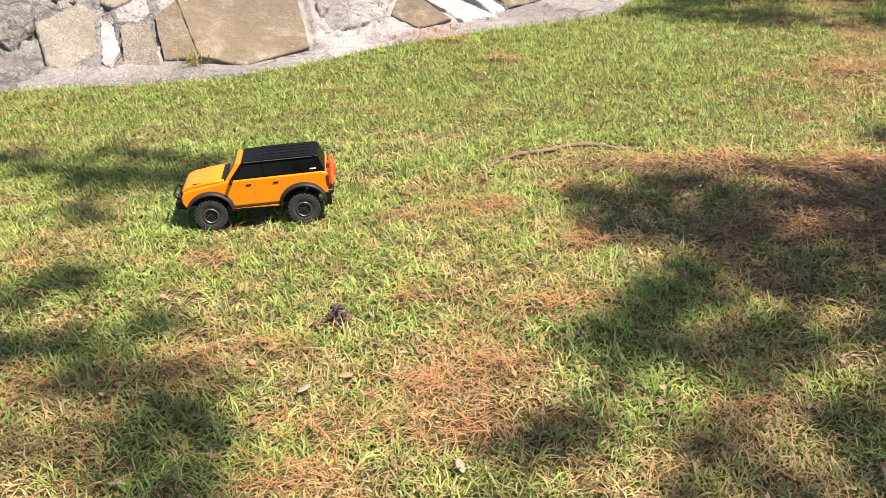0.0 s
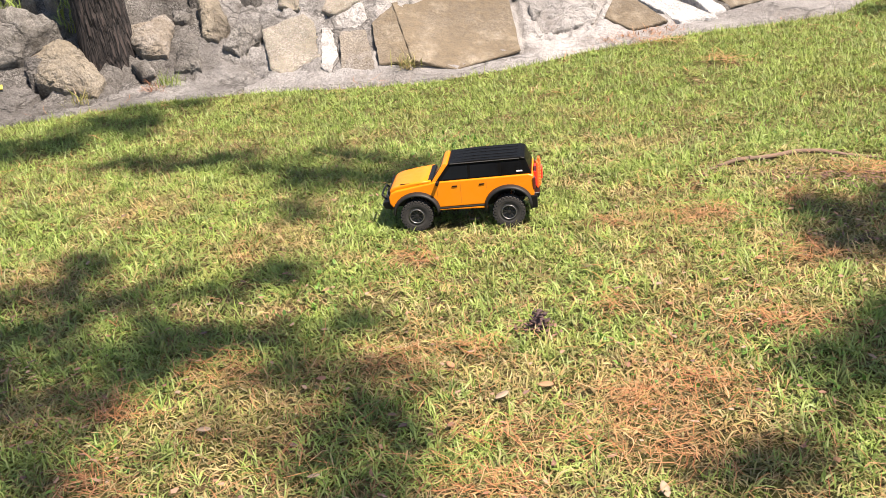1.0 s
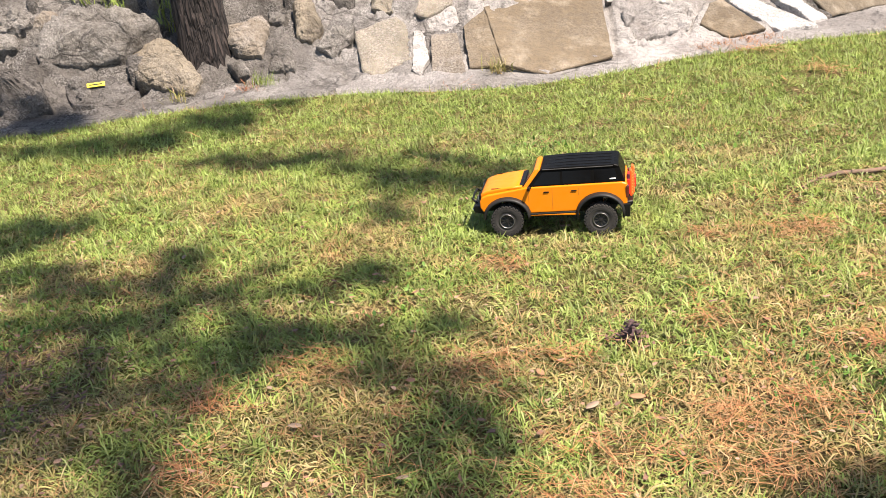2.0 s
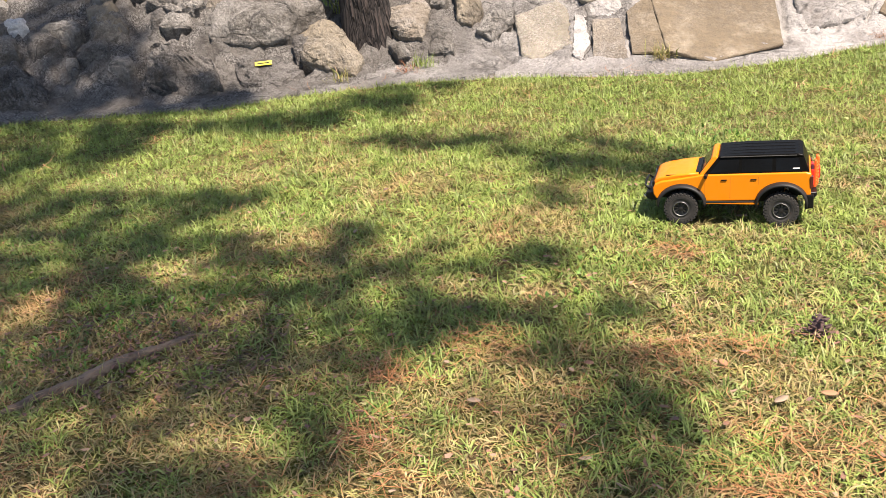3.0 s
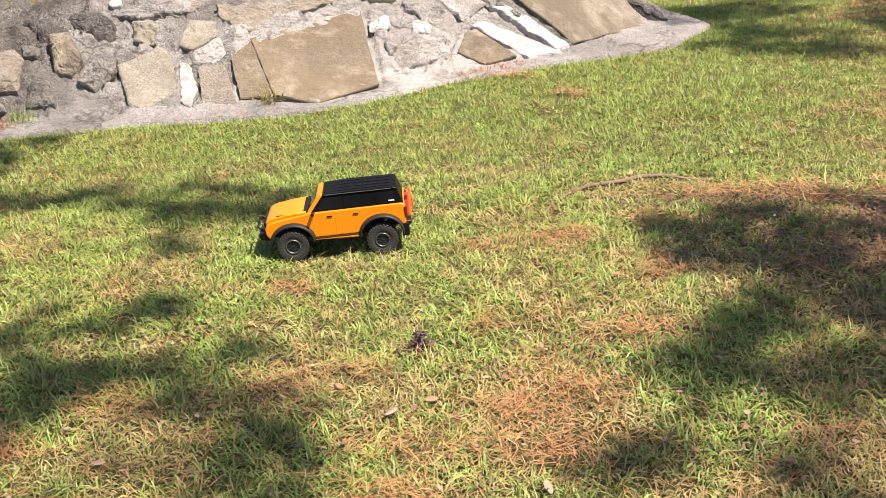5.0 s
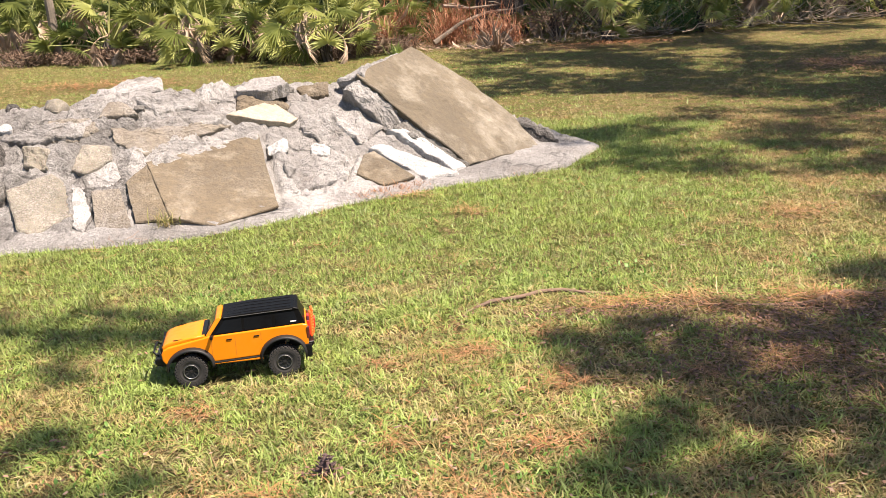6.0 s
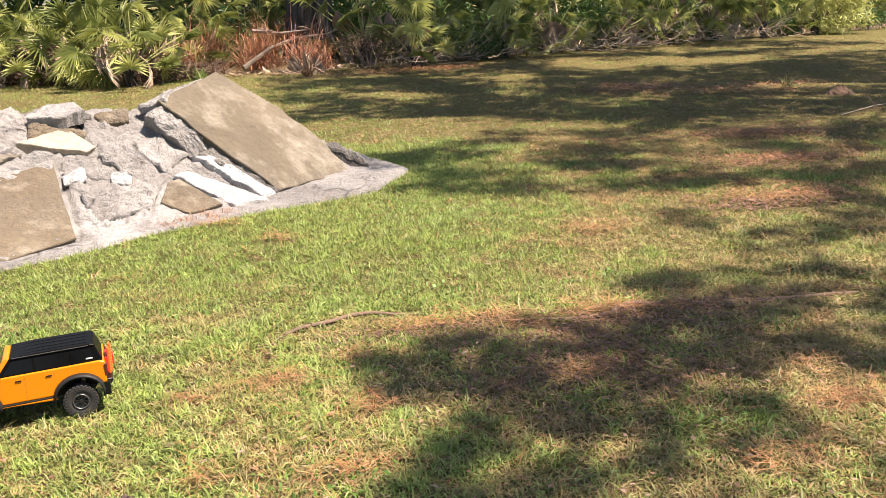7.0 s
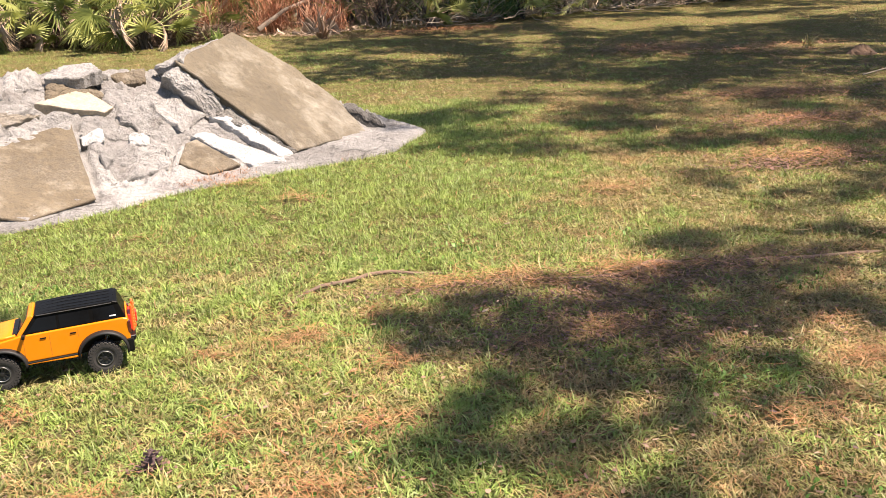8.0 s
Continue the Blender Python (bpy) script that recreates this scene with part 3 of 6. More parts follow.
slab([(-1.99, 5.50), (-1.83, 5.63), (-1.77, 5.51), (-1.82, 5.43), (-1.94, 5.43)], PALE_MORTAR, 0.006, 0.016, 0.023, 6)
slab([(-2.08, 5.56), (-2.07, 5.76), (-1.88, 5.75), (-1.85, 5.64), (-1.98, 5.53)], PEBBLED, 0.006, 0.04, 0.0138, 7)
slab([(-1.91, 5.87), (-1.39, 6.10), (-1.20, 6.14), (-1.66, 5.68), (-1.86, 5.78)], BROWN, 0.016, 0, 0.023, 8)
slab([(-2.02, 6.00), (-2.00, 6.16), (-1.89, 6.15), (-1.76, 6.02)], BROWN, 0.016, 0.048, 0.0115, 9)
slab([(-2.36, 6.22, 0.60), (-2.15, 6.60, 0.65), (-1.84, 6.72, 0.755), (-1.73, 6.55, 0.735), (-1.70, 6.40, 0.66), (-1.98, 6.20, 0.61), (-2.19, 6.08, 0.55)], MORTAR, 0.025, 0.02, 0.03, 10)
slab([(-1.87, 6.20), (-1.46, 6.40), (-1.42, 6.22), (-1.66, 6.07)], MORTAR, 0.016, 0.024, 0.023, 11)
slab([(-1.50, 6.62), (-1.28, 6.68), (-1.22, 6.44), (-1.46, 6.33)], MORTAR, 0.03, 0.32, 0.03, 12)
slab([(-1.22, 6.50, 0.60), (-1.14, 6.78, 0.665), (-0.95, 6.78, 0.685), (-0.86, 6.56, 0.61), (-1.0, 6.46, 0.63)], MORTAR, 0.035, 0.0, 0.0138, 13, thick=0.05)
slab([(-1.21, 6.55), (-0.99, 6.63), (-0.83, 6.49), (-1.20, 6.28)], TAN, 0.03, 0.04, 0.0115, 14)
slab([(-1.25, 6.21), (-1.00, 6.50), (-0.80, 6.38), (-0.85, 6.29)], CREAM, 0.03, 0, 0.00575, 15, label="pale cream flagstone")
slab([(-0.85, 6.74), (-0.62, 6.92), (-0.61, 6.76), (-0.77, 6.67)], TAN, 0.035, 0.024, 0.0115, 16)
slab([(-0.98, 6.06), (-0.86, 6.15), (-0.83, 6.06), (-0.95, 5.97)], WHITE, 0.012, 0.16, 0.035, 17)
slab([(-0.70, 6.17), (-0.57, 6.23), (-0.57, 6.12), (-0.69, 6.07)], WHITE, 0.01, 0.16, 0.035, 18)
slab([(-0.40, 5.99), (-0.36, 6.19), (-0.29, 6.26), (-0.02, 6.06), (-0.22, 5.91)], TAN, 0.0252, 0, 0.0069, 19)
slab([(-0.33, 6.27), (-0.25, 6.36), (0.29, 6.22), (0.07, 6.08)], WHITE, 0.021, 0.016, 0.0138, 20, label="long white quartz rock")
slab([(-0.21, 6.52), (-0.07, 6.58), (0.34, 6.40), (0.24, 6.31)], WHITE, 0.0252, 0.016, 0.0138, 21, label="long white quartz rock")
slab([(-0.64, 6.80), (-0.50, 7.10), (-0.36, 6.90), (-0.20, 6.58), (-0.37, 6.30), (-0.55, 6.44)], MORTAR, 0.008, 0.032, 0.03, 22)
slab([(-0.86, 5.93), (-0.69, 6.09), (-0.44, 6.18), (-0.45, 5.96), (-0.77, 5.70)], MORTAR, 0.006, 0.032, 0.0345, 23)
slab([(-0.80, 6.43), (-0.61, 6.63), (-0.45, 6.37), (-0.59, 6.25), (-0.76, 6.27)], MORTAR, 0.006, 0.04, 0.0345, 24)
slab([(-2.34, 5.98), (-2.05, 6.00), (-1.99, 5.90), (-2.11, 5.80), (-2.26, 5.78)], BROWN, 0.016, 0.032, 0.023, 25)
# the tilted slab at the end, standing on its lower edge
slab([(0.34, 6.46, 0.022), (0.93, 7.16, 0.012), (0.79, 7.36, 0.245), (0.45, 7.47, 0.505), (0.16, 7.50, 0.665), (-0.06, 7.50, 0.735), (-0.37, 6.70, 0.735), (-0.10, 6.60, 0.42)], RAMP_STONE, 0.021, 0, 0.015, 26, label="broad tilted tan slab like a ramp", thick=0.11)
slab([(0.30, 6.36, 0.02), (0.37, 6.45, 0.03), (-0.05, 6.62, 0.405), (-0.16, 6.53, 0.33)], GREY, 0.012, 0.02, 0.03, 60)
slab([(-0.06, 6.63, 0.38), (-0.38, 6.72, 0.66), (-0.50, 6.66, 0.60), (-0.17, 6.50, 0.29)], MORTAR, 0.012, 0.02, 0.03, 61)
slab([(-0.38, 6.72, 0.72), (-0.10, 7.45, 0.76), (-0.32, 7.40, 0.66), (-0.56, 6.85, 0.62)], MORTAR, 0.012, 0.02, 0.03, 62)
slab([(0.74, 7.42), (1.10, 7.20), (1.02, 7.50), (0.85, 7.72)], DARK, 0.021, 0.04, 0.0345, 27)
# the rubble on the tree's side
slab([(-3.23, 5.25), (-3.04, 5.40), (-2.97, 5.35), (-2.93, 5.12), (-3.08, 5.10), (-3.18, 5.15)], BROWN, 0.07, 0.03, 0.014, 30, thick=0.2)
slab([(-2.89, 5.54), (-2.78, 5.60), (-2.64, 5.42), (-2.66, 5.29), (-2.76, 5.29)], SAND, 0.07, 0.06, 0.02, 31, thick=0.2)
slab([(-2.90, 5.24), (-2.78, 5.23), (-2.69, 5.07), (-2.85, 5.03)], GREY, 0.05, 0.05, 0.02, 32, thick=0.2)
slab([(-3.68, 4.86), (-3.62, 5.00), (-3.50, 5.04), (-3.21, 4.86), (-3.19, 4.71), (-3.55, 4.70)], SAND, 0.07, 0.03, 0.02, 33, label="rounded tan boulder beside the pine trunk", thick=0.2)
slab([(-4.29, 4.72), (-4.24, 4.96), (-4.00, 5.12), (-3.73, 5.16), (-3.57, 5.15), (-3.58, 5.05), (-3.70, 4.86), (-3.80, 4.73), (-4.11, 4.58)], GREY, 0.095, 0.11, 0.05, 34, label="long weathered grey boulder", thick=0.22)
slab([(-4.60, 4.63), (-4.53, 4.72), (-4.41, 4.74), (-4.34, 4.65), (-4.53, 4.58)], GREY, 0.035, 0.11, 0.03, 35, thick=0.22)
slab([(-4.56, 4.42), (-4.46, 4.50), (-4.30, 4.50), (-4.06, 4.46), (-3.89, 4.30), (-4.03, 4.17), (-4.35, 4.18)], DARK, 0.06, 0.05, 0.06, 36, thick=0.22)
slab([(-5.05, 4.49), (-4.89, 4.63), (-4.76, 4.52), (-4.81, 4.40), (-4.92, 4.33)], GREY, 0.06, 0.11, 0.04, 37, thick=0.22)
slab([(-5.29, 4.84), (-4.85, 4.94), (-4.85, 4.80), (-5.14, 4.69)], DARK, 0.06, 0.05, 0.05, 38, thick=0.22)
slab([(-4.78, 4.73), (-4.52, 4.92), (-4.35, 4.84), (-4.46, 4.74)], GREY, 0.05, 0.05, 0.05, 39, thick=0.22)
slab([(-5.45, 3.93), (-5.37, 4.10), (-4.97, 3.96), (-4.90, 3.83), (-5.22, 3.72)], DARK, 0.08, 0.03, 0.04, 40, thick=0.22)
boulder([(-5.43, 4.27), (-5.29, 4.37), (-5.11, 4.28), (-5.28, 4.15)], DARK, 41)
boulder([(-5.69, 4.33), (-5.53, 4.42), (-5.44, 4.31), (-5.63, 4.23)], WHITE, 42)
slab([(-5.15, 4.57), (-5.02, 4.70), (-4.77, 4.53), (-4.84, 4.40), (-4.99, 4.44)], SAND, 0.07, 0.11, 0.03, 43, thick=0.22)
boulder([(-5.25, 4.45), (-5.09, 4.47), (-5.09, 4.36), (-5.35, 4.30)], GREY, 44)
boulder([(-4.72, 4.30), (-4.55, 4.32), (-4.53, 4.22), (-4.70, 4.21)], GREY, 45)
boulder([(-5.64, 4.21), (-5.51, 4.27), (-5.36, 4.12), (-5.52, 4.04)], GREY, 46)
boulder([(-4.99, 4.25), (-4.86, 4.44), (-4.74, 4.31), (-4.90, 4.21)], DARK, 47)
slab([(-3.03, 5.46), (-2.90, 5.47), (-2.90, 5.38), (-2.99, 5.38)], GREY, 0.03, 0.08, 0.02, 48, thick=0.2)
slab([(-3.12, 5.01), (-3.05, 5.08), (-2.95, 5.00), (-3.02, 4.95)], GREY, 0.03, 0.1, 0.015, 49, thick=0.2)
boulder([(-2.86, 5.76), (-2.66, 5.82), (-2.50, 5.70), (-2.53, 5.59), (-2.69, 5.59)], DARK, 50)
boulder([(-3.00, 5.66), (-2.88, 5.71), (-2.84, 5.60), (-2.95, 5.53)], DARK, 51)
slab([(-2.59, 5.80), (-2.26, 5.95), (-2.02, 5.98), (-2.08, 5.82), (-2.40, 5.76)], MORTAR, 0.0252, 0.032, 0.023, 52)
slab([(-2.41, 5.73), (-2.24, 5.72), (-2.22, 5.57), (-2.37, 5.58)], PEBBLED, 0.0214, 0.044, 0.0345, 53)
slab([(-2.60, 5.38), (-2.46, 5.50), (-2.42, 5.36), (-2.50, 5.22), (-2.62, 5.24)], GREY, 0.0214, 0.044, 0.05, 54)
boulder([(-3.92, 4.50), (-3.72, 4.68), (-3.52, 4.66), (-3.56, 4.46), (-3.80, 4.38)], DARK, 55, 0.012)
boulder([(-6.1, 3.9), (-5.9, 4.2), (-5.7, 4.1), (-5.72, 3.85)], DARK, 56)
boulder([(-6.5, 4.3), (-6.2, 4.6), (-5.8, 4.5), (-6.0, 4.25)], GREY, 57)


def rubble():
    """Small stones pressed into the mortar between the large ones."""
    rng = random.Random(5)
    for k in range(120):
        x = rng.uniform(-5.9, 0.1)
        y = rng.uniform(3.6, 7.3)
        d = to_line(x, y, TOE)
        if not inside(x, y, TOE + REAR) or d < 0.28 or d > 1.7 or (x > -1.9 and d < 0.8) or any(inside(x, y, ring) for _, _, _, _, ring in BEDS[:70]):
            continue
        r = rng.uniform(0.03, 0.085) * (0.7 if x > -2 else 1)
        a0, n = rng.uniform(0, 6), rng.choice((4, 5, 6))
        ring = [(x + r * rng.uniform(0.7, 1.3) * math.cos(a0 + 6.283 * i / n), y + r * rng.uniform(0.7, 1.2) * math.sin(a0 + 6.283 * i / n)) for i in range(n)]
        if x > -2.6:
            slab(ring, rng.choice((GREY, DARK, GREY, PEBBLED, WHITE)), r * 0.5, 0.15, 0.012, 100 + k, thick=0.08)
        else:
            boulder(ring, rng.choice((GREY, DARK, DARK, BROWN)), 100 + k, r * 0.8)


rubble()
mortar_bed()


# ---- the radio-controlled car (x ahead, y to its left) ----
def prism(bm, outline, y0, y1, bevel=0.0, pinch=None):
    """A side outline of (x, z) drawn out across the car; pinch(x, z) scales the width."""
    sides = []
    for y in (y0, y1):
        sides.append([bm.verts.new((x, y * (pinch(x, z) if pinch else 1), z)) for x, z in outline])
    n = len(outline)
    a = bm.faces.new(sides[0])
    b = bm.faces.new(sides[1][::-1])
    rim = list(a.edges) + list(b.edges)
    for k in range(n):
        bm.faces.new((sides[0][k], sides[1][k], sides[1][(k + 1) % n], sides[0][(k + 1) % n])[::-1])
    bmesh.ops.recalc_face_normals(bm, faces=bm.faces)
    if bevel:
        bmesh.ops.bevel(bm, geom=rim, offset=bevel, segments=3, affect="EDGES", profile=0.6, clamp_overlap=True)


def arch(cx, cz, r, a0, a1, n=9):
    return [(cx + r * math.cos(radians(a0 + (a1 - a0) * k / (n - 1))), cz + r * math.sin(radians(a0 + (a1 - a0) * k / (n - 1)))) for k in range(n)]


def wheel(car, x, y, side):
    """Knobbly tyre and dark rim; side is +1 on the car's left."""
    w = new("wheel")
    w.parent, w.matrix_basis = car, pose(x, y, 0.052, 0, random.uniform(0, 90), 0 if side > 0 else 180) @ Matrix.Scale(0.96, 4)
    bm = bmesh.new()
    lathe(bm, [(0.030, -0.019), (0.040, -0.022), (0.050, -0.0215), (0.0545, -0.017), (0.0555, 0), (0.0545, 0.017), (0.050, 0.0215), (0.040, 0.022), (0.030, 0.019), (0.028, 0), (0.030, -0.019)], 40)
    for k in range(26):
        a = 2 * math.pi * k / 26
        for row, (yy, wide) in enumerate(((-0.0155, 0.011), (-0.004, 0.009), (0.0065, 0.009), (0.0165, 0.011))):
            turn = Matrix.Rotation(a + (row % 2) * 0.12, 4, "Y")
            made = box(bm, -0.0042, 0.0042, yy - wide / 2, yy + wide / 2, 0.0535, 0.0592)
            for v in made:
                v.co = turn @ v.co
        made = box(bm, -0.0045, 0.0045, 0.0195, 0.0228, 0.044, 0.0545)
        for v in made:
            v.co = Matrix.Rotation(a, 4, "Y") @ v.co
    part("tyre", bm, RUBBER, w, "dusty knobbly rubber tyre", smooth=False)
    bm = bmesh.new()
    lathe(bm, [(0.0305, 0.018), (0.0305, 0.0205), (0.0275, 0.021), (0.0255, 0.012), (0.012, 0.009), (0.0085, 0.016), (0.0, 0.0165)], 32)
    for k in range(9):
        made = box(bm, -0.0022, 0.0022, 0.009, 0.0175, 0.010, 0.0268)
        for v in made:
            v.co = Matrix.Rotation(2 * math.pi * k / 9, 4, "Y") @ v.co
    lathe(bm, [(0.0305, -0.018), (0.020, -0.012), (0.0, -0.012)], 24)
    part("rim", bm, RIM, w, "dark grey spoked rim", smooth=False)
    bm = bmesh.new()
    lathe(bm, [(0.0272, 0.0205), (0.0272, 0.0222), (0.0252, 0.0224), (0.0244, 0.0195)], 32)
    part("rim_ring", bm, RIM_EDGE, w, "bright worn rim edge", smooth=True)
    bm = bmesh.new()
    lathe(bm, [(0.0075, 0.0165), (0.0070, 0.0205), (0.0, 0.021)], 12)
    part("hub_cap", bm, TRIM, w, "black wheel nut")
    return w


def off_road_car():
    heading = math.degrees(math.atan2(-0.05, -0.34))
    car = thing("toy_car", pose(-0.646, 3.085, 0.010, 0, 0, heading) @ pose(0, 0, 0, 0.6, 0, 0), "orange radio-controlled toy off-road car with black hardtop on grass", "toy car")
    fx, rx = 0.162, -0.162
    # lower body with wheel arches
    outline = [(0.246, 0.100), (0.256, 0.118), (0.258, 0.142), (0.251, 0.158), (0.232, 0.168), (0.150, 0.182), (0.108, 0.189), (0.095, 0.192), (-0.10, 0.193), (-0.236, 0.194), (-0.250, 0.188), (-0.255, 0.16), (-0.252, 0.105), (-0.236, 0.098)]
    outline += arch(rx, 0.072, 0.074, 160, 14) + [(-0.083, 0.085), (0.083, 0.085)] + arch(fx, 0.072, 0.074, 166, 20)
    bm = bmesh.new()
    prism(bm, outline, -0.099, 0.099, 0.010, lambda x, z: 1.02 - 0.07 * (z - 0.085) / 0.11)
    body = part("body", bm, ORANGE, car, "glossy orange body shell", smooth=False)
    bm = bmesh.new()
    prism(bm, [(0.2585, 0.148), (0.2580, 0.158), (0.2545, 0.167), (0.2475, 0.1745), (0.236, 0.1805), (0.216, 0.1865), (0.186, 0.1920), (0.150, 0.1960), (0.106, 0.1995), (0.106, 0.180), (0.150, 0.172), (0.235, 0.156)], -0.090, 0.090, 0.011, lambda x, z: 1 - 0.09 * max(0.0, (x - 0.1) / 0.16) ** 2)
    part("bonnet", bm, ORANGE, body, smooth=True)
    bm = bmesh.new()
    prism(bm, [(0.098, 0.190), (0.122, 0.1965), (0.114, 0.1995), (0.100, 0.2015)], -0.080, 0.080, 0.003)
    part("cowl", bm, BLACK, body, "black wiper cowl")
    # windscreen surround and the hardtop
    low, high = (0.104, 0.190), (0.062, 0.257)
    bm = bmesh.new()
    prism(bm, [low, high, (0.050, 0.261), (0.044, 0.254), (0.088, 0.190)], -0.088, 0.088, 0.003, lambda x, z: 1 - 0.16 * (z - 0.19) / 0.07)
    part("windscreen_frame", bm, ORANGE, body)
    bm = bmesh.new()
    slope = Vector((high[0] - low[0], 0, high[1] - low[1]))
    out = Vector((slope.z, 0, -slope.x)).normalized()
    corners = []
    for k, half in ((0.10, 0.076), (0.88, 0.067)):
        for s in (1, -1):
            corners.append(Vector((low[0], half * s, low[1])) + slope * k + out * 0.0016)
    vs = [bm.verts.new(corners[i]) for i in (0, 1, 3, 2)]
    f = bm.faces.new(vs)
    thick = bmesh.ops.extrude_face_region(bm, geom=[f])["geom"]
    for v in thick:
        if isinstance(v, bmesh.types.BMVert):
            v.co -= out * 0.004
    bmesh.ops.recalc_face_normals(bm, faces=bm.faces)
    part("windscreen", bm, GLOSS, body, "dark tinted windscreen")
    bm = bmesh.new()
    prism(bm, [(0.087, 0.191), (0.045, 0.254), (-0.226, 0.255), (-0.246, 0.193)], -0.089, 0.089, 0.004, lambda x, z: 1 - 0.15 * (z - 0.19) / 0.065)
    top = part("hardtop", bm, ROOF, car, "black hardtop with dark side windows")
    bm = bmesh.new()
    prism(bm, [(0.046, 0.252), (0.040, 0.261), (-0.05, 0.265), (-0.210, 0.264), (-0.224, 0.259), (-0.228, 0.250)], -0.078, 0.078, 0.010)
    part("roof_panel", bm, ROOF, top)
    for y in (-0.05, -0.018, 0.018, 0.05):
        bm = bmesh.new()
        prism(bm, [(0.030, 0.2615), (-0.05, 0.2665), (-0.200, 0.2655), (-0.200, 0.261), (-0.05, 0.262), (0.030, 0.259)], y - 0.006, y + 0.006, 0.0015)
        part("roof_rib", bm, ROOF, top)
    for s in (1, -1):
        bm = bmesh.new()
        box(bm, -0.205, 0.035, s * 0.0780 - 0.0018, s * 0.0780 + 0.0022, 0.2570, 0.2600, 0.001)
        part("gutter", bm, GUTTER, top, "roof gutter with its highlight put into grey")
        for x0, x1 in ((-0.025, 0.068), (-0.130, -0.034), (-0.222, -0.142)):
            bm = bmesh.new()
            lean0, lean1 = (0.034 if x1 > 0.04 else 0.0), (0.012 if x0 < -0.2 else 0.0)
            vs = []
            for x, z in ((x0 , 0.199), (x1, 0.199), (x1 - lean0, 0.247), (x0 + lean1, 0.247)):
                vs.append(bm.verts.new((x, s * 0.0893 * (1 - 0.15 * (z - 0.19) / 0.065), z)))
            f = bm.faces.new(vs)
            for v in bmesh.ops.extrude_face_region(bm, geom=[f])["geom"]:
                if isinstance(v, bmesh.types.BMVert):
                    v.co.y -= s * 0.003
            bmesh.ops.recalc_face_normals(bm, faces=bm.faces)
            part("side_window", bm, GLOSS, top, "dark tinted side window")
        bm = bmesh.new()
        box(bm, -0.215, -0.194, s * 0.0878 - 0.0008, s * 0.0878 + 0.0008, 0.2065, 0.2115, 0.0005)
        part("badge", bm, BADGE, top, "small white badge")
        # doors: seams, handles, step, mirror
        for x in (-0.088, 0.002, 0.084):
            bm = bmesh.new()
            low_z = 0.096 if x != -0.088 else 0.15
            vs = [bm.verts.new((x + dx, s * (0.099 * (1.02 - 0.07 * (z - 0.085) / 0.11) + out_y), z)) for out_y in (-0.001, 0.0004) for dx, z in ((-0.0006, low_z), (0.0006, low_z), (0.0006, 0.182), (-0.0006, 0.182))]
            for f in ((0, 1, 2, 3), (4, 5, 6, 7), (0, 1, 5, 4), (1, 2, 6, 5), (2, 3, 7, 6), (3, 0, 4, 7)):
                bm.faces.new([vs[k] for k in f])
            bmesh.ops.recalc_face_normals(bm, faces=bm.faces)
            part("door_seam", bm, SHUT_LINE, body)
        for x in (-0.082, 0.013):
            bm = bmesh.new()
            box(bm, x, x + 0.019, s * 0.0940, s * 0.0985, 0.168, 0.1725, 0.0012)
            part("door_handle", bm, BLACK, body, "black door handle")
        bm = bmesh.new()
        box(bm, -0.088, 0.088, s * 0.090, s * 0.105, 0.077, 0.0845, 0.002)
        part("side_step", bm, TRIM, car, "black plastic side step")
        bm = bmesh.new()
        box(bm, -0.090, 0.090, s * 0.100, s * 0.1065, 0.0735, 0.0775, 0.0012)
        part("rocker_lip", bm, ORANGE, car, "thin orange sill lip")
        bm = bmesh.new()
        box(bm, 0.074, 0.088, s * 0.090, s * 0.101, 0.190, 0.1935, 0.001)
        box(bm, 0.076, 0.086, s * 0.100, s * 0.122, 0.187, 0.201, 0.003)
        part("mirror", bm, BLACK, car, "black door mirror")
        # flared arches
        for cx in (fx, rx):
            bm = bmesh.new()
            outer, inner = arch(cx, 0.072, 0.087, -8, 188, 17), arch(cx, 0.072, 0.075, -8, 188, 17)
            rows = []
            for (ox, oz), (ix, iz) in zip(outer, inner):
                rows.append([bm.verts.new((ox, s * 0.096, oz)), bm.verts.new((ox * 0.5 + ix * 0.5, s * 0.114, oz * 0.5 + iz * 0.5 + 0.002)), bm.verts.new((ix, s * 0.119, iz)), bm.verts.new((ix, s * 0.094, iz))])
            for a, b in zip(rows, rows[1:]):
                for k in range(4):
                    bm.faces.new((a[k], a[(k + 1) % 4], b[(k + 1) % 4], b[k]))
            bm.faces.new(rows[0])
            bm.faces.new(rows[-1][::-1])
            bmesh.ops.recalc_face_normals(bm, faces=bm.faces)
            part("fender_flare", bm, TRIM, car, "black moulded fender flare", smooth=True)
            wheel(car, cx, s * 0.097, s)
        # head and tail lamps
        bm = bmesh.new()
        rings = lathe(bm, [(0.0, 0.007), (0.012, 0.006), (0.0145, 0.0), (0.0145, -0.004)], 20)
        lamp = part("headlamp", bm, CLEAR, car, "round clear headlamp", pose(0.2585, s * 0.066, 0.150, 0, 0, -90))
        bm = bmesh.new()
        lathe(bm, [(0.0148, 0.003), (0.0175, 0.003), (0.0175, -0.004), (0.0148, -0.004), (0.0148, 0.003)], 20)
        part("lamp_ring", bm, BLACK, lamp)
        bm = bmesh.new()
        box(bm, -0.2585, -0.248, s * 0.090 - 0.009, s * 0.090 + 0.009, 0.130, 0.178, 0.002)
        part("tail_lamp", bm, LAMP, car, "smoked red tail lamp")
        bm = bmesh.new()
        box(bm, 0.180, 0.215, s * 0.082 - 0.001, s * 0.082 + 0.001, 0.1890, 0.1925, 0.0005)
        part("bonnet_vent", bm, BLACK, body)
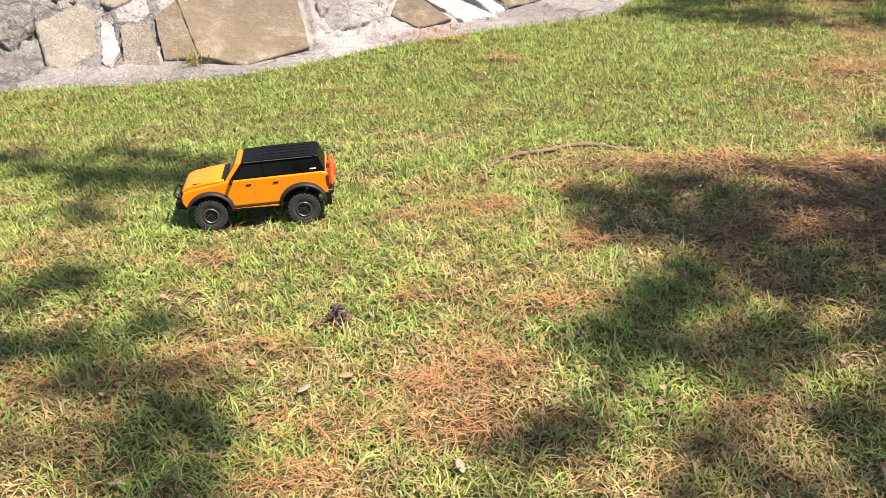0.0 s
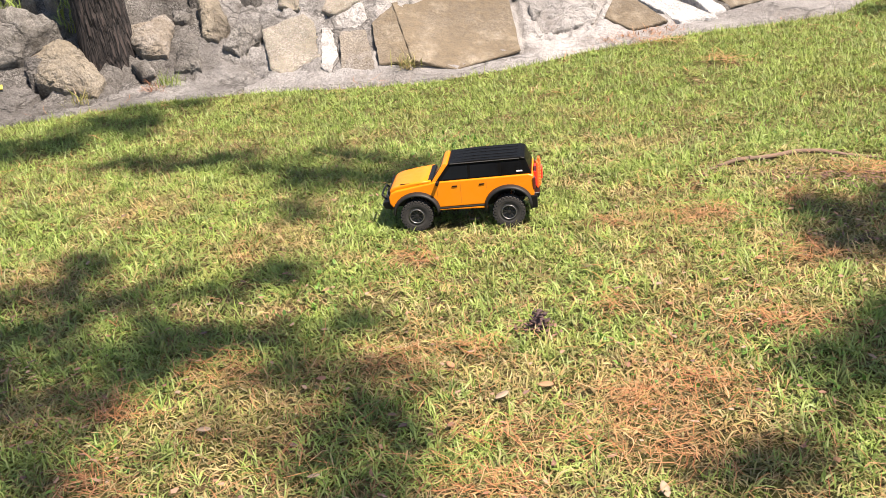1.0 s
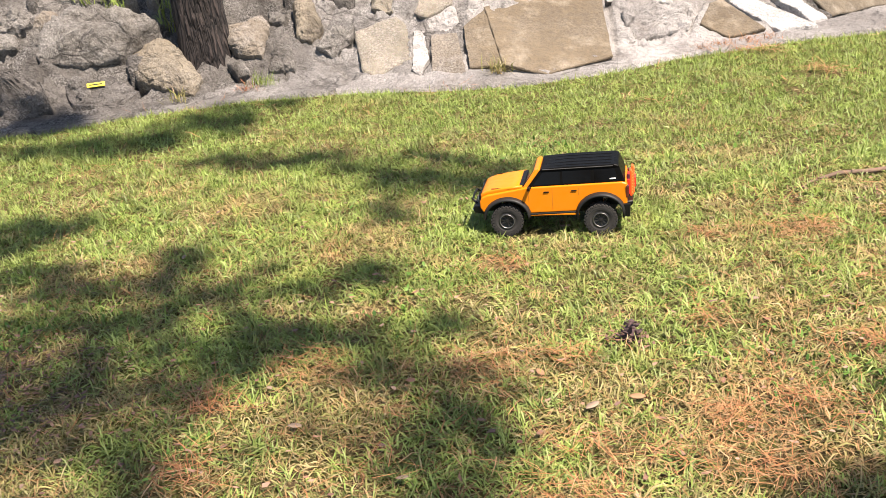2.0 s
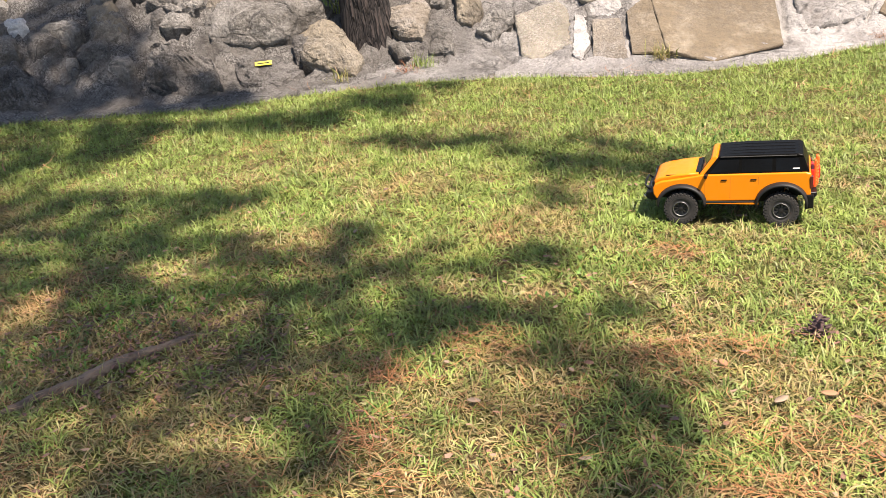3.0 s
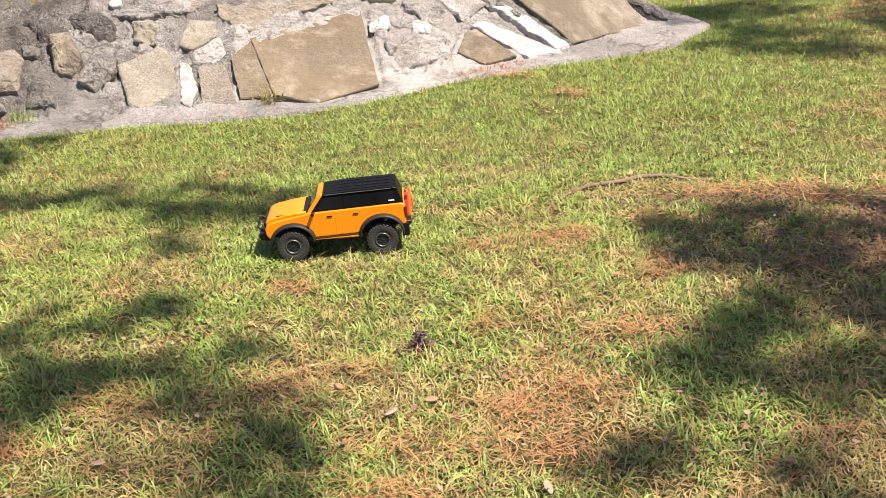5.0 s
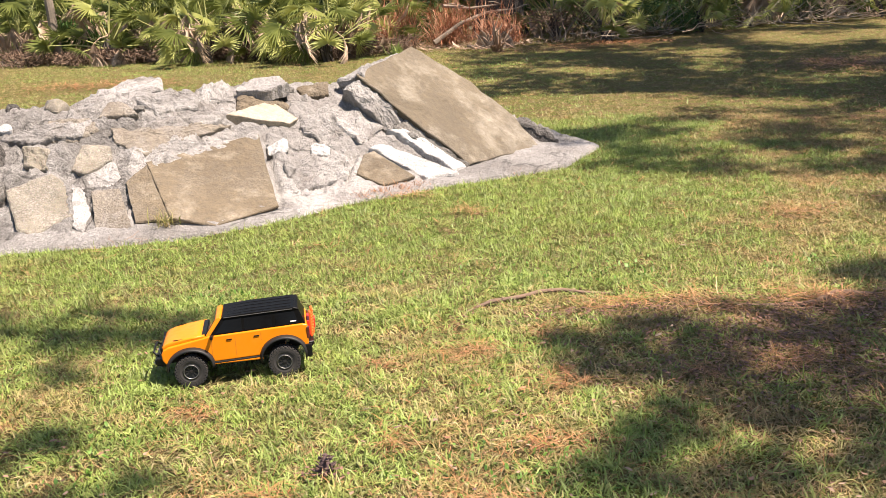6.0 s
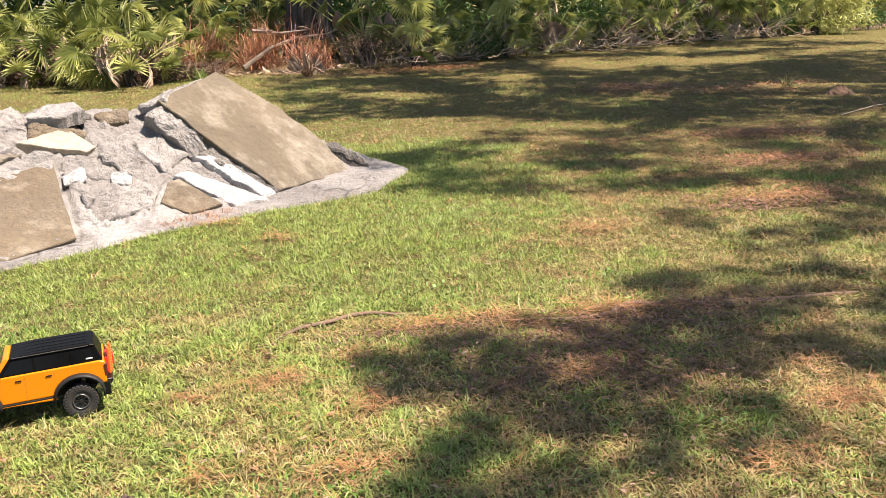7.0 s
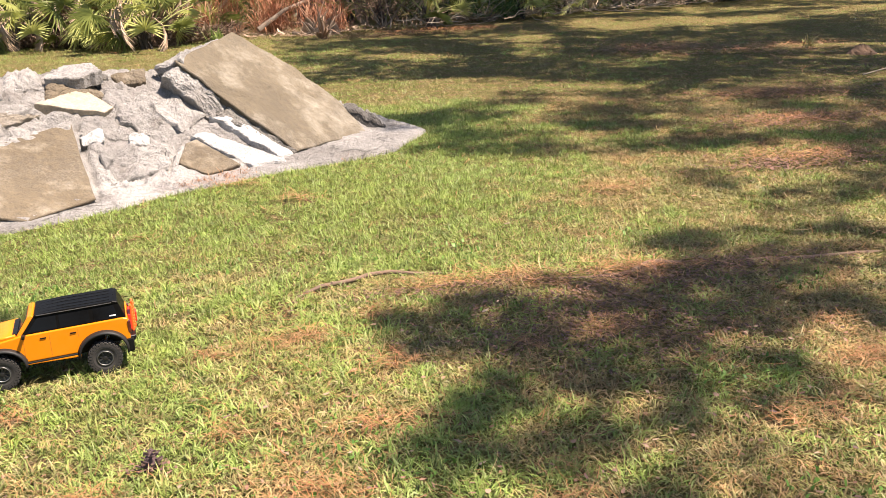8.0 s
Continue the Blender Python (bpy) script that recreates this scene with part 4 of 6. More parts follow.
        # mud guard behind the rear wheel, tow hook in front
        bm = bmesh.new()
        box(bm, -0.262, -0.236, s * 0.085 - 0.022, s * 0.085 + 0.022, 0.062, 0.106, 0.004)
        part("bumper_corner", bm, BLACK, car)
        bm = bmesh.new()
        tube(bm, [(0.276, s * 0.045 - 0.006, 0.094), (0.290, s * 0.045 - 0.006, 0.092), (0.294, s * 0.045, 0.091), (0.290, s * 0.045 + 0.006, 0.092), (0.276, s * 0.045 + 0.006, 0.094)], [0.002] * 5, 6)
        part("tow_hook", bm, SILVER, car, "bright metal tow hook")
    # front: grille bar, bumper, winch
    bm = bmesh.new()
    box(bm, 0.252, 0.2605, -0.084, 0.084, 0.133, 0.1665, 0.003)
    grille = part("grille", bm, BLACK, car, "black grille with a bright bar")
    bm = bmesh.new()
    box(bm, 0.259, 0.2622, -0.048, 0.048, 0.1475, 0.1535, 0.001)
    part("grille_bar", bm, SILVER, grille)
    bm = bmesh.new()
    prism(bm, [(0.240, 0.088), (0.278, 0.092), (0.284, 0.102), (0.284, 0.116), (0.272, 0.124), (0.240, 0.120)], -0.098, 0.098, 0.005, lambda x, z: 1 - 0.14 * max(0, (x - 0.24) / 0.044))
    bumper = part("front_bumper", bm, BLACK, car, "black front bumper")
    bm = bmesh.new()
    box(bm, 0.281, 0.2865, -0.020, 0.020, 0.098, 0.110, 0.002)
    part("winch_plate", bm, SILVER, bumper)
    bm = bmesh.new()
    tube(bm, [(0.272, -0.060, 0.122), (0.288, -0.052, 0.140), (0.290, 0.0, 0.142), (0.288, 0.052, 0.140), (0.272, 0.060, 0.122)], [0.004] * 5, 8)
    part("bull_bar", bm, BLACK, bumper)
    # back: bumper, boards, can
    bm = bmesh.new()
    prism(bm, [(-0.240, 0.086), (-0.266, 0.090), (-0.272, 0.100), (-0.270, 0.112), (-0.240, 0.114)], -0.100, 0.100, 0.005, lambda x, z: 1 - 0.10 * max(0, (-x - 0.24) / 0.03))
    part("rear_bumper", bm, BLACK, car, "black rear bumper")
    bm = bmesh.new()
    box(bm, -0.262, -0.252, -0.040, 0.050, 0.122, 0.185, 0.002)
    part("carrier_plate", bm, RED, car, "red carrier plate")
    for x, y, zt in ((-0.270, 0.014, 0.232), (-0.265, 0.034, 0.222)):
        bm = bmesh.new()
        box(bm, x - 0.004, x + 0.004, y - 0.014, y + 0.014, 0.112, zt, 0.003)
        for k in range(8):
            z = 0.122 + k * (zt - 0.135) / 7
            box(bm, x - 0.0065, x - 0.003, y - 0.011, y + 0.011, z - 0.003, z + 0.003, 0.001)
        part("traction_board", bm, FLAME, car, "orange-red traction board")
    bm = bmesh.new()
    box(bm, -0.282, -0.258, -0.044, -0.004, 0.128, 0.172, 0.005)
    can = part("fuel_can", bm, RED, car, "red fuel can")
    bm = bmesh.new()
    lathe(bm, [(0.006, -0.003), (0.006, 0.006), (0.0, 0.006)], 12)
    part("cap", bm, RED, can, "", pose(-0.270, -0.014, 0.174, 90, 0, 0))
    # chassis, axles, inner arches
    bm = bmesh.new()
    box(bm, -0.235, 0.235, -0.060, 0.060, 0.085, 0.150, 0.004)
    box(bm, -0.14, 0.14, -0.035, 0.035, 0.056, 0.09, 0.004)
    part("chassis", bm, BLACK, car, "black chassis")
    for cx in (fx, rx):
        bm = bmesh.new()
        tube(bm, [(cx, -0.085, 0.056), (cx, 0.085, 0.056)], [0.008, 0.008], 10)
        box(bm, cx - 0.016, cx + 0.016, -0.012, 0.022, 0.042, 0.072, 0.004)
        part("axle", bm, BLACK, car)
        for s in (1, -1):
            bm = bmesh.new()
            tube(bm, [(cx, s * 0.058, 0.058), (cx - 0.02 * (1 if cx < 0 else -1), s * 0.062, 0.135)], [0.007, 0.007], 10)
            part("shock_absorber", bm, SILVER, car, "silver shock absorber")
    for ob in car.children_recursive:
        if ob.type == "MESH" and ob.parent.name.split(".")[0] != "wheel":
            top = ob.matrix_basis.translation.z
            for v in ob.data.vertices:
                v.co.z = v.co.z * 0.855 if top else 0.055 + (v.co.z - 0.058) * 0.855 - (0.033 * v.co.x if v.co.z > 0.075 else 0.0)
            if top:
                ob.location.z = 0.055 + (top - 0.058) * 0.855 - 0.033 * ob.location.x
    return car


off_road_car()


# ---- trees ----
def pine_trunk(bm, height, radius, lean=(0, 0), sides=28, flare=1.5, rows=60, furrow=0.035, seed=1):
    """A furrowed trunk that widens at its foot."""
    rings = []
    for k in range(rows + 1):
        f = k / rows
        z = height * f ** 1.7
        r = radius * (1 - 0.45 * z / height) * (1 + (flare - 1) * math.exp(-z / (radius * 1.2)))
        ring = []
        for j in range(sides):
            a = 2 * math.pi * j / sides
            ridge = noise.fractal((math.cos(a) * 3.4 + seed, math.sin(a) * 3.4, z * 1.6), 0.8, 2.0, 4)
            rr = r * (1 + furrow * 3 * ridge + (flare - 1) * 0.35 * math.exp(-z / (radius * 1.5)) * math.sin(5 * a + seed))
            ring.append(bm.verts.new((rr * math.cos(a) + lean[0] * z, rr * math.sin(a) + lean[1] * z, z - 0.12)))
        rings.append(ring)
    for a, b in zip(rings, rings[1:]):
        for j in range(sides):
            bm.faces.new((a[j], a[(j + 1) % sides], b[(j + 1) % sides], b[j]))
    bm.faces.new(rings[-1])


def sprays(centres, sizes, rng, count, length, width):
    """Loose sprays of narrow leaves: quads strewn through ellipsoids."""
    verts, faces = [], []
    total = 0
    blocks = []
    for (cx, cy, cz), (sx, sy, sz), n in zip(centres, sizes, count):
        p = rng.normal(0, 1, (n, 3))
        p *= (rng.random((n, 1)) ** (1 / 3)) / np.linalg.norm(p, axis=1, keepdims=True)
        p = p * (sx, sy, sz) + (cx, cy, cz)
        way = rng.normal(0, 1, (n, 3))
        way /= np.linalg.norm(way, axis=1, keepdims=True)
        side = np.cross(way, rng.normal(0, 1, (n, 3)))
        side /= np.linalg.norm(side, axis=1, keepdims=True)
        ln = length * rng.uniform(0.6, 1.3, (n, 1))
        wd = width * rng.uniform(0.7, 1.3, (n, 1))
        q = np.stack([p - way * ln / 2, p + side * wd / 2, p + way * ln / 2, p - side * wd / 2], 1)
        blocks.append(q.reshape(-1, 3))
        total += n
    return np.concatenate(blocks), np.arange(total * 4).reshape(-1, 4)


def shading_pine(x, y, height, radius, patches, rise, seed, label, leaf=1.0):
    """A pine whose boughs hang where its dappled shade falls: patches are outlines on the lawn, each with its closeness."""
    tree = thing("pine_tree", pose(x, y, 0), label, "tree")
    bm = bmesh.new()
    pine_trunk(bm, height, radius, seed=seed, sides=18, rows=36)
    part("trunk", bm, PINE_BARK, tree, "rough brown pine trunk", smooth=True)
    rng = np.random.default_rng(seed)
    centres, sizes, count = [], [], []
    rnd = random.Random(seed)
    for close, ring in patches:
        h = rise + rnd.uniform(-0.6, 0.6)
        up = SUN * (h / SUN.z) - Vector((x, y, 0))
        xs, ys = [p[0] for p in ring], [p[1] for p in ring]
        area = abs(sum(p[0] * q[1] - q[0] * p[1] for p, q in zip(ring, ring[1:] + ring[:1]))) / 2
        size = (0.085 if leaf < 1.5 else 0.15) * leaf
        want, k = int(area / (size * size) * 1.15 * close) + 2, 0
        while want and k < 9000:
            k += 1
            px, py = rnd.uniform(min(xs), max(xs)), rnd.uniform(min(ys), max(ys))
            if inside(px, py, ring) and all(math.hypot(px - hx, py - hy) > hr for hx, hy, hr in SUN_HOLES) and 0.7 * noise.noise((px * 2.6 / leaf, py * 2.6 / leaf, seed)) + 0.7 * noise.noise((px * 7 / leaf, py * 7 / leaf, seed + 4)) > (-0.55 if leaf < 1.5 else -0.75):
                want -= 1
                s = size * rnd.uniform(0.6, 1.35)
                rise_by = rnd.uniform(-0.4, 0.4)
                centres.append((px + up.x + SUN.x / SUN.z * rise_by, py + up.y + SUN.y / SUN.z * rise_by, up.z + rise_by))
                sizes.append((s, s, 0.6 * s))
                count.append(int((22 if leaf < 1.5 else 36) * (s / size) ** 2))
        c = Vector((sum(xs) / len(xs), sum(ys) / len(ys), 0)) + up
        bm = bmesh.new()
        z0 = min(height * 0.9, c.z - 0.3)
        tube(bm, [(0, 0, z0 - 0.6), (c.x * 0.4, c.y * 0.4, z0 - 0.05), (c.x * 0.75, c.y * 0.75, c.z - 0.1), (c.x, c.y, c.z)], [0.028, 0.022, 0.015, 0.006], 7)
        part("limb", bm, PINE_BARK, tree)
    v, f = sprays(centres, sizes, rng, count, (0.09 if leaf < 1.5 else 0.13) * leaf, (0.03 if leaf < 1.5 else 0.034) * leaf)
    crown = raw_mesh("crown", v, f, PINE_GREEN)
    crown.parent = tree
    return tree


# outlines of the shade on the lawn, west to east
STONE_BAND = [(-4.39, 3.73), (-3.84, 3.81), (-3.38, 3.95), (-3.13, 4.3), (-2.85, 4.64), (-2.44, 4.76), (-2.56, 4.37), (-2.53, 4.08), (-2.64, 3.92), (-2.85, 3.72), (-3.07, 3.69), (-3.38, 3.71), (-3.62, 3.57), (-3.96, 3.32)]
STONE_FOOT = [(-3.5, 4.15), (-3.75, 4.0), (-4.24, 3.8), (-5.3, 3.35), (-6.6, 2.9), (-7.0, 3.6), (-5.3, 4.0), (-4.3, 4.35), (-3.8, 4.35)]
STONE_HEAD = [(-6.5, 3.6), (-5.2, 3.7), (-4.6, 3.9), (-4.5, 4.3), (-4.9, 4.7), (-5.8, 4.9)]
WEST_EDGE = [(-5.3, 3.5), (-4.33, 3.67), (-3.82, 3.68), (-3.65, 3.31), (-3.66, 3.05), (-3.74, 2.8), (-3.99, 2.68), (-4.9, 2.9)]
WEST_LOW = [(-3.99, 2.68), (-3.58, 2.72), (-3.16, 2.76), (-2.99, 2.86), (-2.55, 2.88), (-2.47, 2.68), (-2.7, 2.53), (-2.63, 2.26), (-2.5, 2.0), (-3.2, 1.8), (-3.8, 2.1)]
BACK_BAND = [(-2.69, 3.65), (-2.25, 3.78), (-1.92, 3.85), (-1.43, 3.86), (-1.15, 3.77), (-0.87, 3.6), (-0.93, 3.39), (-1.06, 3.29), (-1.24, 3.35), (-1.34, 3.31), (-1.52, 3.39), (-1.71, 3.55), (-1.93, 3.61), (-2.38, 3.56)]
BACK_SPOT = [(-1.56, 3.13), (-1.36, 3.23), (-1.15, 3.14), (-1.08, 3.0), (-1.27, 3.0)]
MAIN_TOP = [(-2.06, 2.57), (-1.95, 2.67), (-1.76, 2.63), (-1.52, 2.53), (-1.38, 2.6), (-1.28, 2.66), (-1.09, 2.62), (-1.08, 2.43), (-1.18, 2.34), (-1.33, 2.27), (-1.5, 2.26), (-1.76, 2.3), (-1.92, 2.36)]
MAIN_CORNER = [(-2.75, 2.35), (-2.34, 2.47), (-2.12, 2.41), (-1.93, 2.38), (-1.85, 2.26), (-2.16, 2.18), (-2.6, 2.17)]
MAIN_WEST = [(-3.1, 1.8), (-2.59, 2.15), (-2.29, 2.17), (-2.01, 2.17), (-1.85, 2.26), (-1.5, 2.26), (-1.13, 2.22), (-1.21, 2.0), (-1.31, 1.91), (-1.35, 1.81), (-1.29, 1.63), (-1.19, 1.37), (-1.2, 1.0), (-2.0, 0.7), (-2.8, 1.1)]
TONGUE = [(-1.17, 2.23), (-1.08, 2.29), (-0.96, 2.21), (-0.86, 2.08), (-0.62, 2.03), (-0.53, 1.99), (-0.57, 1.87), (-0.71, 1.83), (-0.92, 1.93), (-1.15, 2.11)]
SPOT = [(-0.89, 2.3), (-0.79, 2.37), (-0.68, 2.31), (-0.74, 2.21), (-0.83, 2.21)]
NEAR_FOOT = [(-0.97, 1.72), (-0.75, 1.84), (-0.47, 1.87), (-0.33, 1.75), (-0.5, 1.65), (-0.65, 1.6), (-0.85, 1.62)]
FOOT_WEST = [(-0.65, 1.64), (-0.5, 1.72), (-0.4, 1.55), (-0.34, 1.38), (-0.35, 1.1), (-0.6, 1.1)]
FOOT_EAST = [(0.49, 3.31), (0.78, 3.38), (1.1, 3.42), (1.3, 3.52), (1.46, 3.4), (1.71, 3.45), (2.03, 3.45), (2.3, 3.3), (2.0, 2.8), (1.59, 2.68), (1.32, 2.6), (1.12, 2.6), (0.96, 2.7), (0.85, 2.55), (0.75, 2.2), (0.38, 2.13), (0.54, 2.31), (0.62, 2.63), (0.52, 2.95)]
EAST_MID = [(0.85, 2.55), (0.96, 2.68), (1.12, 2.57), (1.59, 2.63), (2.0, 2.8), (2.3, 3.3), (3.04, 3.75), (3.8, 4.0), (3.6, 2.2), (0.75, 2.15)]
EAST_BACK = [(1.75, 3.5), (1.78, 3.8), (2.07, 3.96), (2.5, 3.92), (3.04, 3.75), (2.3, 3.3), (2.03, 3.45)]
EAST = [(0.48, 3.25), (0.75, 3.42), (1.0, 3.38), (1.35, 3.33), (1.6, 3.4), (1.85, 3.52), (1.78, 3.8), (2.07, 3.96), (2.5, 3.92), (3.04, 3.75), (3.8, 4.0), (3.6, 2.2), (0.38, 2.13), (0.54, 2.31), (0.62, 2.63), (0.52, 2.95)]
EAST_LOW = [(0.38, 2.15), (1.1, 2.25), (1.15, 1.6), (0.9, 1.1), (0.25, 1.3), (0.15, 1.53), (0.2, 1.72), (0.43, 1.91)]
EAST_THIN = [(1.15, 2.2), (3.6, 2.2), (2.6, 1.6), (1.6, 1.2), (0.9, 1.1), (1.15, 1.6)]
EAST_SPOT = [(2.74, 4.72), (3.0, 4.55), (3.7, 4.7), (4.0, 4.2), (2.89, 3.8), (2.65, 3.95), (2.49, 4.18)]
MID_SPOT = [(2.64, 5.29), (2.87, 5.3), (3.03, 5.07), (2.87, 4.74), (2.57, 4.7), (2.42, 4.9)]
MID_EAST = [(4.09, 6.09), (4.92, 6.13), (3.46, 4.14), (3.31, 4.36), (3.45, 4.85), (3.8, 5.34)]
FAR_NEAR = [(6.4, 8.6), (3.9, 8.9), (3.48, 8.85), (2.73, 8.88), (2.1, 8.39), (1.57, 7.79), (1.09, 7.85), (1.03, 7.37), (1.37, 7.09), (1.29, 6.42), (1.51, 5.95), (2.38, 5.93), (2.77, 5.89), (2.73, 5.6), (3.13, 5.5), (3.7, 5.8), (4.6, 5.5), (6.4, 7.2)]
FAR_BACK = [(0.77, 15.91), (0.9, 13.2), (0.44, 10.8), (1.67, 10.39), (2.62, 10.07), (3.12, 9.56), (3.6, 8.94), (6.4, 8.6), (8.2, 9.5), (8.0, 10.5), (6.9, 10.8), (7.4, 12.05), (8.4, 11.6), (10.5, 13.7), (8.47, 14.54), (6.74, 15.09), (5.31, 16.82), (3.17, 15.56)]
WOOD_SHADE = [(0.5, 16.2), (3.0, 15.8), (5.3, 16.9), (7.5, 16.6), (10.0, 16.4), (13.5, 17.9), (12.0, 20.5), (6.0, 19.4), (2.6, 18.6)]
FAR_EAST = [(7.7, 12.3), (9.5, 15.5), (13.5, 16.5), (15.0, 13.5), (10.5, 9.2), (8.6, 10.6)]

# sunlit holes in the shade: place and radius
SUN_HOLES = [(2.05, 2.42, 0.26), (0.74, 2.66, 0.10), (4.06, 6.36, 0.28), (3.32, 5.17, 0.25), (3.0, 5.15, 0.2), (2.0, 12.6, 0.5), (1.2, 13.5, 0.4), (7.2, 11.4, 0.5), (3.86, 6.5, 0.22)]

shading_pine(3.4, -3.6, 13, 0.2, [(0.47, EAST), (0.2, EAST_MID), (0.26, EAST_BACK), (0.5, EAST_LOW), (0.2, EAST_THIN), (0.24, EAST_SPOT)], 8.5, 3, "tall pine tree with a rough trunk beside the lawn")
shading_pine(0.9, -4.0, 13, 0.2, [(0.72, MAIN_TOP), (0.75, MAIN_CORNER), (0.82, MAIN_WEST), (0.75, TONGUE), (0.6, SPOT), (0.7, NEAR_FOOT), (0.7, FOOT_WEST), (0.65, FOOT_EAST)], 8.5, 4, "tall pine tree with a rough trunk behind the lawn")
shading_pine(0.2, -5.2, 15, 0.22, [(0.85, BACK_BAND), (0.45, BACK_SPOT), (1.0, STONE_BAND), (0.95, WEST_EDGE), (0.95, WEST_LOW), (1.1, STONE_HEAD), (1.1, STONE_FOOT)], 10.0, 5, "tall pine tree with a rough trunk near the lawn")
shading_pine(12.5, 8.0, 15, 0.24, [(0.72, FAR_NEAR), (0.4, MID_SPOT), (0.8, MID_EAST)], 10.0, 6, "large pine tree at the edge of the lawn", 1.6)
shading_pine(13.5, 9.0, 16, 0.26, [(1.15, FAR_BACK), (0.6, WOOD_SHADE), (1.0, FAR_EAST)], 11.0, 7, "large pine tree in the far part of the lawn", 3.0)

# the pine that stands among the stones
stone_pine = thing("pine_tree", pose(-3.31, 5.13, 0.12), "straight pine trunk with furrowed dark bark among the stones", "tree")
bm = bmesh.new()
pine_trunk(bm, 11, 0.155, (-0.035, 0.0), 40, 1.28, 110, 0.026, 11)
part("trunk", bm, PINE_BARK, stone_pine, "dark furrowed bark", smooth=True)
v, f = sprays([(-0.5, 0.3, 9.5), (0.6, 0.6, 10.2), (-0.4, -0.2, 10.8)], [(1.4, 1.3, 0.6)] * 3, np.random.default_rng(9), [900] * 3, 0.25, 0.04)
crown = raw_mesh("crown", v, f, PINE_GREEN)
crown.parent = stone_pine


# ---- palmettos and undergrowth at the back of the lawn ----
def fan(radius, leaflets, spread, droop, seed, slim=1.0):
    """One palmetto leaf: a stalk end with pleated leaflets; it lies in the x-y plane and opens along y."""
    rng = random.Random(seed)
    bm = bmesh.new()
    hub = bm.verts.new((0, -0.02 * radius, 0))
    for k in range(leaflets):
        a = radians(-spread / 2 + spread * k / (leaflets - 1) + rng.uniform(-3, 3))
        r = radius * (0.72 + 0.28 * math.cos(a * 0.7)) * rng.uniform(0.85, 1.05)
        w = radius * 0.052 * slim
        d, s = Vector((math.sin(a), math.cos(a), 0)), Vector((math.cos(a), -math.sin(a), 0))
        rows = []
        for f, wide in ((0.04, 0.35), (0.35, 1.0), (0.68, 0.75), (1.0, 0.08)):
            p = d * (r * f) + Vector((0, 0, -droop * r * f ** 2.2 * rng.uniform(0.7, 1.3)))
            rows.append((bm.verts.new(p - s * w * wide + Vector((0, 0, 0.012 * wide))), bm.verts.new(p + Vector((0, 0, -0.008 * wide))), bm.verts.new(p + s * w * wide + Vector((0, 0, 0.012 * wide)))))
        bm.faces.new((hub, rows[0][1], rows[0][0]))
        bm.faces.new((hub, rows[0][2], rows[0][1]))
        for p, q in zip(rows, rows[1:]):
            bm.faces.new((p[0], p[1], q[1], q[0]))
            bm.faces.new((p[1], p[2], q[2], q[1]))
    me = bpy.data.meshes.new("frond")
    bm.to_mesh(me)
    bm.free()
    return me


def with_material(me, m):
    c = me.copy()
    c.materials.clear()
    c.materials.append(m)
    return c


FANS = [fan(0.29, 20, 230, 0.2, 1, 0.7), fan(0.33, 22, 250, 0.35, 2, 0.65), fan(0.26, 18, 200, 0.1, 3, 0.75), fan(0.31, 18, 150, 0.5, 4, 0.7)]
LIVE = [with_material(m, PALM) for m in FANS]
# the same fans again, with sunlight painted into the leaf colour
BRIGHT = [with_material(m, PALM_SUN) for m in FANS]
DRY = [with_material(fan(0.36, 18, 70, 0.5, k, 0.6), PALM_DEAD) for k in (7, 8, 9)]


def palmetto(name, label, seed, live, bright, dry, reach=0.8):
    rng = random.Random(seed)
    plant = thing(name, pose(0, 0, 0), label, "palmetto", "palmettos along the wood's edge")
    bm = bmesh.new()
    tube(bm, [(0, 0, -0.05), (0.06, 0.03, 0.15), (0.04, 0.10, 0.32)], [0.08, 0.07, 0.05], 9, 0.25, seed)
    part("stem", bm, OAK_BARK, plant, "shaggy brown stem")
    for k in range(live + bright + dry):
        a = rng.uniform(0, 360)
        dead = k >= live + bright
        up = rng.uniform(-30, 55) if dead else rng.uniform(-8, 85)
        r = reach * rng.uniform(0.45, 1.15) * (0.6 if dead else 1)
        root = Vector((0.04, 0.08, 0.38 if dead else 0.2))
        way = Vector((math.cos(radians(a)) * math.cos(radians(up)), math.sin(radians(a)) * math.cos(radians(up)), math.sin(radians(up))))
        tip = root + way * r
        if dead:
            tip.z = max(tip.z, 0.12)
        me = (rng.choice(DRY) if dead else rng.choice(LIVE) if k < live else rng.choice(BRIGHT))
        leaf = new("frond", me)
        leaf.parent = plant
        flat = Vector((way.x, way.y, 0)).normalized()
        tilt = rng.uniform(-95, -60) if dead else rng.uniform(-40, 70)
        leaf.matrix_basis = Matrix.Translation(tip) @ Matrix.Rotation(math.atan2(flat.y, flat.x) - math.pi / 2, 4, "Z") @ Matrix.Rotation(radians(tilt), 4, "X") @ Matrix.Rotation(radians(rng.uniform(-60, 60)), 4, "Y")
        leaf.scale = [rng.uniform(0.75, 1.15) * (0.95 if dead else 1)] * 3
        if dead:
            leaf["label"] = "dry tan hanging frond"
        stalk = bmesh.new()
        tube(stalk, [root, root + way * r * 0.55 + Vector((0, 0, 0.03)), tip], [0.011, 0.009, 0.006], 5)
        part("stalk", stalk, PALM if not dead else PALM_DEAD, plant)
    return plant


